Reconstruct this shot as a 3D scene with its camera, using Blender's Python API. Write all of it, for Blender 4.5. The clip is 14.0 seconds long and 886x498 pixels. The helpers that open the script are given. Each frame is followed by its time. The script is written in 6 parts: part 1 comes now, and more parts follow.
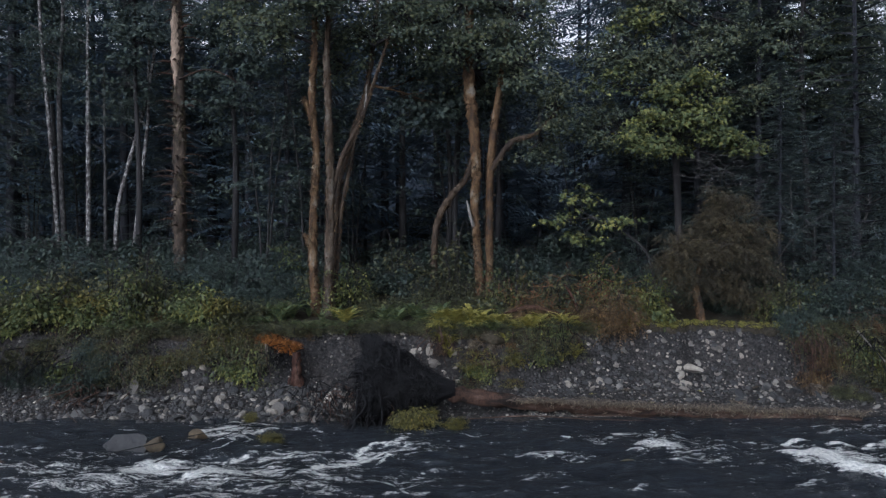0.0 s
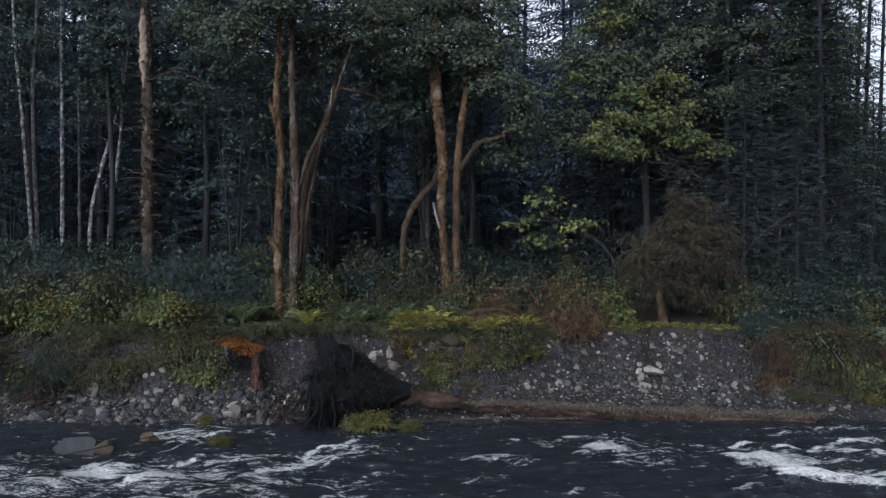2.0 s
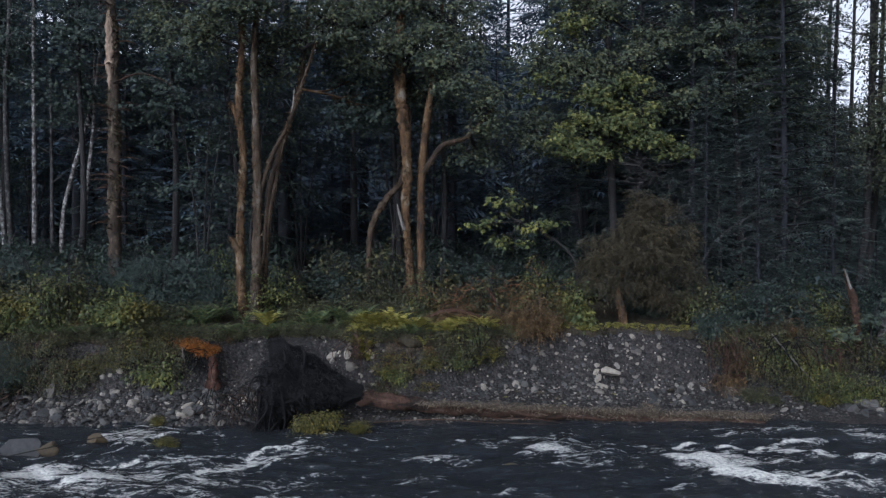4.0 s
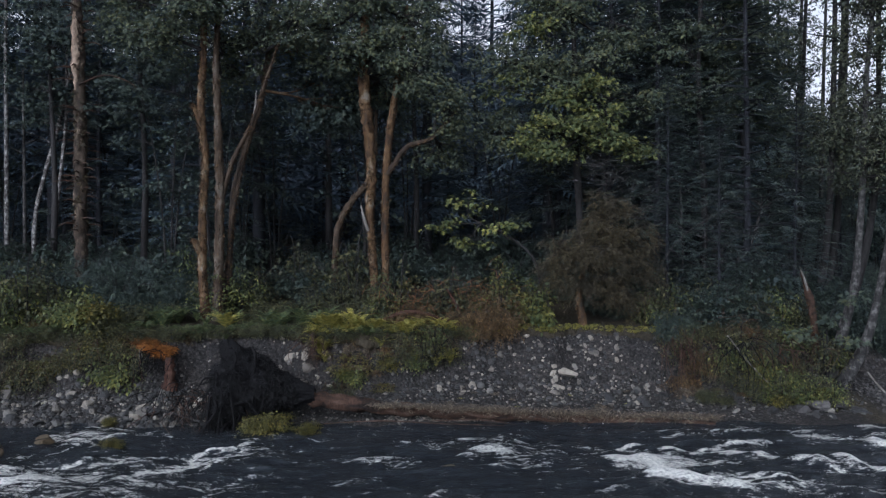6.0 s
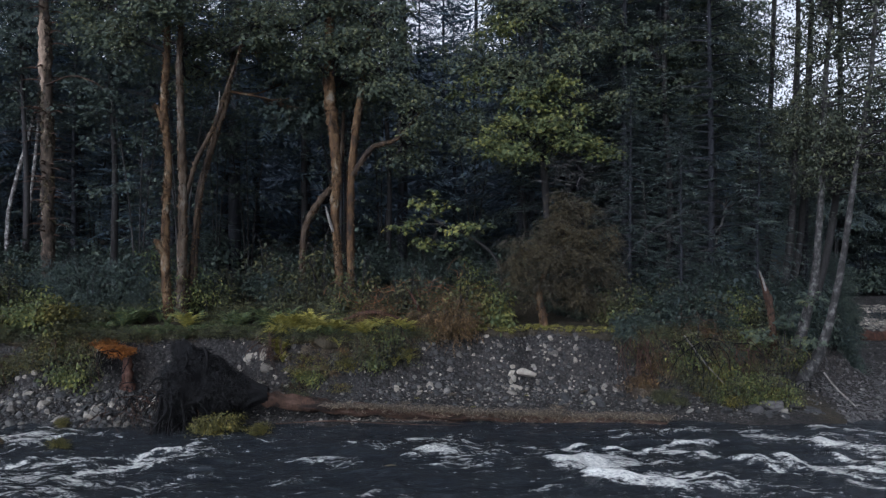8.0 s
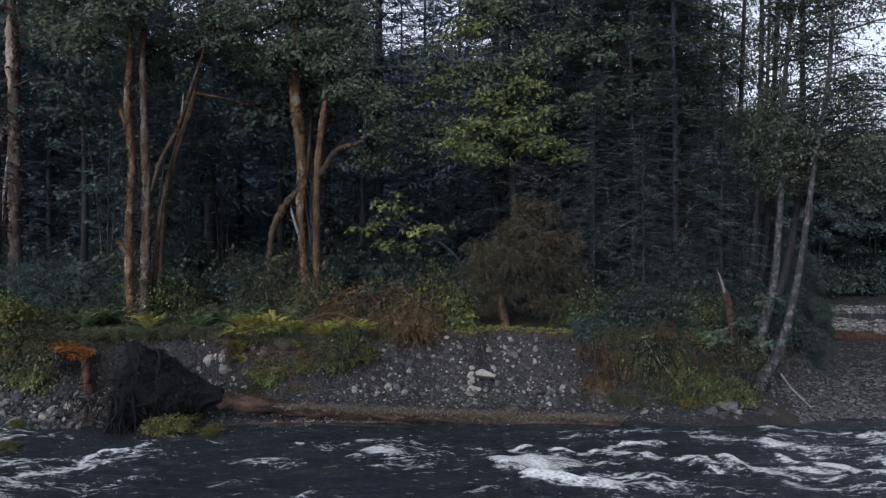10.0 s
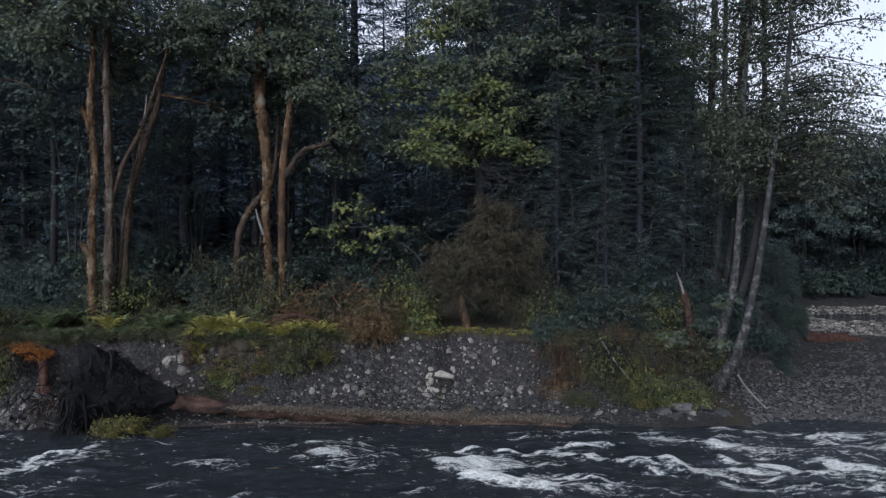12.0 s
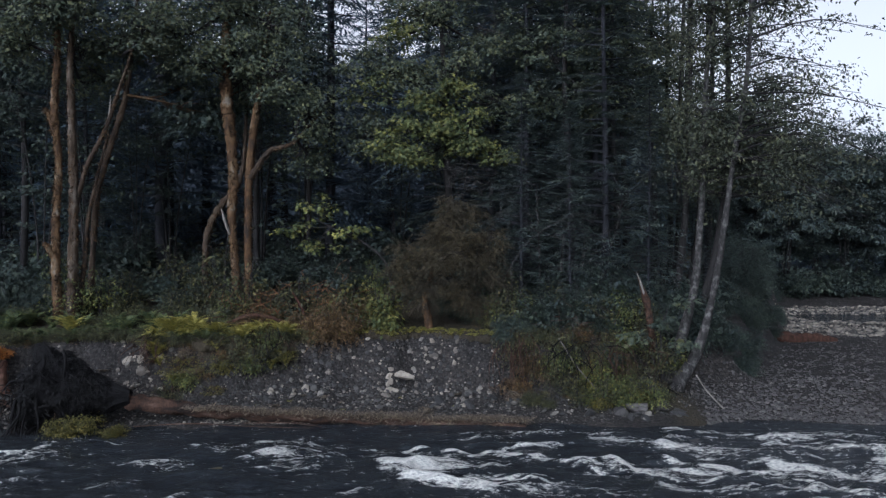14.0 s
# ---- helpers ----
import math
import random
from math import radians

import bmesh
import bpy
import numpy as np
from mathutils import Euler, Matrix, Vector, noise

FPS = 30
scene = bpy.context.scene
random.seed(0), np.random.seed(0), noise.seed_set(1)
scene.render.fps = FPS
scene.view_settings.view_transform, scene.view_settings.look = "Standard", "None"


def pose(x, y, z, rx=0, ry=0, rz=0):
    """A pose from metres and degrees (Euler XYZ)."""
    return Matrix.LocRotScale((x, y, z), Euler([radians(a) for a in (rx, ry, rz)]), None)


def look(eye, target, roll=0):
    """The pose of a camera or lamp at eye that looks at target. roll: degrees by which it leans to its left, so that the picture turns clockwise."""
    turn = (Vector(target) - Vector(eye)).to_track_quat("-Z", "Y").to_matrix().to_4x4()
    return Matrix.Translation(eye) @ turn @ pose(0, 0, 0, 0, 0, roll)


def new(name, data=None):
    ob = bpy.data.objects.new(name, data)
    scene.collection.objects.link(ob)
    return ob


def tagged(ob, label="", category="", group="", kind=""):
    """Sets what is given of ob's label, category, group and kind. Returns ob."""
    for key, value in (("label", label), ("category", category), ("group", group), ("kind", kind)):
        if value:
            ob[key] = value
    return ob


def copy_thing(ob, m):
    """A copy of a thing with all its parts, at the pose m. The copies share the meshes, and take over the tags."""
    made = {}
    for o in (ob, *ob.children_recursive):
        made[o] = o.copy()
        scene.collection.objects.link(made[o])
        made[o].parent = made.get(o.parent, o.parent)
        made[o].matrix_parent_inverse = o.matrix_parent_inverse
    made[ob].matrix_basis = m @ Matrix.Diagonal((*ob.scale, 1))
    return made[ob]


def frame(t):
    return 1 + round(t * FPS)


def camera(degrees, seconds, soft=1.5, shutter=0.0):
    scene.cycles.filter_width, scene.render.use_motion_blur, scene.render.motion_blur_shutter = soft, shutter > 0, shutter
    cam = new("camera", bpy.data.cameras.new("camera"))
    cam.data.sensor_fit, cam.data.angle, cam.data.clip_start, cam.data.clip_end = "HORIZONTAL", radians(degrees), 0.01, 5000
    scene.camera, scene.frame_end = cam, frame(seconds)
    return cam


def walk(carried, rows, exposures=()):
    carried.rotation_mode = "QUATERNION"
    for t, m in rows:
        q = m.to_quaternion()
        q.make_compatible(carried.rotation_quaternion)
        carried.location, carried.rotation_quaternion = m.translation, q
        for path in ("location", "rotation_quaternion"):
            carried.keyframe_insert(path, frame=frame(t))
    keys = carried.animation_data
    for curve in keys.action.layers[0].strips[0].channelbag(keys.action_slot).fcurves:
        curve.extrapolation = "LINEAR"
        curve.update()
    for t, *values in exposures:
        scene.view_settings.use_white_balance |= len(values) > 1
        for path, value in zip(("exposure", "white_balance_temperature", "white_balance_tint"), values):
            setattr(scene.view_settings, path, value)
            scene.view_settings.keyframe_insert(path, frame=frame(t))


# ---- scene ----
cam = camera(62.2, 14.0, soft=1.35)
METRES, EYE, TILT, LEAN, TURN = 8.0, 4.15, 0.0, 0.0, 0.0
ROWS = [
    (0.0, 0.0, 0.0, 0.0, 0.0, 0.0, -0.0),
    (0.5, 0.0316, -0.0015, 0.0028, -0.01, -0.03, 0.01),
    (1.0, 0.064, -0.0034, 0.0069, -0.04, -0.04, 0.0),
    (1.5, 0.0995, -0.0053, 0.0098, -0.04, -0.06, 0.02),
    (2.0, 0.1344, -0.0079, 0.013, -0.07, -0.09, 0.02),
    (2.5, 0.1701, -0.0099, 0.0126, -0.1, -0.07, 0.02),
    (3.0, 0.2063, -0.0115, 0.0137, -0.11, -0.08, 0.03),
    (3.5, 0.2417, -0.0137, 0.0155, -0.15, -0.08, 0.03),
    (6.0, 0.4266, -0.0248, 0.0252, -0.21, -0.13, 0.03),
    (6.5, 0.4632, -0.0268, 0.0256, -0.21, -0.14, 0.02),
    (7.0, 0.4986, -0.0287, 0.0257, -0.22, -0.15, 0.02),
    (7.5, 0.535, -0.031, 0.0262, -0.23, -0.14, 0.03),
    (8.0, 0.5715, -0.0329, 0.0262, -0.25, -0.11, 0.03),
    (10.5, 0.7498, -0.043, 0.0317, -0.33, -0.07, 0.05),
    (11.0, 0.7859, -0.0444, 0.0324, -0.35, -0.05, 0.05),
    (11.5, 0.8209, -0.0456, 0.0333, -0.38, -0.05, 0.04),
    (12.0, 0.8572, -0.0476, 0.0341, -0.39, -0.05, 0.04),
    (12.5, 0.8914, -0.0485, 0.0351, -0.42, -0.05, 0.04),
    (13.0, 0.9275, -0.0494, 0.0356, -0.42, -0.06, 0.03),
    (13.5, 0.9621, -0.051, 0.0357, -0.44, -0.06, 0.03),
    (14.0, 0.9974, -0.0523, 0.0358, -0.45, -0.06, 0.03),
]
walk(cam, [(t, pose(0, 0, EYE, TILT, LEAN, TURN) @ pose(METRES * x, METRES * y, METRES * z, 90 + pitch, roll, yaw)) for t, x, y, z, yaw, pitch, roll in ROWS],
     exposures=[(0.0, 0.0, 5400, 14), (14.0, 0.0, 5400, 14)])

# ---- sky and light: a bright overcast sky, the sun softened to a wide glow over the river ----
SUN_UP, SUN_ROUND = 28.0, 205.0
world = bpy.data.worlds.new("sky")
scene.world = world
world.use_nodes = True
wn, wl = world.node_tree.nodes, world.node_tree.links
sky = wn.new("ShaderNodeTexSky")
sky.sky_type = "NISHITA"
sky.sun_disc = False
sky.sun_elevation, sky.sun_rotation = radians(SUN_UP), radians(SUN_ROUND)
sky.air_density, sky.dust_density, sky.ozone_density = 1.0, 4.0, 1.0
calm = wn.new("ShaderNodeHueSaturation")
calm.inputs["Saturation"].default_value = 0.0
wl.new(sky.outputs[0], calm.inputs["Color"])
wl.new(calm.outputs[0], wn["Background"].inputs["Color"])
wn["Background"].inputs["Strength"].default_value = 0.2

sun = new("sun", bpy.data.lights.new("sun", "SUN"))
sun.data.energy, sun.data.angle, sun.data.color = 1.3, radians(60), (1.0, 0.92, 0.82)
sun_from = Vector((math.sin(radians(SUN_ROUND)) * math.cos(radians(SUN_UP)), math.cos(radians(SUN_ROUND)) * math.cos(radians(SUN_UP)), math.sin(radians(SUN_UP))))
sun.matrix_world = look(sun_from * 60, (0, 0, 0))

# ---- small tools ----
rng = np.random.default_rng(7)


def unit(a):
    return a / np.maximum(np.linalg.norm(a, axis=-1, keepdims=True), 1e-9)


def lattice(ix, iy, seed):
    h = (ix * 374761393 + iy * 668265263 + seed * 974634777) & 0xFFFFFFFF
    h = ((h ^ (h >> 13)) * 1274126177) & 0xFFFFFFFF
    return ((h ^ (h >> 16)) & 0xFFFF) / 65535.0


def vnoise(x, y, scale, seed=0):
    """Smooth noise from -1 to 1 with lumps of the given size."""
    x, y = np.asarray(x, float) / scale, np.asarray(y, float) / scale
    ix, iy = np.floor(x).astype(np.int64), np.floor(y).astype(np.int64)
    fx, fy = x - ix, y - iy
    fx, fy = fx * fx * (3 - 2 * fx), fy * fy * (3 - 2 * fy)
    a = lattice(ix, iy, seed) * (1 - fx) + lattice(ix + 1, iy, seed) * fx
    b = lattice(ix, iy + 1, seed) * (1 - fx) + lattice(ix + 1, iy + 1, seed) * fx
    return 2 * (a * (1 - fy) + b * fy) - 1


def step(a, b, x):
    t = np.clip((x - a) / (b - a), 0, 1)
    return t * t * (3 - 2 * t)


def mesh_of(name, pieces, smooth=False):
    """One mesh from pieces (vertices, faces), where the faces of a piece all have the same number of corners."""
    me = bpy.data.meshes.new(name)
    vs, idx, starts, base, at = [], [], [], 0, 0
    for v, f in pieces:
        v, f = np.asarray(v, float).reshape(-1, 3), np.asarray(f, int)
        if len(f) == 0:
            continue
        vs.append(v)
        idx.append((f + base).ravel())
        starts.append(at + np.arange(len(f)) * f.shape[1])
        base, at = base + len(v), at + f.size
    vs, idx, starts = np.concatenate(vs), np.concatenate(idx), np.concatenate(starts)
    me.vertices.add(len(vs))
    me.vertices.foreach_set("co", vs.astype(np.float32).ravel())
    me.loops.add(len(idx))
    me.loops.foreach_set("vertex_index", idx.astype(np.int32))
    me.polygons.add(len(starts))
    me.polygons.foreach_set("loop_start", starts.astype(np.int32))
    me.polygons.foreach_set("use_smooth", np.full(len(starts), smooth))
    me.update(calc_edges=True)
    return me


def part(name, me, material, parent, label="", kind=""):
    ob = new(name, me)
    if me.materials:
        me.materials[0] = material
    else:
        me.materials.append(material)
    ob.parent = parent
    return tagged(ob, label, kind=kind)


def thing(name, at, label, category, group="", kind=""):
    ob = new(name)
    ob.empty_display_size = 0.2
    ob.location = at
    return tagged(ob, label, category, group, kind)


def tube(points, radii, sides=8, sub=4, rough=0.0, seed=1):
    """A tapered, slightly lumpy limb through the points."""
    p, r = np.asarray(points, float), np.asarray(radii, float)
    if len(r) != len(p):
        r = np.interp(np.linspace(0, 1, len(p)), np.linspace(0, 1, len(r)), r)
    q = np.vstack([2 * p[0] - p[1], p, 2 * p[-1] - p[-2]])
    out, rad = [], []
    for i in range(len(p) - 1):
        a, b, c, d = q[i:i + 4]
        for k in range(sub):
            t = k / sub
            out.append(0.5 * (2 * b + (c - a) * t + (2 * a - 5 * b + 4 * c - d) * t * t + (3 * b - a - 3 * c + d) * t ** 3))
            rad.append(r[i] + (r[i + 1] - r[i]) * t)
    out.append(p[-1])
    rad.append(r[-1])
    out, rad = np.array(out), np.array(rad)
    tan = unit(np.gradient(out, axis=0))
    ref = np.array([0.31, 0.95, 0.05]) if abs(tan[:, 2]).mean() > 0.6 else np.array([0.05, 0.1, 1.0])
    u = unit(np.cross(tan, ref))
    w = np.cross(tan, u)
    ang = np.arange(sides) * 2 * math.pi / sides
    rr = rad[:, None] * np.ones(sides)
    if rough:
        rr = rr * (1 + rough * vnoise(np.cumsum(np.full(len(out), 0.9))[:, None] + seed * 17.3, ang[None, :] * 1.6 + seed * 5.1, 1.0, seed))
    ring = out[:, None] + rr[..., None] * (np.cos(ang)[None, :, None] * u[:, None] + np.sin(ang)[None, :, None] * w[:, None])
    n = len(out)
    i, j = np.meshgrid(np.arange(n - 1), np.arange(sides), indexing="ij")
    f = np.stack([i * sides + j, i * sides + (j + 1) % sides, (i + 1) * sides + (j + 1) % sides, (i + 1) * sides + j], -1).reshape(-1, 4)
    v = np.vstack([ring.reshape(-1, 3), out[-1:], out[:1]])
    top = np.array([[(n - 1) * sides + k, (n - 1) * sides + (k + 1) % sides, n * sides, n * sides] for k in range(sides)])[:, :3]
    bot = np.array([[(k + 1) % sides, k, n * sides + 1] for k in range(sides)])
    return [(v, f), (v, np.vstack([top, bot]))]


# leaf shapes: length 1 along x, lying in xy
BROAD = (np.array([(0.34, 0, 0.05), (0, 0, 0), (0.02, 0.46, -0.06), (0.33, 0.17, 0.02), (0.66, 0.5, -0.1), (0.62, 0.14, 0.0), (1.05, 0, -0.14), (0.62, -0.14, 0.0), (0.66, -0.5, -0.1), (0.33, -0.17, 0.02), (0.02, -0.46, -0.06)]),
         np.array([(0, 1, 2), (0, 2, 3), (0, 3, 4), (0, 4, 5), (0, 5, 6), (0, 6, 7), (0, 7, 8), (0, 8, 9), (0, 9, 10), (0, 10, 1)]))
OVAL = (np.array([(0, 0, 0), (0.42, 0.25, -0.05), (1, 0, -0.12), (0.42, -0.25, -0.05)]), np.array([(0, 1, 2), (0, 2, 3)]))
BLADE = (np.array([(0, 0.035, 0), (0, -0.035, 0), (0.55, 0.03, 0.02), (0.55, -0.03, 0.02), (1, 0, -0.16)]), np.array([(0, 1, 2), (2, 1, 3), (2, 3, 4)]))


STRAND = (np.array([(0, 0.07, 0), (0, -0.07, 0), (0.5, 0.06, 0.02), (0.5, -0.06, 0.02), (1, 0, -0.2)]), np.array([(0, 1, 2), (2, 1, 3), (2, 3, 4)]))


def spray_shape(teeth=5, width=0.3):
    v, f = [], []
    for k in range(teeth):
        x = k / teeth
        half = width * (1 - 0.75 * x)
        for s in (1, -1):
            n = len(v)
            v += [(x, 0, -0.16 * x * x), (x + 0.13, 0, -0.16 * x * x), (x + 0.26, s * half, -0.08 - 0.16 * x * x)]
            f.append((n, n + 1, n + 2))
    return np.array(v), np.array(f)


SPRAY = spray_shape()
FINE_SPRAY = spray_shape(4, 0.2)


def scatter(shape, pos, normal, heading, size):
    """Copies of a leaf shape as one piece."""
    tv, tf = shape
    z = unit(normal)
    x = unit(heading - (heading * z).sum(-1, keepdims=True) * z)
    y = np.cross(z, x)
    s = np.asarray(size, float)[:, None, None]
    v = pos[:, None] + s * (tv[None, :, :1] * x[:, None] + tv[None, :, 1:2] * y[:, None] + tv[None, :, 2:] * z[:, None])
    f = tf[None] + (np.arange(len(pos)) * len(tv))[:, None, None]
    return v.reshape(-1, 3), f.reshape(-1, tf.shape[1])


def pad(shape, centre, reach, n, size, lean=(0, -0.35, 0), jitter=0.8):
    """Leaves of one leafy tip: a flattish tier, drooping at its rim."""
    g = unit(rng.normal(size=(n, 3))) * rng.random((n, 1)) ** 0.45
    pos = np.asarray(centre) + g * np.asarray(reach)
    flat = g * (1, 1, 0)
    pos[:, 2] -= 0.35 * reach[2] * (flat ** 2).sum(-1) * 2
    normal = np.array([0, 0, 1.0]) + np.asarray(lean) + 0.5 * flat + rng.normal(size=(n, 3)) * jitter
    heading = flat + rng.normal(size=(n, 3)) * 0.5 + (0, 0, -0.7)
    return scatter(shape, pos, normal, heading, size * (0.65 + 0.7 * rng.random(n)))


def shelf(shape, centre, reach, n, size, lean=(0, -0.3, 0), jitter=0.55, turn=None):
    """One leafy shelf: leaves lie like shingles on a low dome and hang at its rim."""
    r2 = turn or rng
    a, r = r2.random(n) * 2 * math.pi, np.sqrt(r2.random(n))
    out = np.stack([np.cos(a) * r, np.sin(a) * r, np.zeros(n)], -1)
    pos = np.asarray(centre) + out * np.asarray(reach) + np.stack([np.zeros(n), np.zeros(n), reach[2] * (0.55 - 1.5 * r ** 2.4 + 0.35 * r2.normal(size=n))], -1)
    normal = np.array([0, 0, 1.0]) + np.asarray(lean) + 0.95 * out * r[:, None] + r2.normal(size=(n, 3)) * jitter
    heading = out + r2.normal(size=(n, 3)) * 0.45 - np.stack([np.zeros(n), np.zeros(n), 0.2 + 0.7 * r], -1)
    return scatter(shape, pos, normal, heading, size * (0.6 + 0.75 * r2.random(n)))


# ---- materials ----
def material(name):
    m = bpy.data.materials.new(name)
    m.use_nodes = True
    return m, m.node_tree.nodes, m.node_tree.links, m.node_tree.nodes["Principled BSDF"]


def ramp(nodes, stops):
    r = nodes.new("ShaderNodeValToRGB")
    while len(r.color_ramp.elements) < len(stops):
        r.color_ramp.elements.new(0.5)
    for e, (p, c) in zip(r.color_ramp.elements, stops):
        e.position, e.color = p, (*c, 1) if len(c) == 3 else c
    return r


def noise_tex(nodes, links, scale, detail=4, stretch=None, rough=0.6):
    n = nodes.new("ShaderNodeTexNoise")
    n.inputs["Scale"].default_value, n.inputs["Detail"].default_value, n.inputs["Roughness"].default_value = scale, detail, rough
    co = nodes.new("ShaderNodeTexCoord")
    if stretch:
        mp = nodes.new("ShaderNodeMapping")
        mp.inputs["Scale"].default_value = stretch
        links.new(co.outputs["Object"], mp.inputs[0])
        links.new(mp.outputs[0], n.inputs["Vector"])
    else:
        links.new(co.outputs["Object"], n.inputs["Vector"])
    return n


def mixed(nodes, links, fac, a, b, how="MIX"):
    m = nodes.new("ShaderNodeMix")
    m.data_type, m.blend_type = "RGBA", how
    for socket, value in ((m.inputs["Factor"], fac), (m.inputs[6], a), (m.inputs[7], b)):
        if isinstance(value, (int, float)):
            socket.default_value = value
        elif isinstance(value, tuple):
            socket.default_value = (*value, 1)
        else:
            links.new(value, socket)
    return m.outputs[2]


def leaf_material(name, dark, mid, light, thin=0.25, rough=0.65):
    m, n, l, p = material(name)
    geo = n.new("ShaderNodeNewGeometry")
    r = ramp(n, [(0.0, dark), (0.6, mid), (1.0, light)])
    l.new(geo.outputs["Random Per Island"], r.inputs[0])
    big = noise_tex(n, l, 0.9, 2)
    tone = ramp(n, [(0.32, (0.65, 0.7, 0.75)), (0.68, (1.25, 1.2, 1.0))])
    l.new(big.outputs[0], tone.inputs[0])
    col = mixed(n, l, 1.0, r.outputs[0], tone.outputs[0], "MULTIPLY")
    l.new(col, p.inputs["Base Color"])
    p.inputs["Roughness"].default_value = rough
    p.inputs["Specular IOR Level"].default_value = 0.25
    tr = n.new("ShaderNodeBsdfTranslucent")
    l.new(col, tr.inputs["Color"])
    mx = n.new("ShaderNodeMixShader")
    mx.inputs[0].default_value = thin
    l.new(p.outputs[0], mx.inputs[1])
    l.new(tr.outputs[0], mx.inputs[2])
    l.new(mx.outputs[0], n["Material Output"].inputs["Surface"])
    return m


def bark_material(name, stops, scale=3.0, stretch=(1, 1, 0.25), fine=22.0, bump=0.6, rough=0.9):
    m, n, l, p = material(name)
    a = noise_tex(n, l, scale, 5, stretch)
    b = noise_tex(n, l, fine, 4, (1, 1, 0.35))
    r = ramp(n, stops)
    l.new(a.outputs[0], r.inputs[0])
    tone = ramp(n, [(0.3, (0.55, 0.55, 0.55)), (0.7, (1.2, 1.2, 1.2))])
    l.new(b.outputs[0], tone.inputs[0])
    l.new(mixed(n, l, 1.0, r.outputs[0], tone.outputs[0], "MULTIPLY"), p.inputs["Base Color"])
    p.inputs["Roughness"].default_value = rough
    p.inputs["Specular IOR Level"].default_value = 0.2
    bp = n.new("ShaderNodeBump")
    bp.inputs["Strength"].default_value, bp.inputs["Distance"].default_value = bump, 0.03
    l.new(b.outputs[0], bp.inputs["Height"])
    l.new(bp.outputs[0], p.inputs["Normal"])
    return m


MAPLE_LEAF = leaf_material("maple_leaf", (0.044, 0.058, 0.048), (0.068, 0.083, 0.058), (0.116, 0.122, 0.062), 0.32)
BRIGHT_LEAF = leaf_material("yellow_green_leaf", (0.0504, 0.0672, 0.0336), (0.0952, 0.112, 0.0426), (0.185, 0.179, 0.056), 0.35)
# Darker, bluer leaves: the shade inside the forest is put into their colour.
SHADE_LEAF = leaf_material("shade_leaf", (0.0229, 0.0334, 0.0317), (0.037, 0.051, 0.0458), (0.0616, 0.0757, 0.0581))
SHRUB_LEAF = leaf_material("shrub_leaf", (0.0285, 0.0342, 0.0247), (0.0532, 0.057, 0.0323), (0.109, 0.0988, 0.0418))
ALDER_LEAF = leaf_material("alder_leaf", (0.03, 0.0359, 0.0279), (0.0479, 0.0559, 0.0379), (0.0849, 0.0879, 0.05), 0.15)
GOLD_LEAF = leaf_material("autumn_yellow_leaf", (0.0407, 0.0414, 0.0148), (0.0814, 0.0755, 0.0222), (0.155, 0.127, 0.0333), 0.3)
# Haze over the back rows is put into this paler, bluer needle colour.
HAZED_NEEDLE = leaf_material("hazed_needles", (0.0528, 0.0803, 0.116), (0.0739, 0.104, 0.143), (0.0968, 0.127, 0.15), 0.25, 0.7)
# Some blue of the forest shade is mixed into these needles too.
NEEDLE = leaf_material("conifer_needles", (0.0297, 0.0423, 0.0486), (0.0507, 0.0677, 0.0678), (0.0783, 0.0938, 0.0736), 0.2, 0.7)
YEW = leaf_material("brownish_needles", (0.0272, 0.0232, 0.016), (0.0416, 0.0344, 0.0208), (0.068, 0.0528, 0.0272), 0.2, 0.65)
FERN = leaf_material("fern_green", (0.0444, 0.0666, 0.0426), (0.0888, 0.115, 0.0533), (0.178, 0.186, 0.0666), 0.3)
FERN_GOLD = leaf_material("fern_yellow_green", (0.145, 0.145, 0.0464), (0.267, 0.243, 0.062), (0.414, 0.351, 0.093), 0.3)
HERB = leaf_material("mossy_herb", (0.0878, 0.0913, 0.0281), (0.176, 0.166, 0.0421), (0.299, 0.264, 0.0702), 0.3)
RUST = leaf_material("rusty_dead_needles", (0.118, 0.0407, 0.0104), (0.222, 0.0814, 0.0163), (0.333, 0.148, 0.0333), 0.15, 0.8)
DEAD = leaf_material("dead_brown_fronds", (0.0416, 0.0269, 0.0158), (0.074, 0.0481, 0.025), (0.152, 0.0999, 0.0462), 0.15, 0.8)
STRAW = leaf_material("dry_grass", (0.039, 0.03, 0.024), (0.0714, 0.0563, 0.0445), (0.169, 0.138, 0.108), 0.15, 0.8)
MOSS = leaf_material("rust_brown_moss", (0.0207, 0.0148, 0.00962), (0.0459, 0.0266, 0.0141), (0.0888, 0.0555, 0.0266), 0.1, 0.9)
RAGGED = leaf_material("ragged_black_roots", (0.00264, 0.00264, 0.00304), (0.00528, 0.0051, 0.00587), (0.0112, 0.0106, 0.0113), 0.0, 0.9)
MOSSY = bark_material("mossy_bark", [(0.34, (0.016, 0.013, 0.011)), (0.43, (0.045, 0.026, 0.014)), (0.54, (0.088, 0.051, 0.023)), (0.62, (0.115, 0.08, 0.046)), (0.68, (0.15, 0.128, 0.098))], 3.6, (1, 1, 0.45))
# Mossy bark with the shade beneath the crowns put into its colour.
SHADED_MOSSY = bark_material("shaded_mossy_bark", [(0.34, (0.012, 0.01, 0.009)), (0.5, (0.035, 0.024, 0.016)), (0.65, (0.065, 0.048, 0.032))], 4.0, (1, 1, 0.45))
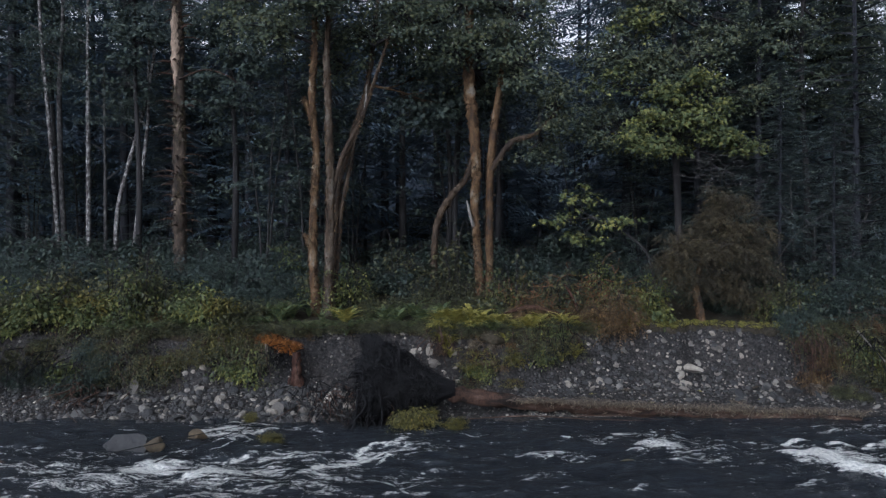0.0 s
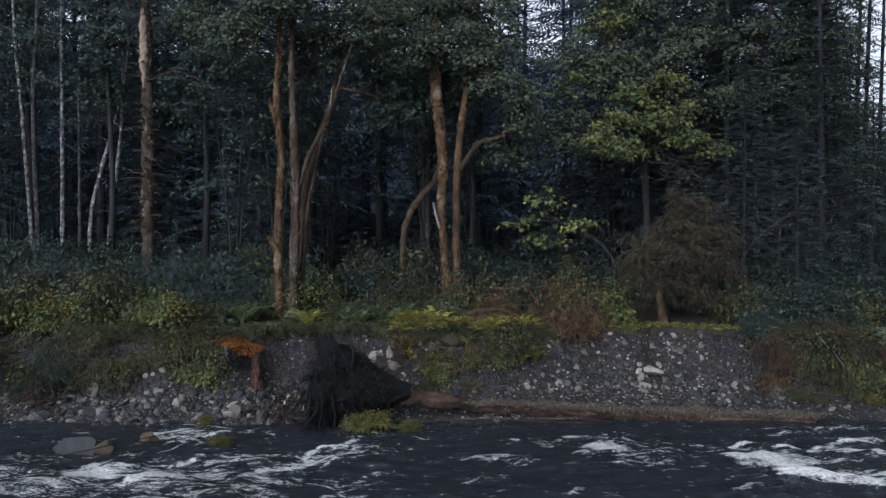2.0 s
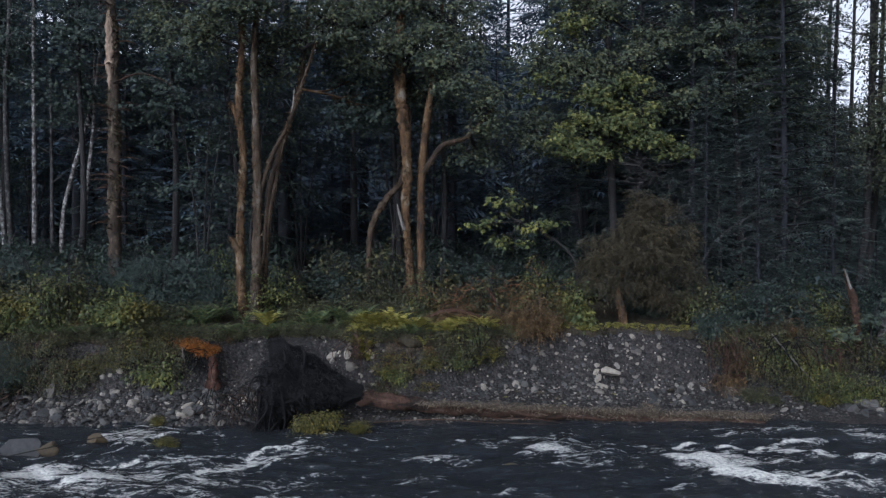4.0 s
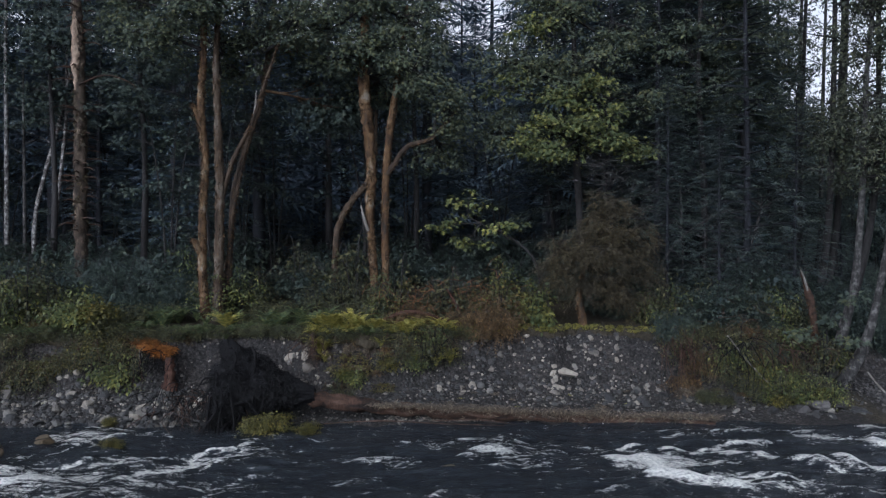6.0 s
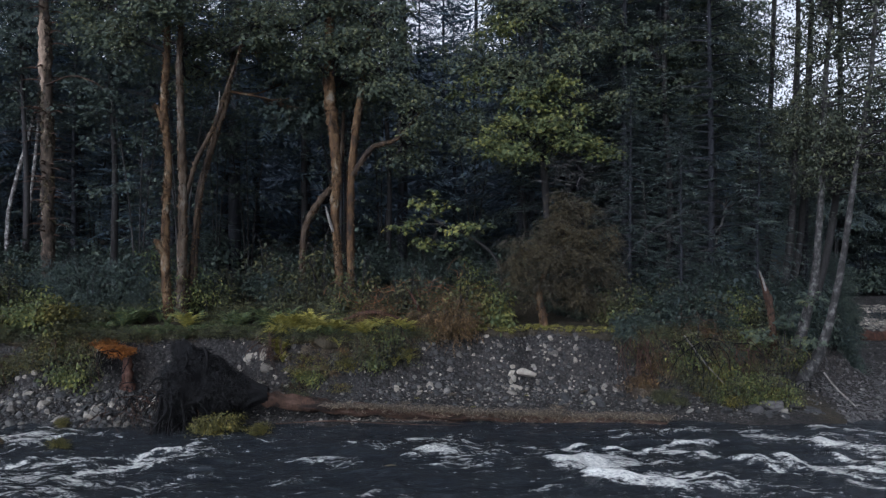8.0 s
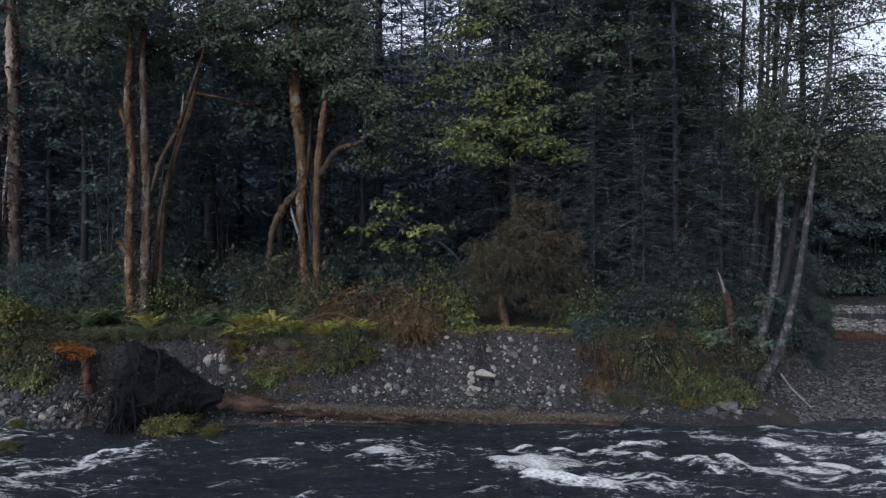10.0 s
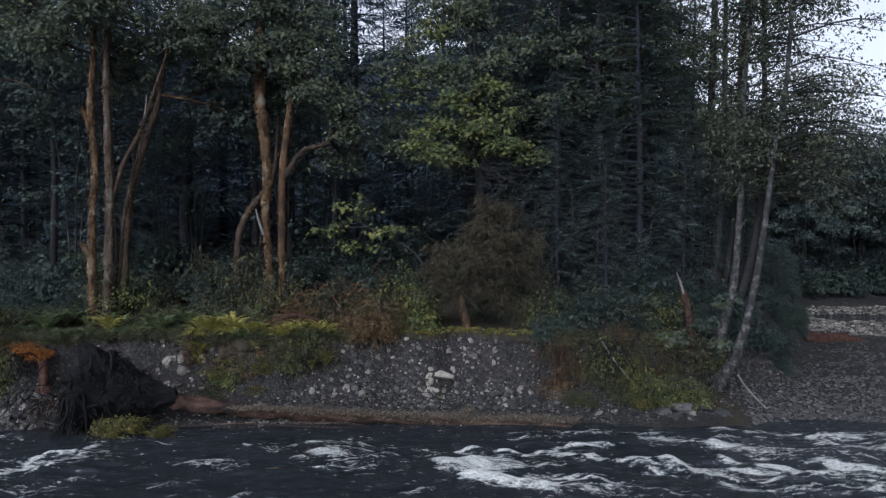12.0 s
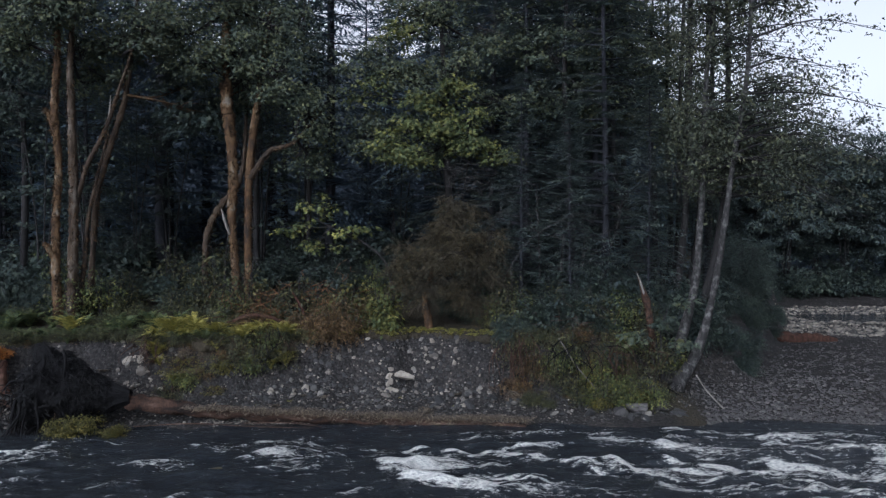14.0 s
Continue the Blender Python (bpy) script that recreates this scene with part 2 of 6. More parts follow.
PALE_MOSSY = bark_material("pale_mossy_bark", [(0.34, (0.0124, 0.00963, 0.00765)), (0.44, (0.036, 0.0239, 0.0144)), (0.53, (0.0575, 0.0432, 0.0297)), (0.62, (0.0963, 0.0816, 0.0647))], 4.5, (1, 1, 0.3))
GREY_BARK = bark_material("grey_bark", [(0.3, (0.0119, 0.0109, 0.0109)), (0.6, (0.0253, 0.0236, 0.0228)), (0.8, (0.0548, 0.0514, 0.0488))])
DARK_BARK = bark_material("dark_conifer_bark", [(0.3, (0.012, 0.013, 0.016)), (0.6, (0.021, 0.022, 0.026)), (0.8, (0.036, 0.037, 0.041))])
PEELING = bark_material("peeling_bark", [(0.36, (0.0178, 0.0141, 0.0111)), (0.52, (0.037, 0.0266, 0.0185)), (0.62, (0.0666, 0.0503, 0.0355)), (0.7, (0.207, 0.163, 0.118))], 6.0, (1, 1, 0.5))
BIRCH = bark_material("birch_bark", [(0.42, (0.03, 0.0259, 0.024)), (0.53, (0.12, 0.115, 0.108)), (0.7, (0.359, 0.35, 0.329))], 9.0, (1, 1, 0.8), 40, 0.3)
ALDER = bark_material("alder_bark", [(0.42, (0.0185, 0.017, 0.0163)), (0.53, (0.0407, 0.0392, 0.037)), (0.68, (0.115, 0.111, 0.104))], 8.0, (1, 1, 0.7), 36, 0.3)
ROTTEN = bark_material("red_rotten_wood", [(0.3, (0.0207, 0.0104, 0.0074)), (0.55, (0.0503, 0.0237, 0.0155)), (0.75, (0.0962, 0.0592, 0.0429))], 5, (1, 1, 0.15))
LOG_BARK = bark_material("weathered_log", [(0.36, (0.0124, 0.00869, 0.00716)), (0.48, (0.0393, 0.0217, 0.0143)), (0.58, (0.057, 0.0322, 0.0215)), (0.7, (0.104, 0.0713, 0.0533))], 5, (0.3, 1, 1), 26, 1.0)
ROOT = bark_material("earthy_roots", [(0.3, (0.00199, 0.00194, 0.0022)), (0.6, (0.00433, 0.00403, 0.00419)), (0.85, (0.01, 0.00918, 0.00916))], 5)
TAN_WOOD = bark_material("tan_bare_wood", [(0.3, (0.121, 0.0859, 0.0603)), (0.55, (0.242, 0.181, 0.131)), (0.75, (0.362, 0.292, 0.222))], 4, (1, 1, 0.3))
TAN_RUST = bark_material("rusty_dead_stems", [(0.3, (0.0622, 0.029, 0.0146)), (0.6, (0.135, 0.0643, 0.029)), (0.8, (0.207, 0.114, 0.057))], 4)
PALE_WOOD = bark_material("bleached_wood", [(0.3, (0.0888, 0.0814, 0.0703)), (0.7, (0.207, 0.192, 0.17))], 6)


def stone_material(name, stops, bump=0.5):
    m, n, l, p = material(name)
    info = n.new("ShaderNodeObjectInfo")
    geo = n.new("ShaderNodeNewGeometry")
    add = n.new("ShaderNodeMath")
    add.operation = "ADD"
    l.new(info.outputs["Random"], add.inputs[0])
    l.new(geo.outputs["Random Per Island"], add.inputs[1])
    wrap = n.new("ShaderNodeMath")
    wrap.operation = "FRACT"
    l.new(add.outputs[0], wrap.inputs[0])
    r = ramp(n, stops)
    l.new(wrap.outputs[0], r.inputs[0])
    a = noise_tex(n, l, 9.0, 6)
    tone = ramp(n, [(0.3, (0.5, 0.5, 0.5)), (0.7, (1.2, 1.19, 1.16))])
    l.new(a.outputs[0], tone.inputs[0])
    l.new(mixed(n, l, 1.0, r.outputs[0], tone.outputs[0], "MULTIPLY"), p.inputs["Base Color"])
    p.inputs["Roughness"].default_value = 0.85
    bp = n.new("ShaderNodeBump")
    bp.inputs["Strength"].default_value, bp.inputs["Distance"].default_value = bump, 0.02
    l.new(a.outputs[0], bp.inputs["Height"])
    l.new(bp.outputs[0], p.inputs["Normal"])
    return m


COBBLE = stone_material("river_cobble", [(0.0, (0.0122, 0.0122, 0.0125)), (0.6, (0.0305, 0.0298, 0.0287)), (0.86, (0.057, 0.0547, 0.0502)), (0.98, (0.164, 0.152, 0.131))])
OLIVE_STONE = stone_material("olive_wet_stone", [(0.0, (0.0555, 0.0444, 0.0148)), (1.0, (0.0814, 0.0651, 0.0222))])
PALE_STONE = stone_material("pale_cobble", [(0.0, (0.0699, 0.0631, 0.0541)), (0.5, (0.149, 0.132, 0.11)), (0.85, (0.211, 0.189, 0.153)), (1.0, (0.326, 0.295, 0.243))])
BAR_STONE = stone_material("bar_cobble", [(0.0, (0.0244, 0.0227, 0.0227)), (0.7, (0.0489, 0.0455, 0.044)), (1.0, (0.0976, 0.0912, 0.0855))])
WET_STONE = stone_material("wet_boulder", [(0.0, (0.0143, 0.0143, 0.015)), (1.0, (0.0326, 0.0326, 0.0326))])
TAN_STONE = stone_material("ochre_boulder", [(0.0, (0.0456, 0.0326, 0.0157)), (1.0, (0.0781, 0.0554, 0.0274))])


def ground_material():
    m, n, l, p = material("river_ground")
    zone = n.new("ShaderNodeAttribute")
    zone.attribute_name = "gravel"
    grain = noise_tex(n, l, 14, 8)
    lump = noise_tex(n, l, 0.8, 4)
    vor = n.new("ShaderNodeTexVoronoi")
    vor.inputs["Scale"].default_value = 11.0
    co = n.new("ShaderNodeTexCoord")
    l.new(co.outputs["Object"], vor.inputs["Vector"])
    litter = ramp(n, [(0.3, (0.015, 0.013, 0.009)), (0.7, (0.04, 0.033, 0.02))])
    l.new(grain.outputs[0], litter.inputs[0])
    soil = ramp(n, [(0.32, (0.008, 0.0074, 0.0072)), (0.5, (0.019, 0.0175, 0.0165)), (0.72, (0.05, 0.046, 0.042))])
    l.new(grain.outputs[0], soil.inputs[0])
    peb = ramp(n, [(0.0, (0.6, 0.6, 0.6)), (0.6, (1, 1, 1)), (1, (1.8, 1.75, 1.7))])
    l.new(vor.outputs["Color"], peb.inputs[0])
    gravel = mixed(n, l, 1.0, soil.outputs[0], peb.outputs[0], "MULTIPLY")
    both = mixed(n, l, zone.outputs["Fac"], litter.outputs[0], gravel)
    tone = ramp(n, [(0.3, (0.7, 0.7, 0.72)), (0.7, (1.2, 1.15, 1.1))])
    l.new(lump.outputs[0], tone.inputs[0])
    l.new(mixed(n, l, 1.0, both, tone.outputs[0], "MULTIPLY"), p.inputs["Base Color"])
    p.inputs["Roughness"].default_value = 0.92
    p.inputs["Specular IOR Level"].default_value = 0.2
    b1 = n.new("ShaderNodeBump")
    b1.inputs["Strength"].default_value, b1.inputs["Distance"].default_value = 0.7, 0.05
    l.new(vor.outputs["Distance"], b1.inputs["Height"])
    b1.invert = True
    b2 = n.new("ShaderNodeBump")
    b2.inputs["Strength"].default_value, b2.inputs["Distance"].default_value = 0.6, 0.03
    l.new(grain.outputs[0], b2.inputs["Height"])
    l.new(b1.outputs[0], b2.inputs["Normal"])
    l.new(b2.outputs[0], p.inputs["Normal"])
    return m


def water_material():
    m, n, l, p = material("river_water")
    foam = n.new("ShaderNodeAttribute")
    foam.attribute_name = "foam"
    churn = n.new("ShaderNodeAttribute")
    churn.attribute_name = "churn"
    streak = noise_tex(n, l, 2.4, 7, (0.7, 2.2, 1), 0.68)
    streak.inputs["Distortion"].default_value = 0.25
    fleck = noise_tex(n, l, 8.0, 6, (0.55, 1.7, 1), 0.72)
    fleck.inputs["Distortion"].default_value = 0.2

    def sums(a, k, b):
        s = n.new("ShaderNodeMath")
        s.operation = "MULTIPLY_ADD"
        l.new(a, s.inputs[0])
        s.inputs[1].default_value = k
        l.new(b, s.inputs[2])
        return s.outputs[0]

    def between(value, low, high):
        r = n.new("ShaderNodeMapRange")
        r.interpolation_type = "SMOOTHSTEP"
        r.inputs["From Min"].default_value, r.inputs["From Max"].default_value = low, high
        l.new(value, r.inputs["Value"])
        return r.outputs[0]

    spume = noise_tex(n, l, 24.0, 5, (0.6, 1.5, 1), 0.7)
    level = sums(spume.outputs[0], 1.0, sums(fleck.outputs[0], 2.2, sums(streak.outputs[0], 1.4, foam.outputs["Fac"])))
    mask = between(level, 2.58, 3.12)
    milky = between(sums(streak.outputs[0], 1.0, churn.outputs["Fac"]), 0.5, 1.5)
    deep = ramp(n, [(0.35, (0.011, 0.014, 0.019)), (0.68, (0.034, 0.04, 0.046))])
    l.new(streak.outputs[0], deep.inputs[0])
    water = mixed(n, l, milky, deep.outputs[0], (0.14, 0.15, 0.158))
    froth = ramp(n, [(0.32, (0.31, 0.32, 0.305)), (0.58, (0.9, 0.89, 0.82))])
    l.new(spume.outputs[0], froth.inputs[0])
    l.new(mixed(n, l, mask, water, froth.outputs[0]), p.inputs["Base Color"])
    rgh = n.new("ShaderNodeMapRange")
    rgh.inputs["To Min"].default_value, rgh.inputs["To Max"].default_value = 0.1, 0.8
    l.new(mask, rgh.inputs["Value"])
    l.new(rgh.outputs[0], p.inputs["Roughness"])
    p.inputs["IOR"].default_value = 1.33
    bp = n.new("ShaderNodeBump")
    bp.inputs["Strength"].default_value, bp.inputs["Distance"].default_value = 1.0, 0.17
    l.new(fleck.outputs[0], bp.inputs["Height"])
    b2 = n.new("ShaderNodeBump")
    b2.inputs["Strength"].default_value, b2.inputs["Distance"].default_value = 0.8, 0.22
    l.new(streak.outputs[0], b2.inputs["Height"])
    l.new(bp.outputs[0], b2.inputs["Normal"])
    l.new(b2.outputs[0], p.inputs["Normal"])
    return m


GROUND, WATER = ground_material(), water_material()


# ---- ground: river bed, eroded bank, forest floor and gravel bar in one sheet ----
def bank_top(x):
    return np.interp(x, [-14, -8, -5.2, -4.5, -4.0, -3.3, -1, 0, 2.2, 4, 7, 10, 12, 13.5, 14.5, 15.3], [20.4, 20.7, 20.75, 20.5, 20.65, 21.2, 21.0, 20.7, 20.6, 21.2, 21.7, 21.2, 21.0, 21.4, 22.0, 23.0]) + 0.22 * vnoise(x, 0 * np.asarray(x), 1.1, 3) + 0.12 * vnoise(x, 0 * np.asarray(x), 0.4, 4)


def bank_side(y):
    return np.interp(y, [17, 21, 25, 34, 45, 56, 75], [15.2, 15.7, 17.7, 23, 28, 31, 34])


def height(x, y):
    x, y = np.asarray(x, float), np.asarray(y, float)
    top, shore = bank_top(x), 17.55 + 0.25 * vnoise(x, y * 0, 1.7, 5)
    near = np.where(y < -7, -0.7 + 1.5 * step(-7, -12, y), -0.7)
    foot = -0.06 + 0.46 * np.clip((y - shore) / (top - 1.15 - shore), 0, 1.4) ** 1.3
    face = 0.4 + 1.5 * step(0, 1.0, np.clip((y - top + 1.15) / 1.25, 0, 1)) ** 0.9
    floor = 1.9 + 0.10 * np.clip(y - top - 0.1, 0, 12) + 0.05 * np.clip(y - top - 12, 0, 60)
    z = np.where(y < shore, np.maximum(near, -0.06 - 0.45 * (shore - y)), np.where(y < top - 1.15, foot, np.where(y < top + 0.1, face, floor)))
    bar_edge = 18.4 + 0.5 * vnoise(x, y * 0, 2.5, 9) - 0.25 * np.clip(x - 15, 0, 6)
    bar = np.where(y < bar_edge, np.maximum(-0.7, -0.02 - 0.3 * (bar_edge - y)), 0.0 + 0.16 * step(0, 3, y - bar_edge) + 0.05 * vnoise(x, y, 2.2, 11))
    bar = bar - 0.5 * step(41, 43.5, y) * step(50, 46, y) * step(29, 33, x) + 0.5 * step(52, 58, y)
    inside = step(-1.5, 0.5, bank_side(y) + 0.5 * vnoise(x, y, 1.5, 13) - x)
    z = np.where(y > 8, bar + np.maximum(z - bar, 0) * inside + np.minimum(z - bar, 0) * (inside > 0.5), z)
    rough = step(0.0, 0.25, z)
    worn = rough * step(1.9, 1.2, z)
    return z + 0.1 * worn * (vnoise(x, y * 0.5, 0.8, 6) + 0.9 * vnoise(x, y, 1.7, 7)) + rough * (0.05 * vnoise(x, y, 0.55, 1) + 0.03 * vnoise(x, y, 0.23, 2))


def gravelly(x, y):
    top = bank_top(x)
    return np.maximum(step(0.15, -0.15, y - top) * step(14.6, 13.8, x), step(0.9, 0.1, bank_side(y) - x))


def spaced(parts):
    out = []
    for a, b, d in parts:
        out.append(np.arange(a, b, d))
    return np.unique(np.concatenate(out).round(4))


far = [70, 90, 130, 200, 350, 700, 1500, 3000]
gx = np.concatenate([[-v for v in far[::-1]], spaced([(-40, -14, 0.8), (-14, 20, 0.14), (20, 48, 0.5)]), [50, 58], far])
gy = np.concatenate([[-v for v in far[::-1]], spaced([(-40, 16, 2.0), (16, 17, 0.3), (17, 22.6, 0.1), (22.6, 36, 0.4), (36, 66, 1.0)]), far])


def sheet(name, xs, ys, zfun):
    X, Y = np.meshgrid(xs, ys)
    Z = zfun(X, Y)
    nx, ny = len(xs), len(ys)
    i, j = np.meshgrid(np.arange(ny - 1), np.arange(nx - 1), indexing="ij")
    a = i * nx + j
    me = mesh_of(name, [(np.stack([X, Y, Z], -1).reshape(-1, 3), np.stack([a, a + 1, a + nx + 1, a + nx], -1).reshape(-1, 4))], True)
    return me, X, Y


me, X, Y = sheet("ground", gx, gy, height)
me.attributes.new("gravel", "FLOAT", "POINT").data.foreach_set("value", gravelly(X, Y).astype(np.float32).ravel())
ground = part("ground", me, GROUND, None)
tagged(ground, "dark eroded river bank, forest floor and grey gravel bar", "ground", kind="structure")

# glowing navy sheet added far behind the forest as haze between the trees
m, n, l, p = material("haze_glow")
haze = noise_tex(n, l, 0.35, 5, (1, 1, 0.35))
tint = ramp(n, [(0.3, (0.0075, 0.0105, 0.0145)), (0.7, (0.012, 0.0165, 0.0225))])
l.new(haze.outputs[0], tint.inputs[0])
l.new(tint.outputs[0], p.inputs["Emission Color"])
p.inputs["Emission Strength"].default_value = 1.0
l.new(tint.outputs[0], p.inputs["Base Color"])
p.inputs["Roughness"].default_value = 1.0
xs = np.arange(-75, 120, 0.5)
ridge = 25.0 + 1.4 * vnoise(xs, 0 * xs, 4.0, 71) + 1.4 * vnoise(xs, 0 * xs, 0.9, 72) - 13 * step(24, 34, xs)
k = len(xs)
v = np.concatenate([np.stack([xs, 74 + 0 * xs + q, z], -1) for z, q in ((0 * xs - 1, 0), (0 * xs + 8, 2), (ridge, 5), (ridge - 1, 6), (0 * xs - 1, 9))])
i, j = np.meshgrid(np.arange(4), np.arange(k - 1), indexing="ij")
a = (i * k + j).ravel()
tagged(part("backdrop", mesh_of("backdrop", [(v, np.stack([a, a + 1, a + k + 1, a + k], -1))], True), m, None), "added glowing navy sheet, the haze far behind the forest", "backdrop", kind="structure")

# ---- river: rapids raise the surface and carry foam ----
RAPIDS = []


def rapid(x, y, long, wide, amount, turn=0.0, raised=0.015):
    RAPIDS.append((x, y, long, wide, amount, radians(turn), raised))


def whitewater(x, y, long, wide, amount, turn=0.0):
    """A breaking wave and the wisps of foam that trail off it."""
    rapid(x, y, long, wide, amount, turn, 0.05)
    for k in range(11):
        u, v = long * 1.5 * rng.random(), wide * 1.3 * rng.normal()
        c, s = math.cos(radians(turn)), math.sin(radians(turn))
        rapid(x + u * c - v * s, y + u * s + v * c, 0.3 + 0.8 * rng.random(), 0.05 + 0.07 * rng.random(), amount * (0.45 + 0.5 * rng.random()), turn + 10 * rng.normal())


whitewater(-5.9, 13.7, 1.4, 0.35, 1.2, 30)
whitewater(-4.6, 13.6, 1.6, 0.5, 0.9)
whitewater(-4.3, 12.9, 1.3, 0.35, 0.55)
whitewater(-5.5, 16.6, 1.1, 0.45, 1.1, 10)
whitewater(-7.9, 15.0, 1.0, 0.2, 0.5)
whitewater(-8.6, 13.9, 1.2, 0.25, 0.45)
whitewater(-2.4, 13.9, 1.7, 0.28, 1.1, 46)
whitewater(-1.3, 15.4, 0.8, 0.25, 0.6, 10)
whitewater(-2.6, 13.3, 1.8, 0.22, 0.6, 4)
whitewater(1.5, 14.6, 0.9, 0.16, 0.6)
whitewater(2.6, 16.0, 0.6, 0.15, 0.6, -15)
whitewater(3.9, 16.4, 0.7, 0.18, 0.65)
whitewater(4.2, 15.2, 1.0, 0.35, 0.75, 10)
whitewater(4.3, 14.2, 1.1, 0.14, 0.45, 8)
whitewater(6.9, 14.4, 1.6, 0.5, 1.35, 10)
whitewater(7.4, 13.7, 1.7, 0.36, 1.15, -12)
whitewater(9.4, 15.2, 1.3, 0.3, 1.05, -14)
whitewater(11.0, 15.0, 1.8, 0.28, 1.2, -30)
whitewater(12.9, 15.9, 1.5, 0.4, 0.9, -18)
whitewater(14.8, 14.4, 2.2, 0.45, 1.0, -20)
whitewater(13.6, 17.3, 1.7, 0.22, 0.6, -5)
whitewater(10.2, 17.0, 1.2, 0.18, 0.5)
whitewater(17.0, 15.9, 2.0, 0.3, 0.7)
whitewater(-7.0, 12.6, 2.5, 0.4, 0.5, 6)
whitewater(-3.0, 12.5, 1.6, 0.3, 0.5, -6)
whitewater(-9.6, 14.8, 1.2, 0.2, 0.5)
whitewater(8.6, 16.6, 1.0, 0.16, 0.5, 5)
whitewater(9.0, 13.0, 1.6, 0.24, 0.5, -8)
whitewater(12.2, 13.2, 1.8, 0.28, 0.6, -14)
whitewater(15.6, 17.0, 2.0, 0.3, 0.7, -6)
whitewater(16.5, 13.6, 2.0, 0.4, 0.9, -15)
whitewater(11.6, 16.5, 1.4, 0.25, 0.6, -10)
whitewater(13.4, 14.3, 1.6, 0.3, 1.0, -18)
whitewater(17.2, 14.8, 2.0, 0.35, 0.9, -14)
whitewater(18.0, 13.0, 2.2, 0.4, 1.0, -10)
whitewater(14.6, 12.8, 1.8, 0.3, 0.7, -16)
whitewater(15.4, 16.0, 1.6, 0.3, 0.9, -12)
whitewater(-7.8, 13.7, 1.6, 0.3, 0.5, 8)
whitewater(-8.8, 12.8, 1.8, 0.3, 0.5, 5)
whitewater(-4.8, 12.3, 2.0, 0.3, 0.55, 3)
whitewater(-6.4, 13.0, 2.0, 0.3, 0.55, 14)
whitewater(-3.6, 14.6, 1.2, 0.25, 0.6, 12)
for k in range(46):
    rapid(-10 + 31 * rng.random(), 12.4 + 5.0 * rng.random(), 0.25 + 0.5 * rng.random(), 0.07 + 0.08 * rng.random(), 0.3 + 0.35 * rng.random(), 30 * rng.normal())


def rapids_at(x, y):
    foam, lift, churn = np.zeros_like(x), np.zeros_like(x), np.zeros_like(x)
    for rx, ry, long, wide, amount, turn, raised in RAPIDS:
        bend = 0.25 * vnoise(x, y, 0.8, 21)
        dx, dy = x - rx, y - ry + bend
        u, v = dx * math.cos(turn) + dy * math.sin(turn), -dx * math.sin(turn) + dy * math.cos(turn)
        along = np.where(u < 0, np.exp(-(u / 0.16) ** 2), np.exp(-(u / long) ** 2))
        across = np.exp(-(v / (wide * (0.7 + 0.5 * np.clip(u / long, 0, 1)))) ** 2)
        foam = np.maximum(foam, amount * along * across)
        if raised > 0.05:
            churn = np.maximum(churn, amount * np.exp(-((u - 0.6 * long) / (1.5 * long)) ** 2) * np.exp(-(v / (2.2 * wide + 0.25)) ** 2))
        lift = lift + raised * amount * np.exp(-((u - 0.25) / 0.5) ** 2) * across
    return foam, lift, churn


def water_level(x, y):
    foam, lift, churn = rapids_at(x, y)
    live = step(9, 11, y) * step(40, 24, y) * step(40, 24, np.abs(x - 5))
    fine = 0.055 * vnoise(x * 0.55, y, 0.5, 31) + 0.05 * vnoise(x * 0.55, y, 0.2, 32) + 0.07 * vnoise(x * 0.5, y, 1.3, 33)
    calm_shore = 0.35 + 0.65 * step(18.2, 16.0, y)
    return live * (0.11 * np.tanh(lift / 0.11) + fine * calm_shore * (1 + 0.7 * foam))


wx = np.concatenate([[-3000, -900, -300, -120, -60], spaced([(-40, -11, 0.6), (-11, 22, 0.07), (22, 60, 0.8)]), [80, 150, 400, 1000, 3000]])
wy = np.concatenate([spaced([(-12, 11.5, 0.7), (11.5, 19.2, 0.065), (19.2, 24, 0.5), (24, 60, 2.0)])])
me, X, Y = sheet("river_water", wx, wy, water_level)
white, _, murk = rapids_at(X, Y)
me.attributes.new("foam", "FLOAT", "POINT").data.foreach_set("value", white.astype(np.float32).ravel())
me.attributes.new("churn", "FLOAT", "POINT").data.foreach_set("value", murk.astype(np.float32).ravel())
river = part("river_water", me, WATER, None)
tagged(river, "dark fast river water with white foaming rapids", "river", kind="structure")


# ---- trees ----
def trunk_part(name, points, radii, base, mat, parent, sides=10, sub=6, rough=0.16, seed=1, label=""):
    ob = part(name, mesh_of(name, tube(np.asarray(points, float) - base, radii, sides, sub, rough, seed), True), mat, parent, label)
    if mat in (MOSSY, PALE_MOSSY, SHADED_MOSSY) and sides >= 8:
        moss(points, radii, base, int((520 if mat is MOSSY else 200) * np.linalg.norm(np.diff(np.asarray(points, float), axis=0), axis=1).sum()), ob, MOSS, 0.075, seed)
    return ob


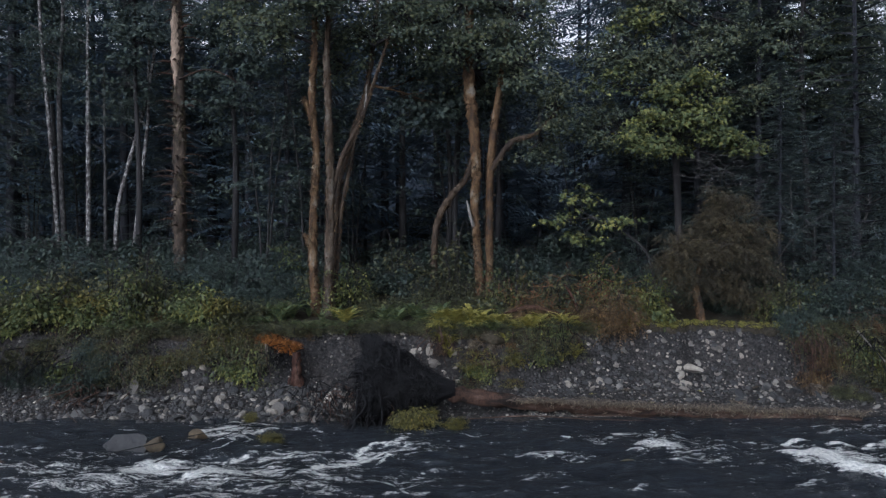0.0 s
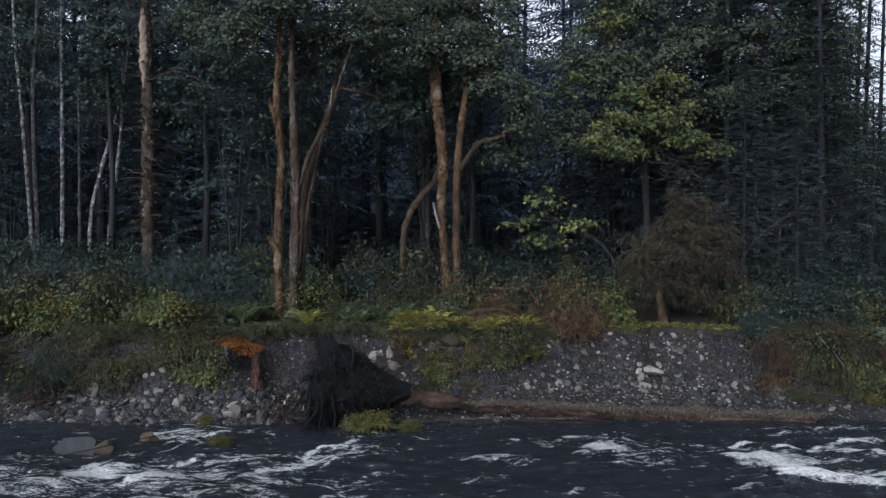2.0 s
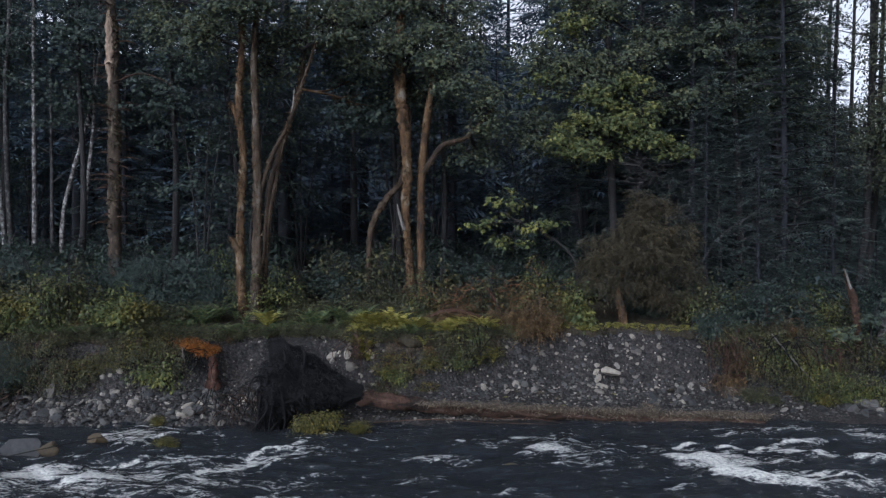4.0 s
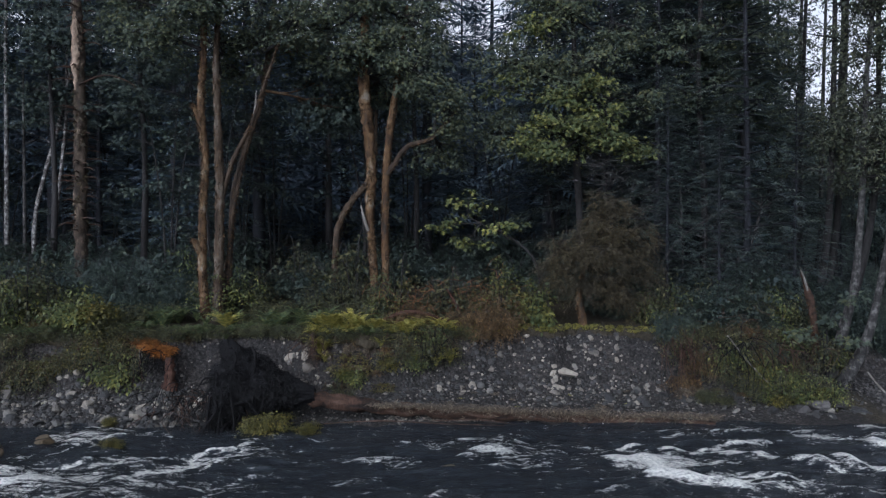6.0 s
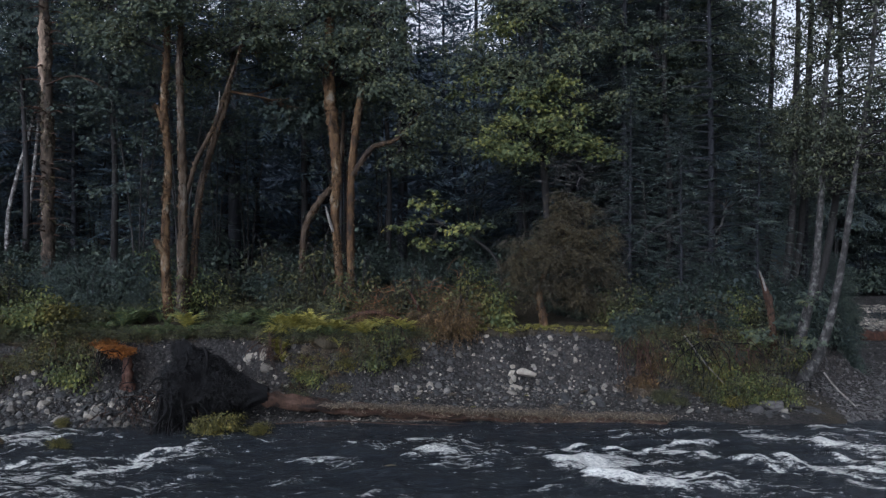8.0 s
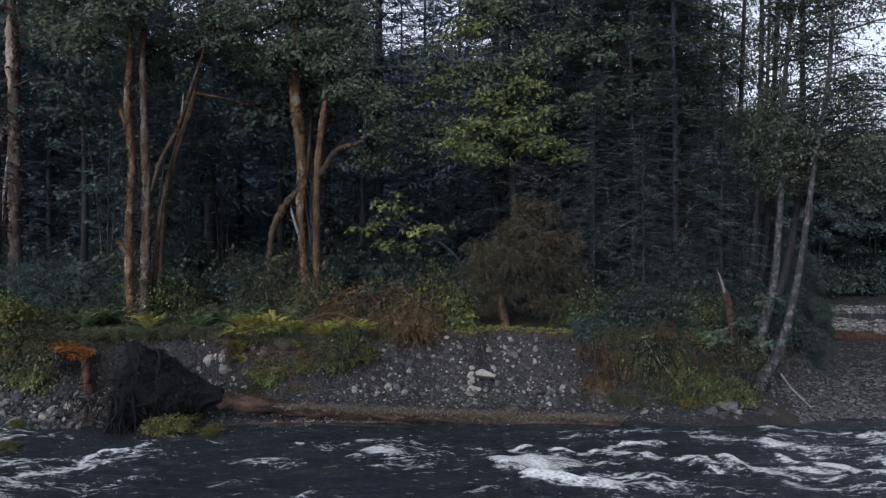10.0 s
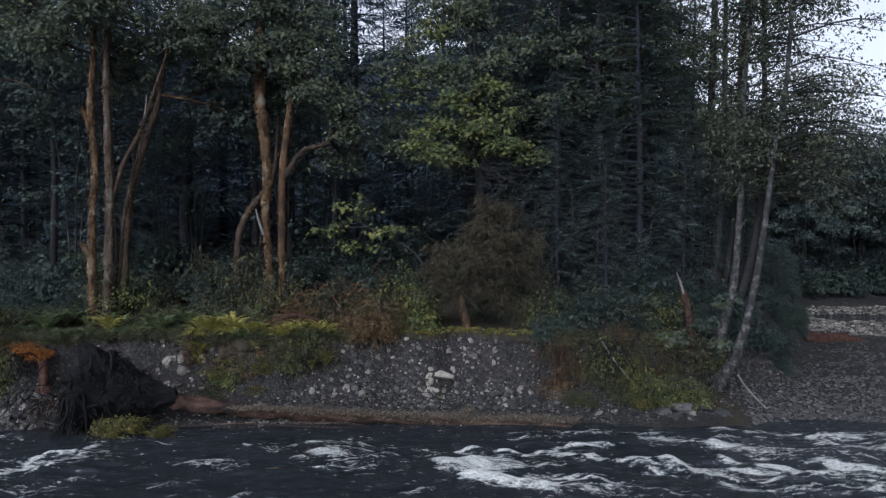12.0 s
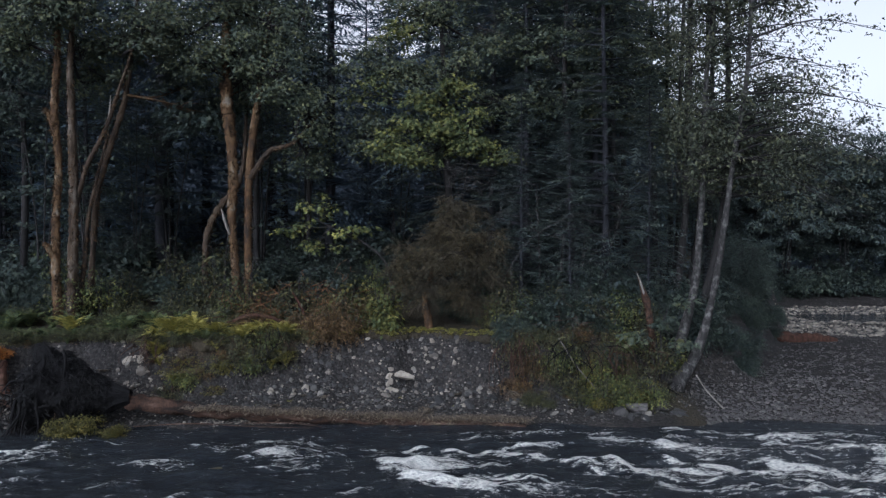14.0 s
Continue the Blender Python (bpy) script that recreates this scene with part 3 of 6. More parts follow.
def leafy_crown(base, roots, regions, shape, size, per_pad, reach, parent, mat, wood, lean=(0, -0.3, 0), limb_r=0.07):
    """Limbs from the roots into each region (centre, radii, pads), twigs from there to leafy tips."""
    for k, (c, r, count) in enumerate(regions):
        leaves, twigs = [], []
        c, r = np.asarray(c, float), np.asarray(r, float)
        root = np.asarray(min(roots, key=lambda q: np.linalg.norm(np.asarray(q) - c)), float)
        mid = (root + c) / 2 + rng.normal(size=3) * 0.15 - (0, 0, 0.1 * np.linalg.norm(c - root))
        limb = trunk_part("limb", [root, mid, c], [limb_r, limb_r * 0.7, limb_r * 0.4], base, wood, parent, 6, 4, 0.15, k)
        for _ in range(count):
            g = unit(rng.normal(size=3)) * rng.random() ** 0.4
            tip = c + g * r
            start = c + (root - c) * rng.random() * 0.5
            twigs += tube([start - base, (start + tip) / 2 - base + rng.normal(size=3) * 0.12, tip - base], [limb_r * 0.35, limb_r * 0.22, 0.006], 4, 3)
            leaves.append(shelf(shape, tip - base, np.asarray(reach) * (0.6 + 0.7 * rng.random()), int(per_pad * (0.6 + 0.8 * rng.random())), size, lean))
        part("twig_mass", mesh_of("twig_mass", twigs, True), wood, limb, kind="stuff")
        part("foliage", mesh_of("foliage", leaves), mat, limb, kind="stuff")


def moss(points, radii, base, count, parent, mat, size=0.09, seed=1):
    """Shaggy moss and lichen standing off a stem."""
    r2 = np.random.default_rng(seed)
    p = np.asarray(points, float)
    rad = np.interp(np.linspace(0, 1, len(p)), np.linspace(0, 1, len(radii)), radii)
    u = r2.random(count) * (len(p) - 1)
    i = np.minimum(u.astype(int), len(p) - 2)
    w = (u - i)[:, None]
    o = p[i] * (1 - w) + p[i + 1] * w
    a = r2.random(count) * 2 * math.pi
    d = np.stack([np.cos(a), np.sin(a), np.zeros(count)], -1)
    rr = (rad[i] * (1 - w[:, 0]) + rad[i + 1] * w[:, 0])[:, None]
    keep = vnoise(o[:, 2], a * 0.35, 0.5, seed) > -0.25
    pos, d = (o + d * rr * 0.97 - base)[keep], d[keep]
    m = len(pos)
    part("moss", mesh_of("moss", [scatter(OVAL, pos, d + r2.normal(size=(m, 3)) * 0.5, np.array([0, 0, -0.8]) + d * 0.5 + r2.normal(size=(m, 3)) * 0.5, size * (0.5 + r2.random(m)))]), mat, parent, kind="stuff")


# two-stemmed mossy maple on the brink
base = np.array([-3.75, 22.8, float(height(-3.75, 22.8)) - 0.1])
tree = thing("maple_tree", base, "two-stemmed maple with rust-brown mossy trunks on the bank edge", "tree", "bank trees")
trunk_part("trunk", [(-3.86, 22.8, 1.7), (-3.95, 22.8, 2.6), (-4.05, 22.8, 3.99), (-4.0, 22.8, 5.75), (-3.93, 22.8, 7.15), (-4.08, 22.8, 8.73), (-4.0, 22.8, 10.13), (-3.93, 22.8, 12.5), (-3.6, 22.9, 15.5)], [0.204, 0.14, 0.128, 0.111, 0.0978, 0.106, 0.0935, 0.0765, 0.034], base, MOSSY, tree, 14, 20, 0.36, 2)
trunk_part("trunk", [(-3.68, 22.9, 1.7), (-3.58, 22.9, 2.6), (-3.54, 22.9, 3.99), (-3.51, 22.9, 5.75), (-3.54, 22.9, 7.16), (-3.59, 22.9, 8.93), (-3.63, 22.9, 10.16), (-3.5, 22.9, 12.5), (-3.2, 22.9, 16)], [0.23, 0.166, 0.153, 0.132, 0.123, 0.106, 0.0935, 0.0765, 0.034], base, PALE_MOSSY, tree, 14, 20, 0.32, 3)
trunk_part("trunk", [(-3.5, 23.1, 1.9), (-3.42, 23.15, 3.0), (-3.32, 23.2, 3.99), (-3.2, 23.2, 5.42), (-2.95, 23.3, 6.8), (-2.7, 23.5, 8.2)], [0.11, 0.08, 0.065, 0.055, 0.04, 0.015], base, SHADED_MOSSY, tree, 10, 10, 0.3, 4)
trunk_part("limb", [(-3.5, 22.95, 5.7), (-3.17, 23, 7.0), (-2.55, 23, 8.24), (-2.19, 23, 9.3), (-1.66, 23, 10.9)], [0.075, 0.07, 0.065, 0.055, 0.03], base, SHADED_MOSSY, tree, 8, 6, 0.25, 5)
trunk_part("limb", [(-4.02, 22.8, 8.0), (-4.2, 22.75, 8.6), (-4.32, 22.7, 8.85)], [0.09, 0.08, 0.05], base, MOSSY, tree, 8, 4, 0.2, 6, "broken mossy limb stub")
trunk_part("limb", [(-4.08, 22.75, 4.2), (-4.2, 22.6, 4.5), (-4.26, 22.55, 4.62)], [0.1, 0.08, 0.05], base, MOSSY, tree, 8, 3, 0.2, 7, "mossy burl")
trunk_part("limb", [(-2.5, 23, 8.3), (-2.42, 22.98, 8.8), (-2.38, 22.97, 9.3)], [0.04, 0.03, 0.012], base, PALE_WOOD, tree, 6, 3, 0.1, 8, "bare grey dead spike")
leafy_crown(base, [(-3.95, 22.8, 10.5), (-3.6, 22.9, 10.5), (-1.7, 23, 10.8), (-3.6, 22.9, 12.5)],
            [((-5.4, 22.6, 11.0), (1.1, 0.8, 0.7), 24), ((-4.4, 22.0, 11.7), (1.3, 0.6, 0.8), 22), ((-3.0, 22.1, 12.1), (1.3, 0.6, 0.9), 22), ((-6.4, 22.9, 12.2), (1.2, 1.0, 1.0), 22), ((-3.9, 24.0, 11.2), (1.8, 0.8, 1.2), 26), ((-2.4, 23.6, 11.0), (1.2, 0.8, 0.9), 18), ((-1.1, 22.9, 11.6), (1.3, 1.2, 0.9), 26), ((-4.6, 23.0, 13.4), (2.2, 1.4, 1.2), 34), ((-1.8, 23, 13.6), (2.2, 1.6, 1.2), 34), ((-3.0, 23, 15.6), (2.4, 2.0, 1.2), 12), ((-3.3, 24.6, 10.2), (1.4, 0.6, 0.6), 12)],
            BROAD, 0.108, 72, (0.56, 0.5, 0.27), tree, MAPLE_LEAF, GREY_BARK)

# second mossy maple
base = np.array([1.35, 24.4, float(height(1.35, 24.4)) - 0.1])
tree = thing("maple_tree", base, "tall maple with orange-brown mossy forked trunks", "tree", "bank trees")
trunk_part("trunk", [(1.25, 24.4, 2.1), (1.22, 24.4, 3.0), (1.15, 24.4, 4.17), (1.05, 24.4, 5.48), (1.11, 24.4, 6.98), (0.96, 24.4, 8.67), (0.86, 24.4, 9.99), (0.9, 24.4, 12.5), (1.1, 24.5, 16)], [0.187, 0.123, 0.119, 0.128, 0.153, 0.187, 0.17, 0.119, 0.0425], base, MOSSY, tree, 14, 20, 0.36, 12)
trunk_part("trunk", [(1.5, 24.6, 2.1), (1.55, 24.6, 3.6), (1.55, 24.6, 5.49), (1.59, 24.6, 7.01), (1.72, 24.6, 8.33), (1.91, 24.6, 9.66), (2.3, 24.6, 12.5)], [0.18, 0.13, 0.12, 0.13, 0.13, 0.11, 0.05], base, MOSSY, tree, 10, 7, 0.2, 13)
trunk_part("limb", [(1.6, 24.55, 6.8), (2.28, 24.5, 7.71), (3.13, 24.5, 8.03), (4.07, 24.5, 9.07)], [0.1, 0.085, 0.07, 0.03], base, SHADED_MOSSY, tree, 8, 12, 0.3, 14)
trunk_part("limb", [(1.0, 24.3, 4.9), (0.86, 24.2, 5.4), (0.78, 24.15, 5.75)], [0.06, 0.05, 0.02], base, PALE_WOOD, tree, 6, 4, 0.1, 15, "bare pale broken branch")
leafy_crown(base, [(0.9, 24.4, 10.0), (2.0, 24.6, 10.0), (3.2, 24.5, 8.2), (1.0, 24.4, 12.6)],
            [((0.2, 23.7, 10.6), (1.1, 0.6, 0.7), 18), ((1.3, 23.6, 10.9), (1.2, 0.6, 0.8), 22), ((2.7, 23.7, 10.3), (1.2, 0.8, 1.0), 26), ((3.7, 24.4, 9.0), (0.9, 0.9, 1.0), 20), ((1.2, 25.8, 10.4), (1.8, 0.7, 1.2), 24), ((2.7, 24.2, 11.8), (1.2, 1.2, 0.9), 24), ((0.6, 24.0, 12.4), (1.7, 1.2, 0.9), 30), ((1.9, 24.4, 13.6), (1.6, 1.6, 1.1), 28), ((0.8, 24.4, 14.8), (2.2, 1.8, 1.3), 14), ((-0.9, 24.0, 11.6), (1.1, 1.0, 1.0), 20), ((3.4, 25.6, 7.9), (1.0, 0.8, 0.9), 16)],
            BROAD, 0.108, 72, (0.56, 0.5, 0.27), tree, MAPLE_LEAF, GREY_BARK)

# crooked mossy stem behind it
base = np.array([-0.28, 25.9, float(height(-0.28, 25.9)) - 0.1])
tree = thing("crooked_tree", base, "crooked mossy tree stem bending towards the light", "tree", "bank trees")
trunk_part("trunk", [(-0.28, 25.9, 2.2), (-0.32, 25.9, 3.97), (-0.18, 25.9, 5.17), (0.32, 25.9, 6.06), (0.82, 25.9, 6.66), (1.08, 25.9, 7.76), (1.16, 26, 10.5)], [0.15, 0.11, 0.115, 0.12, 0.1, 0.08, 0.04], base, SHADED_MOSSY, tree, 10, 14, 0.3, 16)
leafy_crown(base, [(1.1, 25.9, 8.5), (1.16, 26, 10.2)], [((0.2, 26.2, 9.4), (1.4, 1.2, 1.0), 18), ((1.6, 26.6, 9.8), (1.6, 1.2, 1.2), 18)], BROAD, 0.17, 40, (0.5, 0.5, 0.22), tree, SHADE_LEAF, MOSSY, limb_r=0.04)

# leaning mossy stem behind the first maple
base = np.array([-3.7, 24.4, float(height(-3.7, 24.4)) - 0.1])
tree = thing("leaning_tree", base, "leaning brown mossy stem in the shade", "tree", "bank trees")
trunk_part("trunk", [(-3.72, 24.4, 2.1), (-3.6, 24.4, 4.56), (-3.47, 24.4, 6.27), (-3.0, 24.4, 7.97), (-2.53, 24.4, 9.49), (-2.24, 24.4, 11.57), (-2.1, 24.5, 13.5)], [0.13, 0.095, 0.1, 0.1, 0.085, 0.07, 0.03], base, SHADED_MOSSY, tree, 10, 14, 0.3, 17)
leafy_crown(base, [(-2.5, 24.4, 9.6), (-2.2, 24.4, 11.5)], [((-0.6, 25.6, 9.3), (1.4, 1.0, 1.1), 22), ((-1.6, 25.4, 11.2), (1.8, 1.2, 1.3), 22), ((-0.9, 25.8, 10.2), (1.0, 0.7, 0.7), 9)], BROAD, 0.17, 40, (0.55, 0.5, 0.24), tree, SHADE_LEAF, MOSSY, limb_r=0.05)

# maple with yellow-green front tiers, their sunlight put into the lighter leaf colour
base = np.array([8.6, 26.6, float(height(8.6, 26.6)) - 0.1])
tree = thing("maple_tree", base, "broad maple with tiers of large yellow-green leaves", "tree", "bank trees")
trunk_part("trunk", [(8.6, 26.6, 2.2), (8.5, 26.5, 5), (8.3, 26.2, 8), (8.2, 26.0, 11), (8.0, 26.0, 15.5)], [0.17, 0.13, 0.12, 0.1, 0.03], base, GREY_BARK, tree, 10, 6, 0.15, 18)
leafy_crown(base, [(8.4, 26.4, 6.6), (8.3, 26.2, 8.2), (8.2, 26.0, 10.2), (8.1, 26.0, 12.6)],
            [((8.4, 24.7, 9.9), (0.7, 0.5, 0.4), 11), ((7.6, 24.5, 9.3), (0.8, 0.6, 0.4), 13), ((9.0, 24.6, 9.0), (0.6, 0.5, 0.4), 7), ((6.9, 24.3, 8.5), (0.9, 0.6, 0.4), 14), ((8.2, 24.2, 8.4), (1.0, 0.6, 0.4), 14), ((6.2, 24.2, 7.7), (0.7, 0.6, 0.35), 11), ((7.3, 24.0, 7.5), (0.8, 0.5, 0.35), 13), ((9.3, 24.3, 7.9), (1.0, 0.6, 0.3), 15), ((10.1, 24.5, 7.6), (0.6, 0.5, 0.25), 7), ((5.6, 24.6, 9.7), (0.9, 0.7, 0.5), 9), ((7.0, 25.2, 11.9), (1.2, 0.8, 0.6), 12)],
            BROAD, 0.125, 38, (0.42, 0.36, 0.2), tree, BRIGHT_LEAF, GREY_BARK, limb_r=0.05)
leafy_crown(base, [(8.4, 26.4, 6.6), (8.3, 26.2, 8.2), (8.2, 26.0, 10.2), (8.1, 26.0, 12.6)],
            [((7.2, 25.4, 10.4), (1.4, 0.9, 0.9), 26), ((8.8, 25.4, 11.0), (1.5, 0.9, 1.0), 26), ((5.6, 25.4, 10.9), (1.2, 0.9, 0.8), 20), ((7.9, 25.5, 12.8), (1.5, 1.2, 1.1), 30), ((7.2, 25.8, 13.0), (1.2, 1.0, 0.9), 18), ((9.9, 25.8, 12.2), (1.2, 1.0, 1.0), 18), ((10.2, 25.6, 9.6), (1.1, 0.9, 0.7), 12), ((8.2, 25.8, 14.6), (1.9, 1.6, 1.2), 18), ((7.4, 25.8, 8.6), (2.2, 0.8, 1.2), 34), ((5.4, 25.4, 8.4), (0.9, 0.8, 0.8), 16)],
            BROAD, 0.112, 64, (0.52, 0.46, 0.26), tree, MAPLE_LEAF, GREY_BARK, limb_r=0.05)

# tall conifer with pale peeling bark and broken stubs
base = np.array([-9.1, 25.5, float(height(-9.1, 25.5)) - 0.1])
tree = thing("dead_conifer", base, "tall conifer trunk with peeling pale bark and dead branch stubs", "tree", "bank trees")
trunk_part("trunk", [(-9.05, 25.5, 2.2), (-9.06, 25.5, 3.0), (-9.14, 25.5, 5), (-9.14, 25.5, 8), (-9.18, 25.5, 10.25), (-9.2, 25.5, 11.6), (-9.26, 25.5, 12.8), (-9.4, 25.5, 18)], [0.27, 0.22, 0.21, 0.2, 0.19, 0.18, 0.16, 0.07], base, PEELING, tree, 14, 14, 0.34, 20)
moss([(-9.06, 25.5, 2.6), (-9.14, 25.5, 5), (-9.14, 25.5, 8), (-9.18, 25.5, 10.25), (-9.26, 25.5, 12.8)], [0.22, 0.21, 0.2, 0.19, 0.16], base, 2600, tree, YEW, 0.11, 22)
stubs = []
for k in range(150):
    z = 4.6 + 12 * rng.random()
    a = rng.random() * 2 * math.pi
    ln = 0.25 + 0.55 * rng.random() ** 2
    o = np.array([-9.16, 25.5, z]) - base
    d = np.array([math.cos(a), math.sin(a), 0.0])
    stubs += tube([o + d * 0.12, o + d * (0.2 + ln * 0.5) + (0, 0, 0.03), o + d * (0.2 + ln) - (0, 0, 0.1 * rng.random())], [0.03, 0.02, 0.007], 4, 2)
part("twig_mass", mesh_of("twig_mass", stubs), LOG_BARK, tree, kind="stuff")
trunk_part("limb", [(-9.1, 25.3, 10.0), (-8.2, 25.2, 10.3), (-7.4, 25.2, 10.1), (-7.0, 25.2, 9.8)], [0.03, 0.025, 0.018, 0.008], base, LOG_BARK, tree, 6, 4)
trunk_part("bare_wood", [(-9.24, 25.4, 9.7), (-9.235, 25.36, 10.4), (-9.25, 25.38, 11.2), (-9.26, 25.38, 12.0), (-9.28, 25.42, 12.7)], [0.04, 0.125, 0.14, 0.12, 0.04], base, TAN_WOOD, tree, 14, 8, 0.4, 21, "pale bare wood where the bark has peeled")
leaves = [pad(FINE_SPRAY, np.array([-9.2 + rng.normal() * 0.9, 25.5 + rng.normal() * 0.7, 12.2 + 5 * rng.random()]) - base, np.array([0.5, 0.5, 0.15]), 26, 0.4) for _ in range(30)]
leaves.append(pad(FINE_SPRAY, np.array([-7.1, 25.2, 9.75]) - base, np.array([0.5, 0.3, 0.12]), 30, 0.3))
part("crown", mesh_of("crown", leaves), NEEDLE, tree)


# birches in the shade
def birch(points, r, mat, label, name="birch_tree", leafy=90):
    p = np.asarray(points, float)
    base = np.array([p[0][0], p[0][1], float(height(p[0][0], p[0][1])) - 0.1])
    p[0][2] = base[2]
    t = thing(name, base, label, "tree", "forest stems")
    trunk_part("trunk", p, [r * 1.25, r, r * 0.95, r * 0.8, r * 0.6], base, mat, t, 8, 7, 0.1, int(abs(p[0][0]) * 7))
    twigs, leaves = [], []
    for k in range(9):
        u = 0.45 + 0.55 * rng.random()
        i = min(int(u * (len(p) - 1)), len(p) - 2)
        o = p[i] + (p[i + 1] - p[i]) * (u * (len(p) - 1) - i) - base
        a = rng.random() * 2 * math.pi
        d = np.array([math.cos(a), math.sin(a), 0.45])
        ln = 0.8 + 1.1 * rng.random()
        twigs += tube([o, o + d * ln * 0.5, o + d * ln + (0, 0, -0.15)], [0.03, 0.018, 0.005], 4, 3)
        if o[2] > 6:
            leaves.append(pad(OVAL, o + d * ln * 0.8, np.array([0.7, 0.7, 0.25]), leafy * 2, 0.1))
    part("twig_mass", mesh_of("twig_mass", twigs), mat, t, kind="stuff")
    if leaves:
        part("crown", mesh_of("crown", leaves), SHADE_LEAF, t)


WHITE = "slender white-barked birch among dark conifers"
birch([(-16.1, 31, 3), (-16.39, 31, 6.32), (-16.67, 31, 9.9), (-16.98, 31, 13.24), (-17.13, 31, 17)], 0.085, BIRCH, WHITE)
birch([(-16.0, 31.2, 3), (-16.24, 31.2, 7.51), (-16.29, 31.2, 11.09), (-16.17, 31.2, 13.24), (-16.12, 31.2, 17)], 0.11, ALDER, "slender brownish alder stem beside a birch", "alder_tree")
birch([(-14.96, 31, 3), (-14.98, 31, 9.9), (-15.0, 31, 12.76), (-14.93, 31, 17)], 0.085, BIRCH, WHITE)
birch([(-13.81, 31, 3), (-13.76, 31, 5.61), (-13.33, 31, 7.51), (-12.86, 31, 9.18), (-12.45, 31, 10.85), (-12.14, 31, 13.24), (-12.36, 31, 17)], 0.085, BIRCH, "bent leaning birch with a mossy foot")
birch([(-13.21, 31, 3), (-12.86, 31, 5.84), (-12.62, 31, 7.99), (-12.45, 31, 9.9), (-12.4, 31, 13.24)], 0.08, BIRCH, "leaning white birch stem in the undergrowth")
birch([(-14.41, 31.4, 3), (-14.45, 31.4, 7.51), (-14.5, 31.4, 12)], 0.07, ALDER, "thin grey alder stem", "alder_tree")
birch([(-10.37, 40, 3.5), (-10.4, 40, 11.57), (-10.46, 40, 15.88), (-10.53, 40, 21)], 0.12, BIRCH, WHITE)
birch([(-21.5, 38, 3.5), (-21.5, 38, 9), (-21.3, 38, 15)], 0.08, BIRCH, WHITE)
birch([(0.55, 30, 2.5), (0.48, 30, 6.48), (0.65, 30, 10), (0.7, 30, 14)], 0.1, GREY_BARK, "dark slim forest stem", "young_tree")
birch([(-1.89, 35, 3.1), (-1.94, 35, 8.76), (-1.94, 35, 16)], 0.16, GREY_BARK, "dark slim forest stem", "young_tree")
birch([(12.05, 24, 2.2), (12.1, 24, 3.4), (12.2, 24.1, 4.9)], 0.07, ALDER, "short broken pale stem in the thicket", "dead_sapling")


birch([(12.9, 24.7, 2.2), (12.95, 24.7, 3.4), (13.0, 24.75, 4.45)], 0.06, BIRCH, "short broken pale stem in the thicket", "dead_sapling")
birch([(13.3, 24.4, 2.2), (13.6, 24.4, 3.6), (14.1, 24.5, 5.2), (14.3, 24.5, 6.2)], 0.045, ALDER, "slim leaning sapling in the thicket", "young_tree", 40)
birch([(11.3, 23.8, 2.2), (11.35, 23.8, 4.0), (11.25, 23.8, 6.5)], 0.04, ALDER, "slim grey sapling in the thicket", "young_tree", 40)
for x, y, top in ((17.9, 27.0, 14.0), (19.6, 31.5, 15.5), (18.3, 31.0, 15.0), (17.2, 28.4, 14.5)):
    birch([(x, y, 0.5), (x + 0.25, y, 5), (x + 0.3, y, 9), (x + 0.5, y, top)], 0.1, GREY_BARK, "tall dark alder stem against the sky", "alder_tree", 24)


# slender understorey maples
def vine_maple(tall, wide, mat, label, seed, tips=80, per=26, name="vine_maple", shape=BROAD, size=0.15):
    r2 = np.random.default_rng(seed)
    t = thing(name, (0, 0, 0), label, "tree", "understorey trees")
    lv, tw, ends = [], [], []
    for k in range(3):
        a = k * 2.1 + r2.random()
        d = np.array([math.cos(a), math.sin(a), 0])
        p = [d * 0.1 - (0, 0, 0.2), d * 0.3 + (0, 0, tall * 0.35), d * wide * 0.35 + (0, 0, tall * 0.7), d * wide * 0.6 + (0, 0, tall * (0.85 + 0.2 * r2.random()))]
        trunk_part("stem", p, [0.05, 0.04, 0.03, 0.01], np.zeros(3), GREY_BARK, t, 6, 4, 0.1, seed + k)
        ends.append(np.array(p))
    for k in range(tips):
        p = ends[k % 3]
        s = 0.9 + 2.1 * r2.random()
        i = min(int(s), 2)
        o = p[i] + (p[i + 1] - p[i]) * (s - i)
        a = r2.random() * 2 * math.pi
        ln = wide * (0.25 + 0.75 * r2.random())
        c = o + np.array([math.cos(a) * ln, math.sin(a) * ln, 0.15 * r2.normal() * ln])
        tw += tube([o, (o + c) / 2 + (0, 0, 0.15), c], [0.015, 0.01, 0.004], 3, 2)
        lv.append(shelf(shape, c, np.array([0.55, 0.55, 0.2]) * (0.6 + 0.7 * r2.random()), per, size, (0, -0.3, 0), 0.4, r2))
    part("twig_mass", mesh_of("twig_mass", tw), GREY_BARK, t, kind="stuff")
    part("crown", mesh_of("crown", lv), mat, t)
    return t


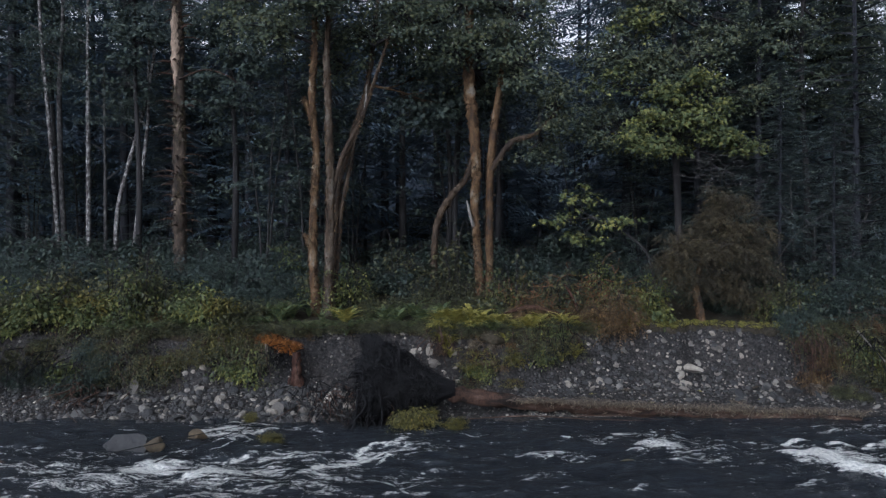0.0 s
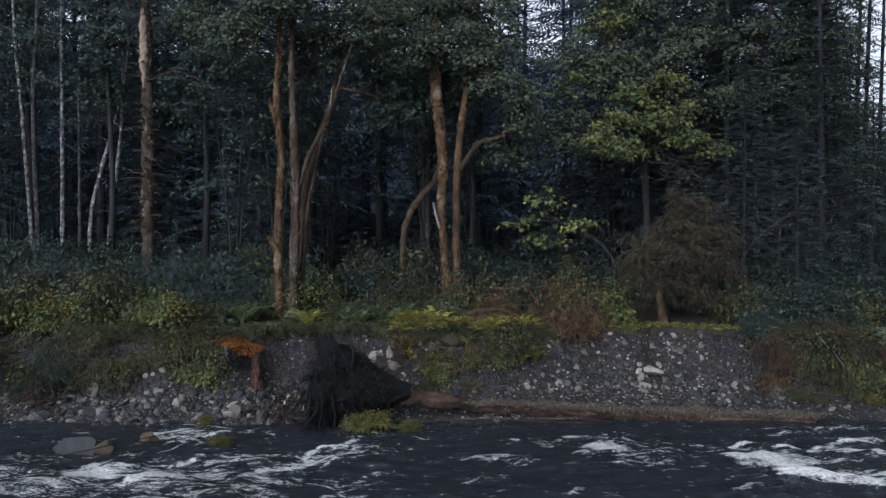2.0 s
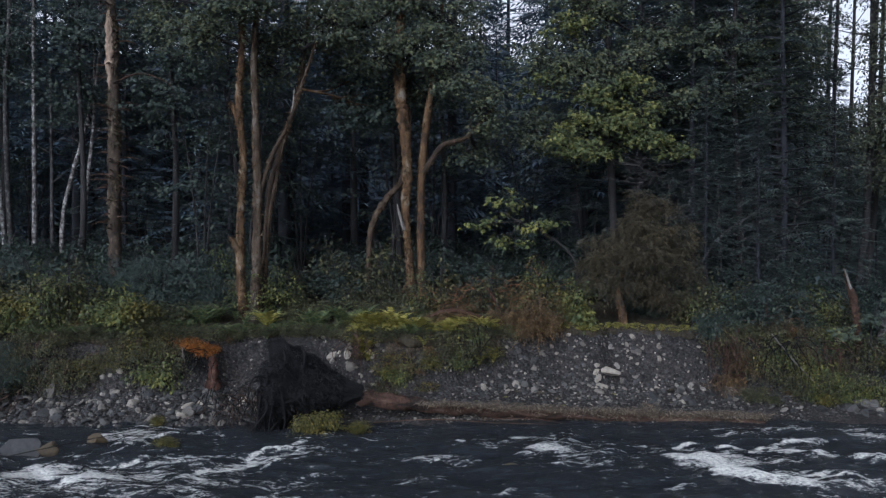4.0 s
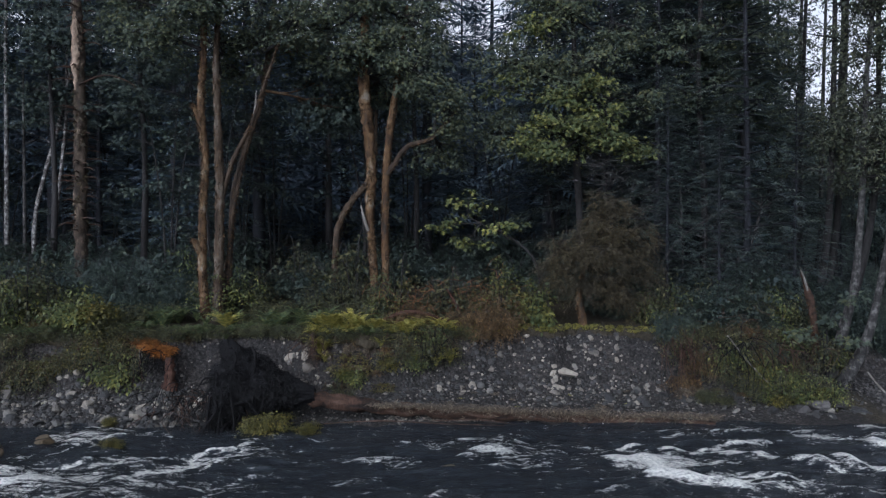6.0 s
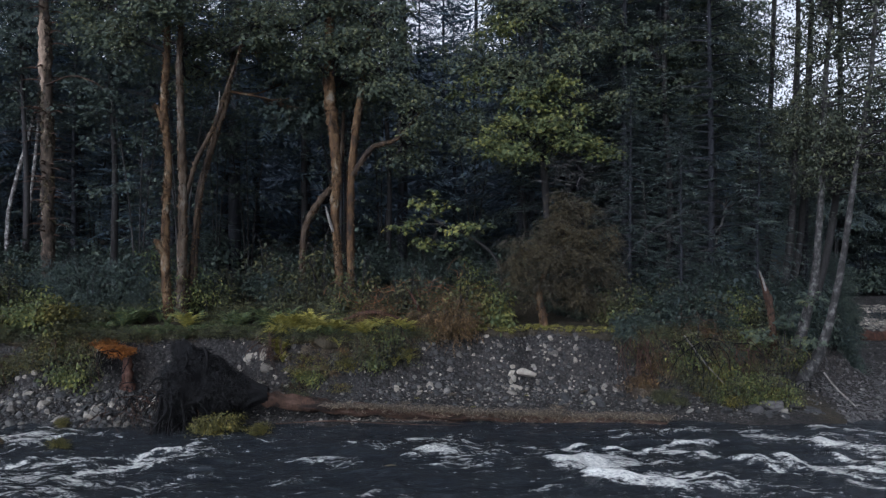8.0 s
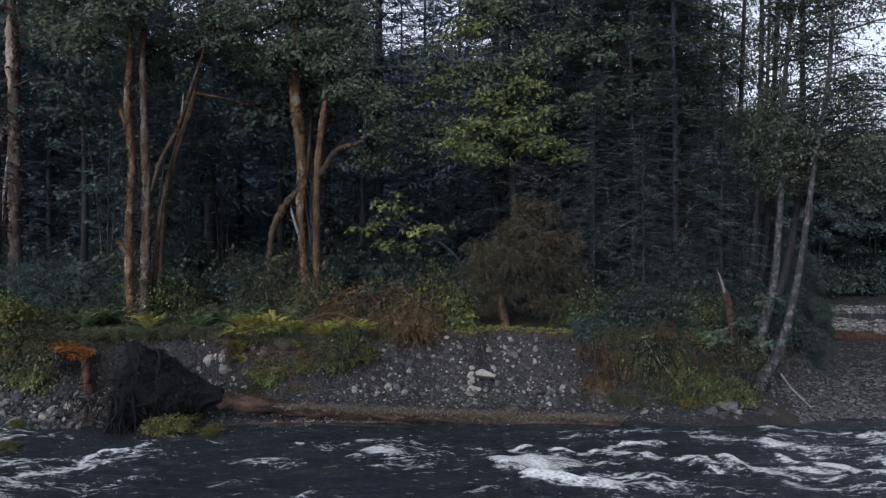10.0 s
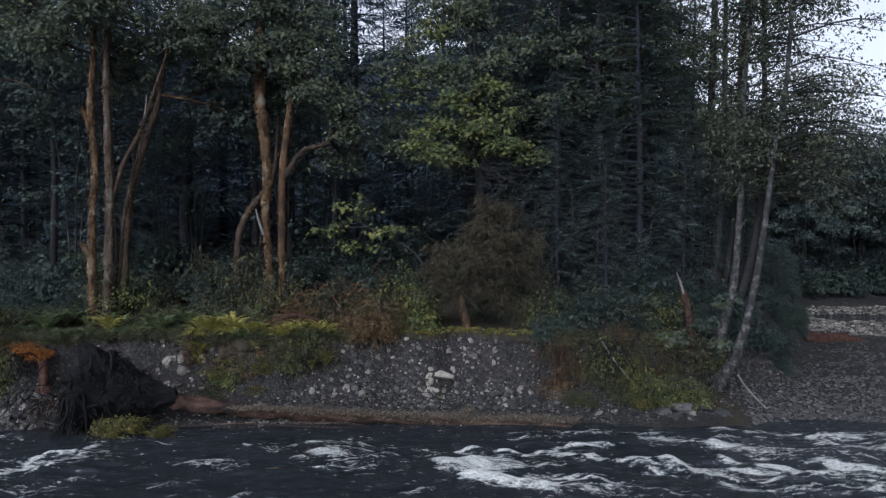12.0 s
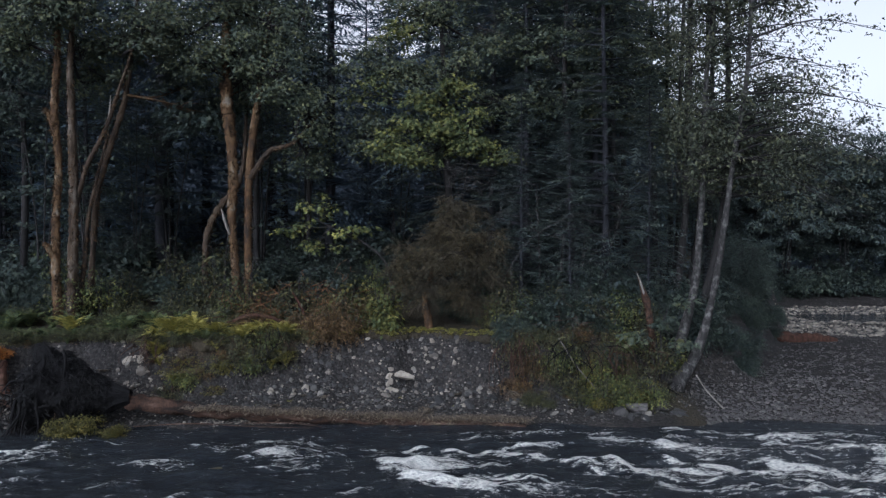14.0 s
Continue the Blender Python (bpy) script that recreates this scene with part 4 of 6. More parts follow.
# conifers: whorls of drooping boughs with flat sprays
def conifer(name, tall, wide, low, boughs, sprays, size, mat, label, group, seed, shape=SPRAY):
    r2 = np.random.default_rng(seed)
    t = thing(name, (0, 0, 0), label, "tree", group)
    trunk_part("trunk", [(0, 0, -0.3), (0.05, 0.03, tall * 0.3), (-0.05, 0, tall * 0.65), (0, 0, tall)], [0.009 * tall, 0.0065 * tall, 0.004 * tall, 0.01], np.zeros(3), DARK_BARK, t, 8, 5, 0.1, seed)
    pos, nor, head, siz, wood = [], [], [], [], []
    for k in range(boughs):
        u = (k + r2.random()) / boughs
        z = low + (tall - low) * u
        ln = wide * (1 - u) ** 0.75 * (0.6 + 0.55 * r2.random()) * (0.75 + 0.25 * min(1, u * 6)) + 0.25
        a = k * 2.4 + r2.random()
        d = np.array([math.cos(a), math.sin(a), 0])
        sag = 0.1 + 0.22 * r2.random()
        tip = np.array([0, 0, z]) + d * ln - (0, 0, sag * ln)
        wood += tube([(0, 0, z), np.array([0, 0, z + 0.04 * ln]) + d * ln * 0.5, tip], [0.025 + 0.008 * ln, 0.015, 0.006], 3, 1)
        side = np.array([-d[1], d[0], 0])
        for j in range(sprays):
            s = 0.18 + 0.82 * (j + r2.random()) / sprays
            o = np.array([0, 0, z + 0.1 * ln * s * (1 - s) * 2]) + d * ln * s - (0, 0, sag * ln * s * s)
            h = d * (0.35 + 0.5 * s) + side * (1 if j % 2 else -1) * (1.1 - 0.7 * s) + (0, 0, -0.35 * r2.random())
            pos.append(o + side * r2.normal() * 0.06)
            nor.append(np.array([0, 0, 1.0]) + r2.normal(size=3) * 0.25)
            head.append(h)
            siz.append(size * (0.65 + 0.6 * r2.random()) * (0.6 + 0.4 * (1 - u)))
    part("branch_structure", mesh_of("branch_structure", wood), DARK_BARK, t, kind="stuff")
    part("crown", mesh_of("crown", [scatter(shape, np.array(pos), np.array(nor), np.array(head), np.array(siz))]), mat, t)
    return t


def stand(kinds, places):
    """Copies of tree kinds at (kind, x, y, scale, turn)."""
    used = set()
    for k, x, y, s, a in places:
        m = pose(x, y, float(height(x, y)) - 0.1, 0, 0, a) @ Matrix.Diagonal((s, s, s, 1))
        if k in used:
            copy_thing(kinds[k], m)
        else:
            used.add(k)
            kinds[k].matrix_basis = m


DARK = "tall dark conifer of the forest behind the bank"
kinds = [conifer("forest_conifer", 24, 2.9, 2.2, 105, 8, 1.3, HAZED_NEEDLE, DARK, "forest conifers", 41), conifer("forest_conifer", 22, 2.6, 4.0, 90, 8, 1.25, HAZED_NEEDLE, DARK, "forest conifers", 42), conifer("forest_conifer", 20, 2.9, 1.0, 95, 8, 1.25, HAZED_NEEDLE, DARK, "forest conifers", 43), conifer("forest_conifer", 22, 2.9, 1.0, 60, 6, 1.8, HAZED_NEEDLE, DARK, "forest conifers", 44)]
r3 = np.random.default_rng(5)
places = []
for row, y in enumerate((35, 39.5, 44, 49, 54)):
    x = -0.62 * y - 3 + 1.3 * (row % 2)
    while x < float(bank_side(y)) - 2.0:
        px, py = x + r3.normal() * 0.6, y + r3.normal() * 0.9
        s = 0.95 + 0.3 * r3.random()
        if 3.0 < px < 6.2:
            s = (0.268 * py + 3.0 * r3.random()) / 24
        if px > 4.2 + 0.39 * py:
            s = 0.2 + 0.08 * r3.random()
        if px < -0.1 * py and r3.random() < 0.16:
            s = 0.5 + 0.12 * r3.random()
        places.append((3 if row > 3 else int(r3.integers(0, 3)), px, py, s, float(r3.random() * 360)))
        x += (3.4 if px < -8 or px > 7 else 5.2) + 2.0 * r3.random()
places += [(0, 4.85, 47.5, 0.7, 20.0), (0, 3.2, 49.0, 0.66, 120.0)]
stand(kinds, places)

HEMLOCK = "hemlock with layered drooping dark green boughs"
kinds = [conifer("hemlock_tree", 17, 2.9, 1.2, 130, 16, 0.62, NEEDLE, HEMLOCK, "bank hemlocks", 51), conifer("hemlock_tree", 15, 2.5, 0.8, 120, 15, 0.58, NEEDLE, HEMLOCK, "bank hemlocks", 52)]
stand(kinds, [(0, 13.6, 24.2, 0.95, 10.0), (1, 11.2, 26.0, 1.1, 80.0), (0, 13.9, 27.0, 1.1, 200.0), (1, 10.3, 29.5, 1.15, 130.0), (1, 13.4, 29.5, 1.4, 250.0), (1, -6.3, 29.5, 0.9, 20.0), (0, -19.0, 30.5, 0.95, 300.0), (1, -12.4, 34.0, 1.0, 170.0), (0, 17.4, 30.5, 0.33, 30.0), (0, 12.2, 32.5, 1.15, 60.0), (1, 14.2, 31.5, 1.1, 160.0), (0, 15.2, 36.0, 1.0, 260.0), (1, 8.6, 32.5, 1.2, 330.0), (1, 12.2, 22.9, 0.42, 50.0), (0, 10.7, 23.3, 0.5, 90.0), (1, 14.9, 23.5, 0.5, 150.0), (1, 17.5, 25.6, 0.36, 0.0), (0, 18.9, 28.3, 0.33, 120.0), (1, 20.5, 32.0, 0.36, 220.0)])

VINE = "slender understorey maple in deep shade"
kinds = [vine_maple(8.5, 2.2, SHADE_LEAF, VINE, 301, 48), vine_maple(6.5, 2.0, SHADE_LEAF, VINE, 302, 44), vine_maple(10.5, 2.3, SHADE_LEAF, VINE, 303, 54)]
places = []
for k in range(12):
    x = -23 + 36 * (k + r3.random()) / 12
    places.append((k % 3, x, (34.5 if x < -9 else 31.0) + 4.0 * r3.random(), 0.9 + 0.4 * r3.random(), float(r3.random() * 360)))
places += [(2, -6.4, 26.5, 0.95, 20.0), (2, -5.0, 27.0, 1.0, 220.0), (2, -20.0, 29.5, 1.2, 70.0), (1, 16.6, 27.0, 0.7, 90.0)]
stand(kinds, places)

# leafy trees that close the forest edge beside the gap of sky
for x, y, top in ((2.3, 31.5, 17.5), (0.2, 31.0, 18.0), (-8.0, 28.0, 16.5), (-12.5, 30.0, 17.5), (-17.5, 33.0, 18.5)):
    base = np.array([x, y, float(height(x, y)) - 0.1])
    tree = thing("bigleaf_tree", base, "tall shaded broadleaf tree of the forest edge", "tree", "bank trees")
    trunk_part("trunk", [(x, y, base[2]), (x + 0.1, y, 7), (x - 0.1, y, 12), (x, y, top)], [0.14, 0.11, 0.08, 0.03], base, GREY_BARK, tree, 8, 6, 0.15, int(abs(x) * 5))
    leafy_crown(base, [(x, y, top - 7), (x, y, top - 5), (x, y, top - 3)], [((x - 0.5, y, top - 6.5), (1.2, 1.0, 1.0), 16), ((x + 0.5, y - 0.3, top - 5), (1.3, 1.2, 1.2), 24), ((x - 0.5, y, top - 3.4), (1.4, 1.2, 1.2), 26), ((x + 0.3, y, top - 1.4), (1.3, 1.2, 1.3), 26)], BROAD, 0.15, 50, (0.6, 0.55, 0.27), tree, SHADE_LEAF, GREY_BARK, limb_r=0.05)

# brown-green yew leaning over the brink
base = np.array([7.72, 22.0, float(height(7.72, 22.0)) - 0.08])
tree = thing("yew_tree", base, "rounded brownish yew with drooping fine sprays", "tree", "bank trees")
trunk_part("trunk", [(7.76, 22, 1.7), (7.7, 22, 2.3), (7.6, 22.05, 2.9), (7.75, 22.25, 3.5), (8.0, 22.4, 4.2)], [0.15, 0.115, 0.1, 0.07, 0.03], base, MOSSY, tree, 10, 6, 0.15, 30)
heart = np.array([8.0, 22.3, 3.6])
wood, leaves = [], []
for c, wide, tips in (((8.8, 22.4, 5.65), 0.6, 10), ((8.3, 22.2, 5.05), 0.85, 15), ((9.3, 22.4, 4.85), 0.6, 9), ((7.2, 22.1, 4.3), 0.6, 9), ((8.5, 21.9, 4.3), 1.0, 17), ((9.5, 22.3, 3.8), 0.55, 8), ((7.3, 22.2, 3.6), 0.6, 8), ((8.3, 22.0, 3.5), 0.95, 15), ((9.1, 22.2, 3.05), 0.7, 9), ((8.2, 22.9, 4.4), 1.1, 12)):
    c = np.asarray(c)
    wood += tube([heart - base, (heart + c) / 2 + (0, 0, 0.2) - base, c - base], [0.04, 0.028, 0.012], 5, 3)
    for k in range(int(1.2 * tips)):
        a = rng.random() * 2 * math.pi
        q = math.sqrt(rng.random())
        tip = c + np.array([math.cos(a) * q * wide, math.sin(a) * q * wide * 0.6, 0.22 * rng.normal() - 0.25 * q])
        wood += tube([c - base, (c + tip) / 2 + (0, 0, 0.08) - base, tip - base], [0.014, 0.009, 0.004], 4, 2)
        leaves.append(shelf(FINE_SPRAY, tip - base, np.array([0.36, 0.32, 0.16]), 44, 0.3, (0, -0.2, 0), 0.5))
part("twig_mass", mesh_of("twig_mass", wood), GREY_BARK, tree, kind="stuff")
part("crown", mesh_of("crown", leaves), YEW, tree)

# young maple sprig reaching out of the thicket
base = np.array([6.6, 22.9, float(height(6.6, 22.9)) - 0.05])
tree = thing("young_maple", base, "young maple with pale yellow-green leaves on a leaning stem", "tree", "bank trees")
trunk_part("trunk", [(6.6, 22.9, 1.9), (6.42, 22.8, 3.82), (5.54, 22.7, 4.69), (4.8, 22.6, 5.0), (4.1, 22.5, 5.4)], [0.05, 0.04, 0.035, 0.025, 0.01], base, GREY_BARK, tree, 6, 5)
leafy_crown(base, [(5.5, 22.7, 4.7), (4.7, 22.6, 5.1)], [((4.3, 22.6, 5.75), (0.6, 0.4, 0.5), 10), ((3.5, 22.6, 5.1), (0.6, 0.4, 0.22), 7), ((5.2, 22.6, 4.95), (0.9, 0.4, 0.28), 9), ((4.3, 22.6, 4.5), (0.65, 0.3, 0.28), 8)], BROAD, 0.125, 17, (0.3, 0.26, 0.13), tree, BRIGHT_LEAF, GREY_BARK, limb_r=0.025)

# alders leaning out at the end of the bank
base = np.array([14.87, 20.8, float(height(14.87, 20.8)) - 0.15])
tree = thing("alder_clump", base, "leaning pale-barked alders rooted on the bank end", "tree", "bank trees")
trunk_part("trunk", [(14.8, 20.75, 0.2), (15.0, 20.7, 0.65), (15.5, 20.7, 1.53), (15.83, 20.7, 2.66), (16.12, 20.7, 4.12), (16.35, 20.7, 5.75), (16.51, 20.7, 6.88), (16.88, 20.7, 9.15), (17.05, 20.7, 11.6), (17.13, 20.7, 15)], [0.22, 0.19, 0.15, 0.1, 0.085, 0.078, 0.072, 0.065, 0.055, 0.03], base, ALDER, tree, 10, 6, 0.12, 61)
trunk_part("trunk", [(14.75, 21.2, 0.3), (15.1, 21.4, 1.25), (15.65, 21.5, 3.1), (15.82, 21.5, 4.78), (15.91, 21.5, 6.13), (16.02, 21.5, 9.33), (16.24, 21.5, 11.9), (16.3, 21.6, 15)], [0.21, 0.17, 0.12, 0.095, 0.088, 0.075, 0.06, 0.03], base, ALDER, tree, 10, 6, 0.12, 62)
trunk_part("trunk", [(14.5, 21.0, 0.5), (14.65, 21.0, 1.0), (14.85, 21.0, 1.6)], [0.13, 0.11, 0.08], base, ALDER, tree, 8, 4, 0.12, 63, "short cut alder stem")
trunk_part("trunk", [(15.6, 23.0, 0.6), (16.7, 23, 3.5), (17.23, 23, 6.97), (17.28, 23, 12.4), (17.3, 23, 15)], [0.15, 0.12, 0.1, 0.07, 0.03], base, GREY_BARK, tree, 8, 6, 0.1, 64)
trunk_part("trunk", [(15.6, 24.0, 1.2), (16.1, 24, 4), (16.34, 24, 7.45), (16.44, 24, 12.71), (16.4, 24, 15)], [0.15, 0.12, 0.1, 0.07, 0.03], base, GREY_BARK, tree, 8, 6, 0.1, 65)
trunk_part("trunk", [(16.2, 25.0, 1.2), (16.9, 25, 4), (17.21, 25, 7.58), (17.41, 25, 13), (17.5, 25, 15.5)], [0.14, 0.12, 0.1, 0.06, 0.03], base, GREY_BARK, tree, 8, 6, 0.1, 66)
leaves, twigs = [], []
stems = [np.array([(16.51, 20.7, 6.88), (16.88, 20.7, 9.15), (17.05, 20.7, 11.6), (17.13, 20.7, 15)]), np.array([(15.91, 21.5, 6.13), (16.02, 21.5, 9.33), (16.24, 21.5, 11.9), (16.3, 21.6, 15)]), np.array([(17.0, 23, 6), (17.23, 23, 8), (17.28, 23, 12.4), (17.3, 23, 15)]), np.array([(16.3, 24, 6.5), (16.4, 24, 9), (16.44, 24, 12.71), (16.4, 24, 15)])]
for k in range(210):
    st = stems[k % 4]
    u = rng.random() ** 1.1 * 3
    i = min(int(u), 2)
    o = st[i] + (st[i + 1] - st[i]) * (u - i)
    a = rng.normal() * 1.15 + (0 if k % 3 else math.pi)
    d = np.array([math.cos(a), 0.8 * math.sin(a), 0.05 + 0.5 * rng.random()])
    ln = (4.6 if math.cos(a) > 0.3 else 1.5) * (0.35 + 0.65 * rng.random()) * (1.1 - 0.12 * u)
    tip = o + d * ln - (0, 0, 0.1 * ln * ln)
    mid = o + d * ln * 0.5 + rng.normal(size=3) * 0.2 - (0, 0, 0.02 * ln * ln)
    twigs += tube([o - base, mid - base, tip - base], [0.035, 0.02, 0.006], 4, 3)
    for j in range(7):
        s = 0.3 + 0.65 * rng.random()
        c = o + d * ln * s - np.array([0, 0, 0.1 * (ln * s) ** 2]) + rng.normal(size=3) * 0.3
        twigs += tube([o + d * ln * s * 0.8 - (0, 0, 0.1 * (ln * s * 0.8) ** 2) - base, c - base], [0.01, 0.004], 3, 1)
        leaves.append(shelf(OVAL, c - base, np.array([0.4, 0.4, 0.2]), 34, 0.11, (0, -0.2, 0), 0.7))
part("branch_structure", mesh_of("branch_structure", twigs), GREY_BARK, tree, kind="stuff")
part("crown", mesh_of("crown", leaves), ALDER_LEAF, tree)

# dark broadleaf trees behind the thicket
for x, y in ((14.5, 26.6), (12.6, 25.6), (15.4, 28.8), (17.0, 30.2), (18.1, 31.6)):
    base = np.array([x, y, float(height(x, y)) - 0.1])
    tree = thing("bigleaf_tree", base, "tall dark broadleaf tree behind the bank thicket", "tree", "bank trees")
    trunk_part("trunk", [(x, y, base[2]), (x + 0.1, y, 6), (x - 0.1, y, 10), (x, y, 15.5)], [0.15, 0.11, 0.09, 0.03], base, GREY_BARK, tree, 8, 6, 0.15, int(x * 5))
    leafy_crown(base, [(x, y, 8.5), (x, y, 10.5), (x, y, 12.5)], [((x - 0.8, y, 9.6), (1.0, 0.9, 0.8), 14), ((x + 0.8, y, 9.9), (0.9, 0.9, 0.8), 12), ((x - 0.6, y, 11.4), (1.2, 1.0, 0.9), 18), ((x + 0.7, y, 11.8), (1.0, 1.0, 0.9), 16), ((x, y, 13.6), (1.6, 1.2, 1.2), 26)], BROAD, 0.125, 56, (0.55, 0.5, 0.26), tree, MAPLE_LEAF, GREY_BARK, limb_r=0.05)

# big-leaved sprigs at the foot of the alders
base = np.array([14.5, 20.9, float(height(14.5, 20.9)) - 0.05])
tree = thing("maple_sapling", base, "maple sapling with large drooping leaves by the alder feet", "tree", "bank trees")
trunk_part("trunk", [(14.5, 20.9, 0.5), (14.45, 20.7, 1.3), (14.4, 20.6, 2.1), (14.6, 20.5, 2.8)], [0.03, 0.025, 0.018, 0.008], base, GREY_BARK, tree, 6, 5)
leafy_crown(base, [(14.45, 20.7, 1.4), (14.4, 20.6, 2.1)], [((13.65, 20.5, 1.9), (0.35, 0.25, 0.14), 5), ((14.55, 20.4, 2.3), (0.35, 0.25, 0.15), 5), ((15.0, 20.4, 1.75), (0.35, 0.25, 0.14), 5), ((15.0, 20.6, 2.9), (0.3, 0.2, 0.15), 3)], BROAD, 0.15, 16, (0.28, 0.25, 0.12), tree, MAPLE_LEAF, GREY_BARK, limb_r=0.014)

# broken snag
base = np.array([14.28, 21.0, float(height(14.28, 21.0)) - 0.1])
tree = thing("broken_snag", base, "broken mossy snag with a pale splintered top", "dead tree", "bank trees")
trunk_part("trunk", [(14.28, 21, 0.75), (14.26, 21, 1.4), (14.22, 21, 2.09), (14.09, 21, 2.9), (13.84, 21, 3.6)], [0.11, 0.09, 0.1, 0.1, 0.03], base, LOG_BARK, tree, 10, 6, 0.3, 70)
moss([(14.28, 21, 0.75), (14.26, 21, 1.4), (14.22, 21, 2.09), (14.09, 21, 2.9)], [0.11, 0.09, 0.1, 0.09], base, 420, tree, MOSS, 0.07, 72)
trunk_part("splinter", [(14.0, 20.93, 3.1), (13.9, 20.93, 3.45), (13.8, 20.95, 3.72)], [0.035, 0.03, 0.01], base, PALE_WOOD, tree, 6, 4, 0.2, 71, "pale splintered heartwood")

# trees beyond the gravel bar
FAR = "dark tree of the wood beyond the gravel bar"
kinds = [conifer("distant_tree", 13, 2.6, 0.3, 80, 8, 1.6, NEEDLE, FAR, "distant trees", 45), vine_maple(9.5, 3.0, NEEDLE, "broad dark leafy tree beyond the gravel bar", 346, 170, 110, "distant_tree", OVAL, 0.16), vine_maple(8.0, 3.0, NEEDLE, "broad dark leafy tree beyond the gravel bar", 347, 170, 110, "distant_tree", OVAL, 0.16)]
places = []
for row, y in enumerate((59, 63, 68)):
    x = float(bank_side(y)) - 4
    while x < 66:
        kind = int(r3.choice([0, 1, 2, 1, 2, 1, 2]))
        places.append((kind, x + r3.normal() * 0.6, y + r3.normal(), (0.8 if kind == 0 else 1.02) + 0.22 * r3.random() + 0.05 * row, float(r3.random() * 360)))
        x += 2.0 + 1.0 * r3.random()
stand(kinds, places)


# ---- undergrowth ----
def shrub(name, label, wide, tall, canes, tips, per_tip, shape, size, mat, group, seed, wood=None, reach=0.32):
    r2 = np.random.default_rng(seed)
    t = thing(name, (0, 0, 0), label, "shrub", group)
    wd, lv = [], []
    for k in range(canes):
        a = r2.random() * 2 * math.pi
        d = np.array([math.cos(a), math.sin(a), 0])
        ln = wide * (0.3 + 0.7 * r2.random())
        up = tall * (0.55 + 0.45 * r2.random()) * (1 - 0.35 * ln / wide)
        p = [d * 0.08 - (0, 0, 0.1), d * ln * 0.4 + (0, 0, up * 0.75), d * ln * 0.8 + (0, 0, up), d * ln * 1.05 + (0, 0, up * 0.82)]
        wd += tube(p, [0.018, 0.012, 0.008, 0.003], 4, 3)
        for j in range(tips):
            s = 0.3 + 0.7 * r2.random()
            c = d * ln * s + (0, 0, up * min(1, 0.25 + s) * (0.35 + 0.65 * r2.random())) + r2.normal(size=3) * 0.12
            lv.append(shelf(shape, c, np.array([reach, reach, reach * 0.45]) * (0.6 + 0.7 * r2.random()), per_tip, size, (0, -0.25, 0), 0.45, r2))
    part("stem_clump", mesh_of("stem_clump", wd), wood or GREY_BARK, t, kind="stuff")
    part("foliage", mesh_of("foliage", lv), mat, t)
    return t


def fern(name, label, fronds, long, mat, group, seed, droop=1.0):
    r2 = np.random.default_rng(seed)
    t = thing(name, (0, 0, 0), label, "fern", group)
    v, f = [], []
    for k in range(fronds):
        a = k * 2.4 + r2.random() * 0.6
        ln = long * (0.65 + 0.45 * r2.random())
        rise = 0.75 + 0.5 * r2.random()
        d, side = np.array([math.cos(a), math.sin(a), 0]), np.array([-math.sin(a), math.cos(a), 0])
        s = np.linspace(0, 1, 13)
        spine = d * (ln * (0.14 * s + 0.5 * s * s))[:, None] + np.array([0, 0, 1]) * (ln * (rise * 1.15 * s - droop * rise * 0.75 * s * s))[:, None]
        for j in range(1, 12):
            w = 0.12 * ln * math.sin(math.pi * (0.12 + 0.86 * s[j])) ** 0.8
            for sg in (1, -1):
                n = len(v)
                v += [spine[j], spine[j] + (spine[j + 1] - spine[j]) * 0.95, spine[j] + (spine[j + 1] - spine[j]) * 1.1 + side * sg * w - (0, 0, 0.18 * w)]
                f.append((n, n + 1, n + 2))
    part("frond_rosette", mesh_of("frond_rosette", [(np.array(v), np.array(f))]), mat, t)
    return t


def tuft(name, label, blades, long, mat, group, seed, hang=0.5):
    r2 = np.random.default_rng(seed)
    t = thing(name, (0, 0, 0), label, "grass tuft", group)
    a = r2.random(blades) * 2 * math.pi
    pos = np.stack([r2.normal(size=blades) * 0.14, r2.normal(size=blades) * 0.1, np.zeros(blades)], -1)
    head = np.stack([np.cos(a), np.sin(a), 0.9 - hang * 1.6 * r2.random(blades)], -1)
    nor = np.stack([-np.cos(a) * 0.5, -np.sin(a) * 0.5, np.ones(blades)], -1)
    part("blade_tuft", mesh_of("blade_tuft", [scatter(STRAND, pos, nor, head, long * (0.5 + 0.7 * r2.random(blades)))]), mat, t)
    return t


def spread(kinds, count, xs, ys, scale, seed, sink=0.05, gap=None, tilt=0.0):
    """Plants the kinds by chance within a stretch of ground."""
    r2 = np.random.default_rng(seed)
    out = []
    for k in range(count):
        x, y = xs[0] + (xs[1] - xs[0]) * r2.random(), ys[0] + (ys[1] - ys[0]) * r2.random()
        s = scale[0] + (scale[1] - scale[0]) * r2.random()
        out.append((k % len(kinds), x, y, s, float(r2.random() * 360)))
    plant(kinds, out, sink, tilt)


FIRST = set()


def plant(kinds, places, sink=0.05, tilt=0.0, on_turf=False):
    for k, x, y, s, a in places:
        z = float(height(x, float(bank_top(x)) + 0.12)) - 0.05 if on_turf and y < float(bank_top(x)) + 0.1 else float(height(x, y))
        m = pose(x, y, z - sink) @ pose(0, 0, 0, tilt) @ pose(0, 0, 0, 0, 0, a) @ Matrix.Diagonal((s, s, s, 1))
        if kinds[k].name in FIRST:
            copy_thing(kinds[k], m)
        else:
            FIRST.add(kinds[k].name)
            kinds[k].matrix_basis = m


